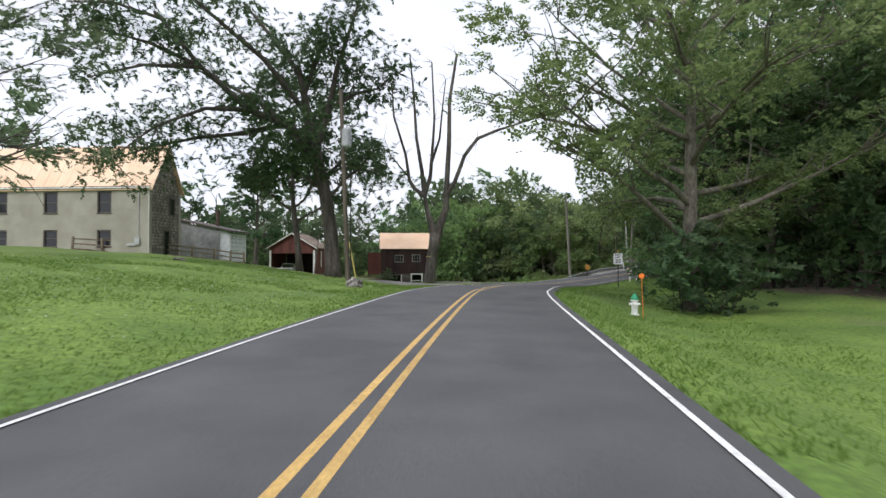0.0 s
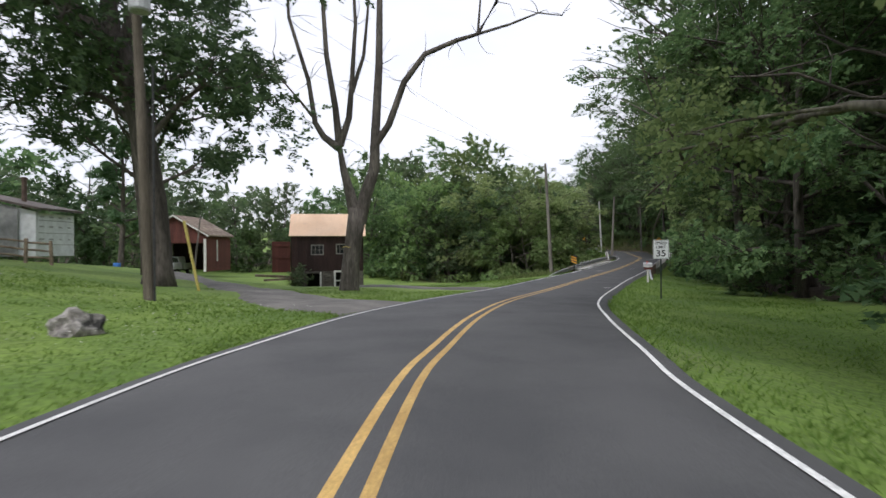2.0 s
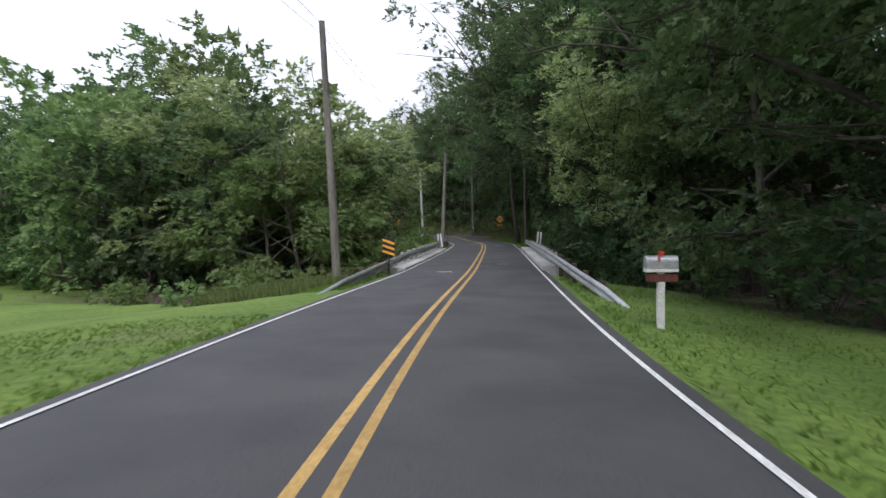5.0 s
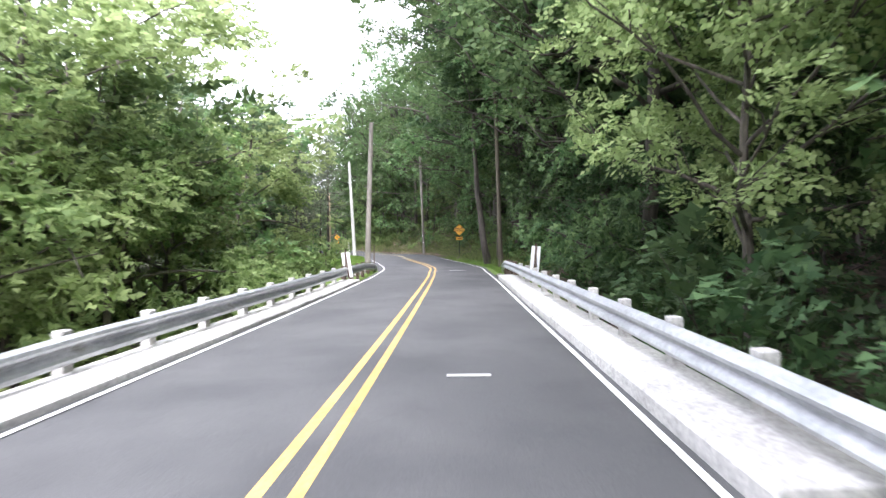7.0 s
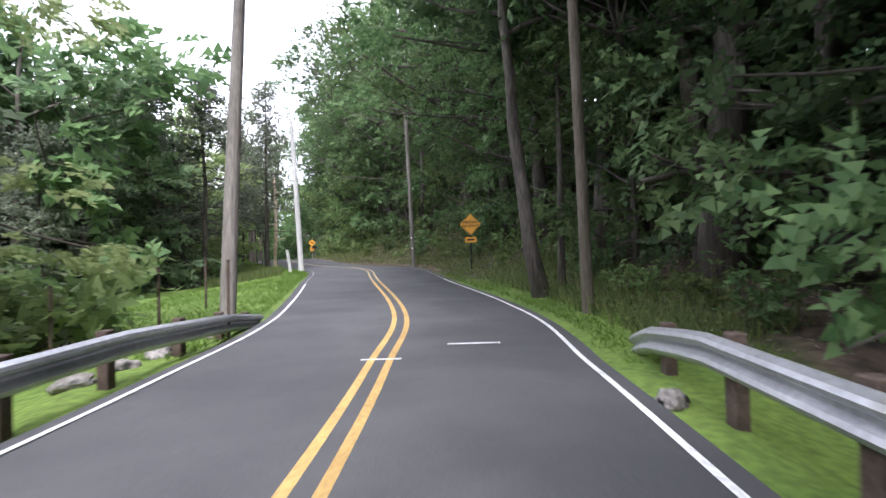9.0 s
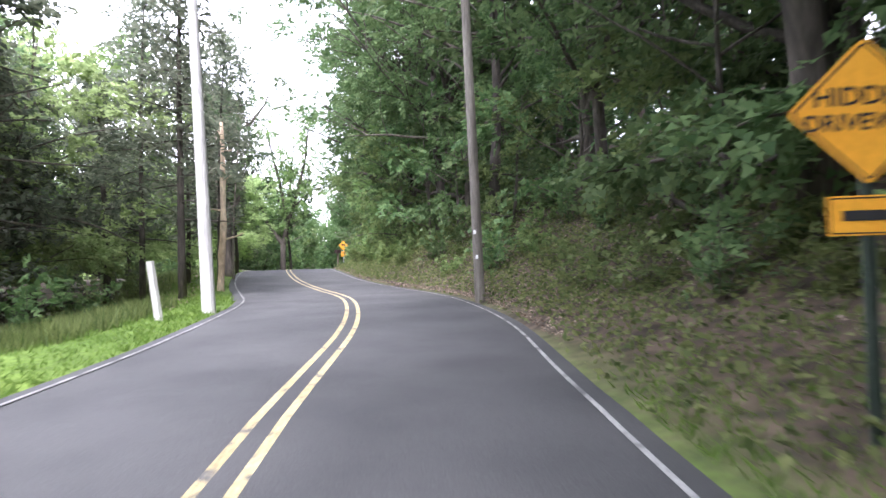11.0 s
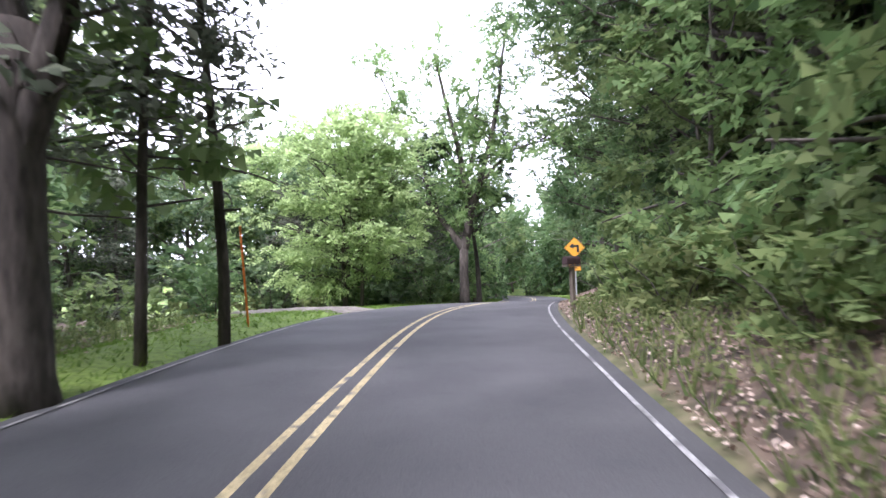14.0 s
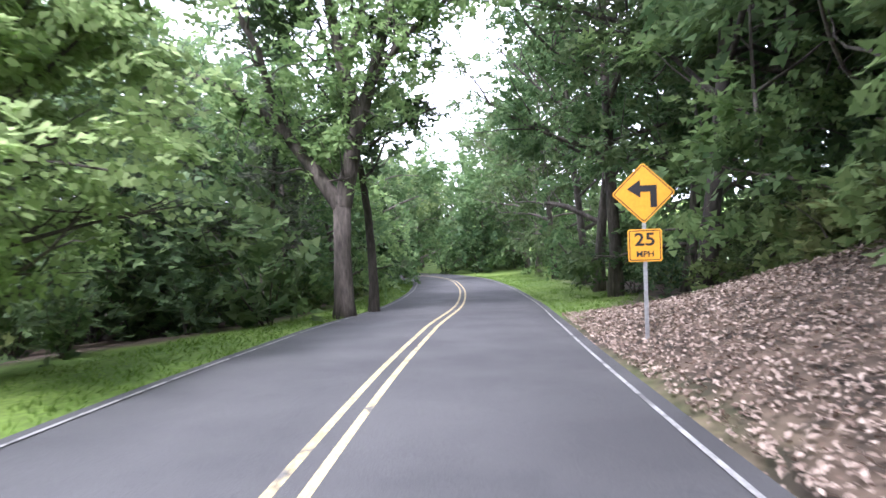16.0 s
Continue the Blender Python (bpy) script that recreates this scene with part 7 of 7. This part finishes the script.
    part("door_bar", Shape().box((-6.16, y0 + 0.05, -2.0), (0.95, 0.05, 0.07)), M_WHITE_WOOD, fr)
    part("door_frame", Shape().box((-7.64, y0 - 0.03, -2.05), (0.1, 0.12, 1.4)), M_WHITE_WOOD, root)
    # added dark sheet behind the openings, painted as the shade inside
    part("inner_wall", Shape().box(((x0 + x1) / 2, y0 + 1.6, (z0 + zs) / 2), (x1 - x0 - 0.8, 0.1, zs - z0)), M_DARK, root)
    side = board_wall(root, "side_door", (-10.85, 56.3), (-9.65, 56.35), -1.35, 0.85, M_RED_WOOD, 0.2)
    for _z in (-0.25, 0.6):
        part("door_brace", Shape().box((-10.25, 56.24, _z), (1.2, 0.05, 0.14)), M_RED_WOOD, side)
    part("timber_pile", Shape().box((-10.6, 55.9, -1.6), (2.6, 0.5, 0.16), Matrix.Rotation(0.06, 3, "Y")).box((-10.2, 55.5, -1.8), (2.2, 0.4, 0.14), Matrix.Rotation(-0.05, 3, "Y")), M_FENCE, root, "grey boards stacked as a ramp")


barn()
_b = make_shrub("round_bush", 41, 1.5, 0.85, 1500, 0.13, M_LEAF_GREY, "round green bush in front of the barn")
_b.matrix_basis = pose(-8.8, 55.8, ground_z(-8.8, 55.8))


# ---- small roadside things ----
def mailbox(x, y, rz, label, box_mat, tall, paper):
    g = ground_z(x, y)
    root = thing("mailbox", label, "mailbox", (x, y, g), rz, group="roadside mailboxes")
    part("post", Shape().box((0, 0, tall / 2 - 0.1), (0.11, 0.11, tall + 0.1)), M_WHITE_WOOD if paper else M_POLE_DARK, root, bevel=0.01)
    part("arm", Shape().box((0, 0, tall - 0.02), (0.5, 0.18, 0.05)), M_WHITE_WOOD if paper else M_POLE_DARK, root)
    arch = [(-0.085, 0)] + [(0.085 * math.cos(a), 0.12 + 0.085 * math.sin(a)) for a in np.linspace(math.pi, 0, 8)] + [(0.085, 0)]
    b = Shape().prism(arch, 0.5, T((-0.25, 0, tall + 0.01)) @ Matrix.Rotation(radians(-90), 4, "Z"))
    body = part("box", b, box_mat, root, bevel=0.006)
    if paper:
        part("flag", Shape().box((-0.05, -0.1, tall + 0.2), (0.03, 0.01, 0.16)).box((-0.02, -0.1, tall + 0.26), (0.09, 0.01, 0.05)), M_RED_PAINT, body, "red flag")
    if paper:
        part("paper_tube", Shape().box((0.02, 0.02, tall - 0.14), (0.46, 0.16, 0.13)), M_RED_WOOD, root, "faded red newspaper box", bevel=0.01)


mailbox(13.4, 49.9, heading(50), "silver mailbox on a white wooden post", M_GALV, 0.95, True)
mailbox(30.75, 135.1, 42, "dark weathered mailbox on a brown post", M_DARK_WOOD, 1.08, False)


def hydrant():
    x, y = 7.1, 21.0
    root = thing("fire_hydrant", "white fire hydrant with a green bonnet in the grass", "hydrant", (x, y, ground_z(x, y)))
    part("barrel", Shape().tube([(0, 0, -0.1), (0, 0, 0.05), (0, 0, 0.06), (0, 0, 0.5), (0, 0, 0.52), (0, 0, 0.56)], [0.16, 0.16, 0.11, 0.11, 0.145, 0.145], 14), M_WHITE_PAINT, root)
    part("bonnet", Shape().tube([(0, 0, 0.56), (0, 0, 0.64), (0, 0, 0.71), (0, 0, 0.75), (0, 0, 0.76), (0, 0, 0.81)], [0.13, 0.12, 0.08, 0.05, 0.03, 0.03], 14), M_GREEN_PAINT, root, "green domed bonnet")
    for a, r in ((0, 0.05), (math.pi, 0.05), (-math.pi / 2, 0.075)):
        c, s = math.cos(a), math.sin(a)
        part("outlet_cap", Shape().tube([(c * 0.08, s * 0.08, 0.4), (c * 0.2, s * 0.2, 0.4)], [r, r * 0.9], 10), M_WHITE_PAINT, root)
    m = thing("hydrant_marker", "round orange reflector on a thin stake beside the hydrant", "marker", (7.22, 20.45, ground_z(7.22, 20.45)))
    g = ground_z(7.22, 20.45)
    part("stake", Shape().tube([(0.05, 0, -0.2), (0, 0, -0.28 - g)], [0.01, 0.01], 6), M_ORANGE, m)
    part("disc", Shape().tube([(0, 0.006, -0.2 - g), (0, -0.006, -0.2 - g)], [0.095, 0.095], 20), M_ORANGE, m, "orange disc")
    st = thing("driveway_stake", "tall thin orange driveway stake", "marker", (23.95, 131.9, ground_z(23.95, 131.9)))
    part("stake", Shape().tube([(0, 0, -0.2), (-0.16, 0, 2.0)], [0.025, 0.02], 7), M_ORANGE, st)


hydrant()


def boulder(name, x, y, size, seed, label):
    bm = bmesh.new()
    bmesh.ops.create_icosphere(bm, subdivisions=3, radius=1.0)
    for v in bm.verts:
        n = noise.noise(v.co * 1.3 + Vector((seed, 0, 0))) * 0.45 + noise.noise(v.co * 3.5 + Vector((seed, 0, 0))) * 0.16
        v.co *= 1 + n
        v.co = Vector((v.co.x * size[0], v.co.y * size[1], v.co.z * size[2]))
    me = bpy.data.meshes.new(name)
    bm.to_mesh(me)
    bm.free()
    me.materials.append(M_ROCK)
    ob = new(name, me)
    ob.matrix_basis = pose(x, y, ground_z(x, y) + size[2] * 0.3, 0, 0, seed * 40)
    return tagged(ob, label, "rock")


boulder("boulder", -4.4, 25.4, (0.4, 0.28, 0.32), 1.0, "pale grey boulder half sunk in the grass")
boulder("boulder", -13.5, 26.5, (0.5, 0.3, 0.1), 3.0, "flat brown stone in the lawn")
for k, (x, y, sz) in enumerate(((20.4, 84.2, 0.18), (21.2, 85.6, 0.2), (20.0, 82.6, 0.16), (21.8, 87.0, 0.17), (20.8, 85.0, 0.13), (25.9, 80.6, 0.15))):
    boulder("stone", x, y, (sz * 1.4, sz, sz * 0.7), 5.0 + k, "rubble stone under the guard rail")


def fence_post(x, y, tall, material, label, lean=0.0, r=0.05):
    g = ground_z(x, y)
    s = Shape().tube([(0, 0, -0.3), (lean, 0, tall)], [r, r * 0.9], 7)
    root = thing("fence_post", label, "post", (x, y, g), group="pasture posts")
    part("shaft", s, material, root)


for x, y in ((19.6, 86.5), (20.9, 88.2), (22.1, 86.9), (17.5, 87.5), (15.2, 90.0), (21.6, 92.5)):
    fence_post(x, y, 1.3, M_RUST, "rusty steel pasture fence post", 0.02, 0.03)
fence_post(25.3, 106.5, 1.15, M_POLE_PALE, "bleached leaning stump of a fence post", -0.18, 0.085)
fence_post(17.6, 90.2, 0.55, M_POLE_DARK, "short dark tree stump in the pasture", 0.0, 0.17)


# ---- grass, weeds, clover and fallen leaves ----
def blades(name, spots, tall, spread, material, label, category, per=3, width=0.014):
    """Tufts of bent blades, each blade one triangle, at an array of plan points."""
    rng = np.random.default_rng(len(spots))
    p = np.repeat(np.asarray(spots), per, axis=0)
    n = len(p)
    p = p + rng.normal(size=(n, 2)) * 0.05
    z = height(p[:, 0], p[:, 1])
    a = rng.uniform(0, 2 * math.pi, n)
    h = tall * rng.uniform(0.5, 1.25, n)
    lean = rng.normal(size=(n, 2)) * spread * h[:, None]
    w = np.stack([np.cos(a), np.sin(a)], 1) * width * rng.uniform(0.7, 1.4, n)[:, None]
    v = np.empty((n, 3, 3))
    v[:, 0, :2], v[:, 0, 2] = p - w, z - 0.02
    v[:, 1, :2], v[:, 1, 2] = p + w, z - 0.02
    v[:, 2, :2], v[:, 2, 2] = p + lean, z + h
    me = bpy.data.meshes.new(name)
    me.vertices.add(n * 3)
    me.vertices.foreach_set("co", v.astype(np.float32).ravel())
    me.loops.add(n * 3)
    me.loops.foreach_set("vertex_index", np.arange(n * 3, dtype=np.int32))
    me.polygons.add(n)
    me.polygons.foreach_set("loop_start", np.arange(0, n * 3, 3, dtype=np.int32))
    me.polygons.foreach_set("loop_total", np.full(n, 3, dtype=np.int32))
    me.materials.append(material)
    me.update(calc_edges=True)
    return tagged(new(name, me), label, category, kind="stuff")


def strip_spots(n, y0, y1, d0, d1, seed, power=1.0):
    rng = np.random.default_rng(seed)
    ys = rng.uniform(y0, y1, n)
    d = d0 + (d1 - d0) * rng.uniform(0, 1, n) ** power
    up = slice(0, int(np.argmax(LINE[:, 1])))
    lx, tx, ty = (np.interp(ys, LINE[up, 1], a[up]) for a in (LINE[:, 0], TAN[:, 0], TAN[:, 1]))
    return np.stack([lx + ty * d, ys - tx * d], 1)


DRIVE_LINE = np.vstack([smooth_line([(0.4, 31.0), (-2.2, 33.0), (-5.2, 37.6), (-9.5, 43.5), (-14.5, 51), (-20, 58.5), (-22.2, 64.5)]), smooth_line([(5.4, 42.6), (2.5, 43.6), (-2, 46.0), (-6.5, 51.5), (-9, 54.5)])])


def off_drive(p):
    d = np.min(np.hypot(p[:, 0, None] - DRIVE_LINE[None, :, 0], p[:, 1, None] - DRIVE_LINE[None, :, 1]), axis=1)
    return p[d > 1.6]


blades("lawn_grass", off_drive(np.vstack([strip_spots(30000, 2, 32, -2.95, -17, 1, 1.3), strip_spots(11000, 30, 52, -2.95, -12, 2, 1.5)])), 0.05, 1.3, M_GRASS, "green lawn grass sloping up from the road", "grass", 2, 0.014)
blades("verge_grass", np.vstack([strip_spots(16000, 4, 60, 2.95, 10, 3, 1.2), strip_spots(3000, 56, 64, -3.0, -5, 4), strip_spots(9000, 84, 108, -2.95, -8, 5, 1.3), strip_spots(4000, 83, 100, 2.95, 5, 6), strip_spots(6000, 108, 150, -2.9, -5.5, 7), strip_spots(5000, 150, 185, -2.9, -5, 8), strip_spots(5000, 150, 185, 2.9, 6.5, 9)]), 0.08, 1.2, M_GRASS, "rough green grass along the road verges", "grass", 2, 0.013)
blades("tall_weeds", np.vstack([strip_spots(1500, 56, 63, -4.4, -7.5, 10), strip_spots(900, 103, 110, -4.2, -7.5, 11), strip_spots(700, 108, 134, -5.5, -8, 12), strip_spots(450, 119, 134, 3.0, 5.8, 14), strip_spots(900, 84, 96, 3.6, 6, 13)]), 0.4, 0.35, M_WEED, "tall yellow-green weeds at the road edge", "weeds", 4, 0.016)


def spread_leaves(name, spots, size, material, label, category, lift=0.015, up=0.25):
    rng = np.random.default_rng(len(spots) + 3)
    p = np.asarray(spots)
    z = height(p[:, 0], p[:, 1]) + lift + rng.uniform(0, 0.04, len(p))
    nrm = np.array([0, 0, 1.0]) + rng.normal(size=(len(p), 3)) * up
    return tagged(new(name, leaf_mesh(name, np.stack([p[:, 0], p[:, 1], z], 1), nrm, size, rng, material)), label, category, kind="stuff")


spread_leaves("clover", off_drive(strip_spots(1500, 2, 30, -4, -16, 21)), 0.035, M_CLOVER, "small white clover heads in the lawn", "flowers", 0.11, 0.6)
spread_leaves("fallen_leaves", np.vstack([strip_spots(22000, 102, 140, 2.75, 9, 22, 1.3), strip_spots(30000, 137, 152, 2.9, 9, 23), strip_spots(3000, 108, 134, -4, -9, 29), strip_spots(2500, 83, 100, 4, 9, 24)]), 0.062, M_LITTER, "dry brown leaves lying on the bank", "fallen leaves", 0.03, 0.5)
spread_leaves("bank_ivy", np.vstack([strip_spots(18000, 100, 137, 3.2, 8.5, 25, 1.0), strip_spots(8000, 97, 124, 2.9, 6.5, 31), strip_spots(3500, 84, 100, 3.6, 8, 26), strip_spots(2500, 108, 136, -5, -9, 27)]), 0.1, M_WEED, "low green creepers and seedlings on the bank", "ground cover", 0.16, 0.6)
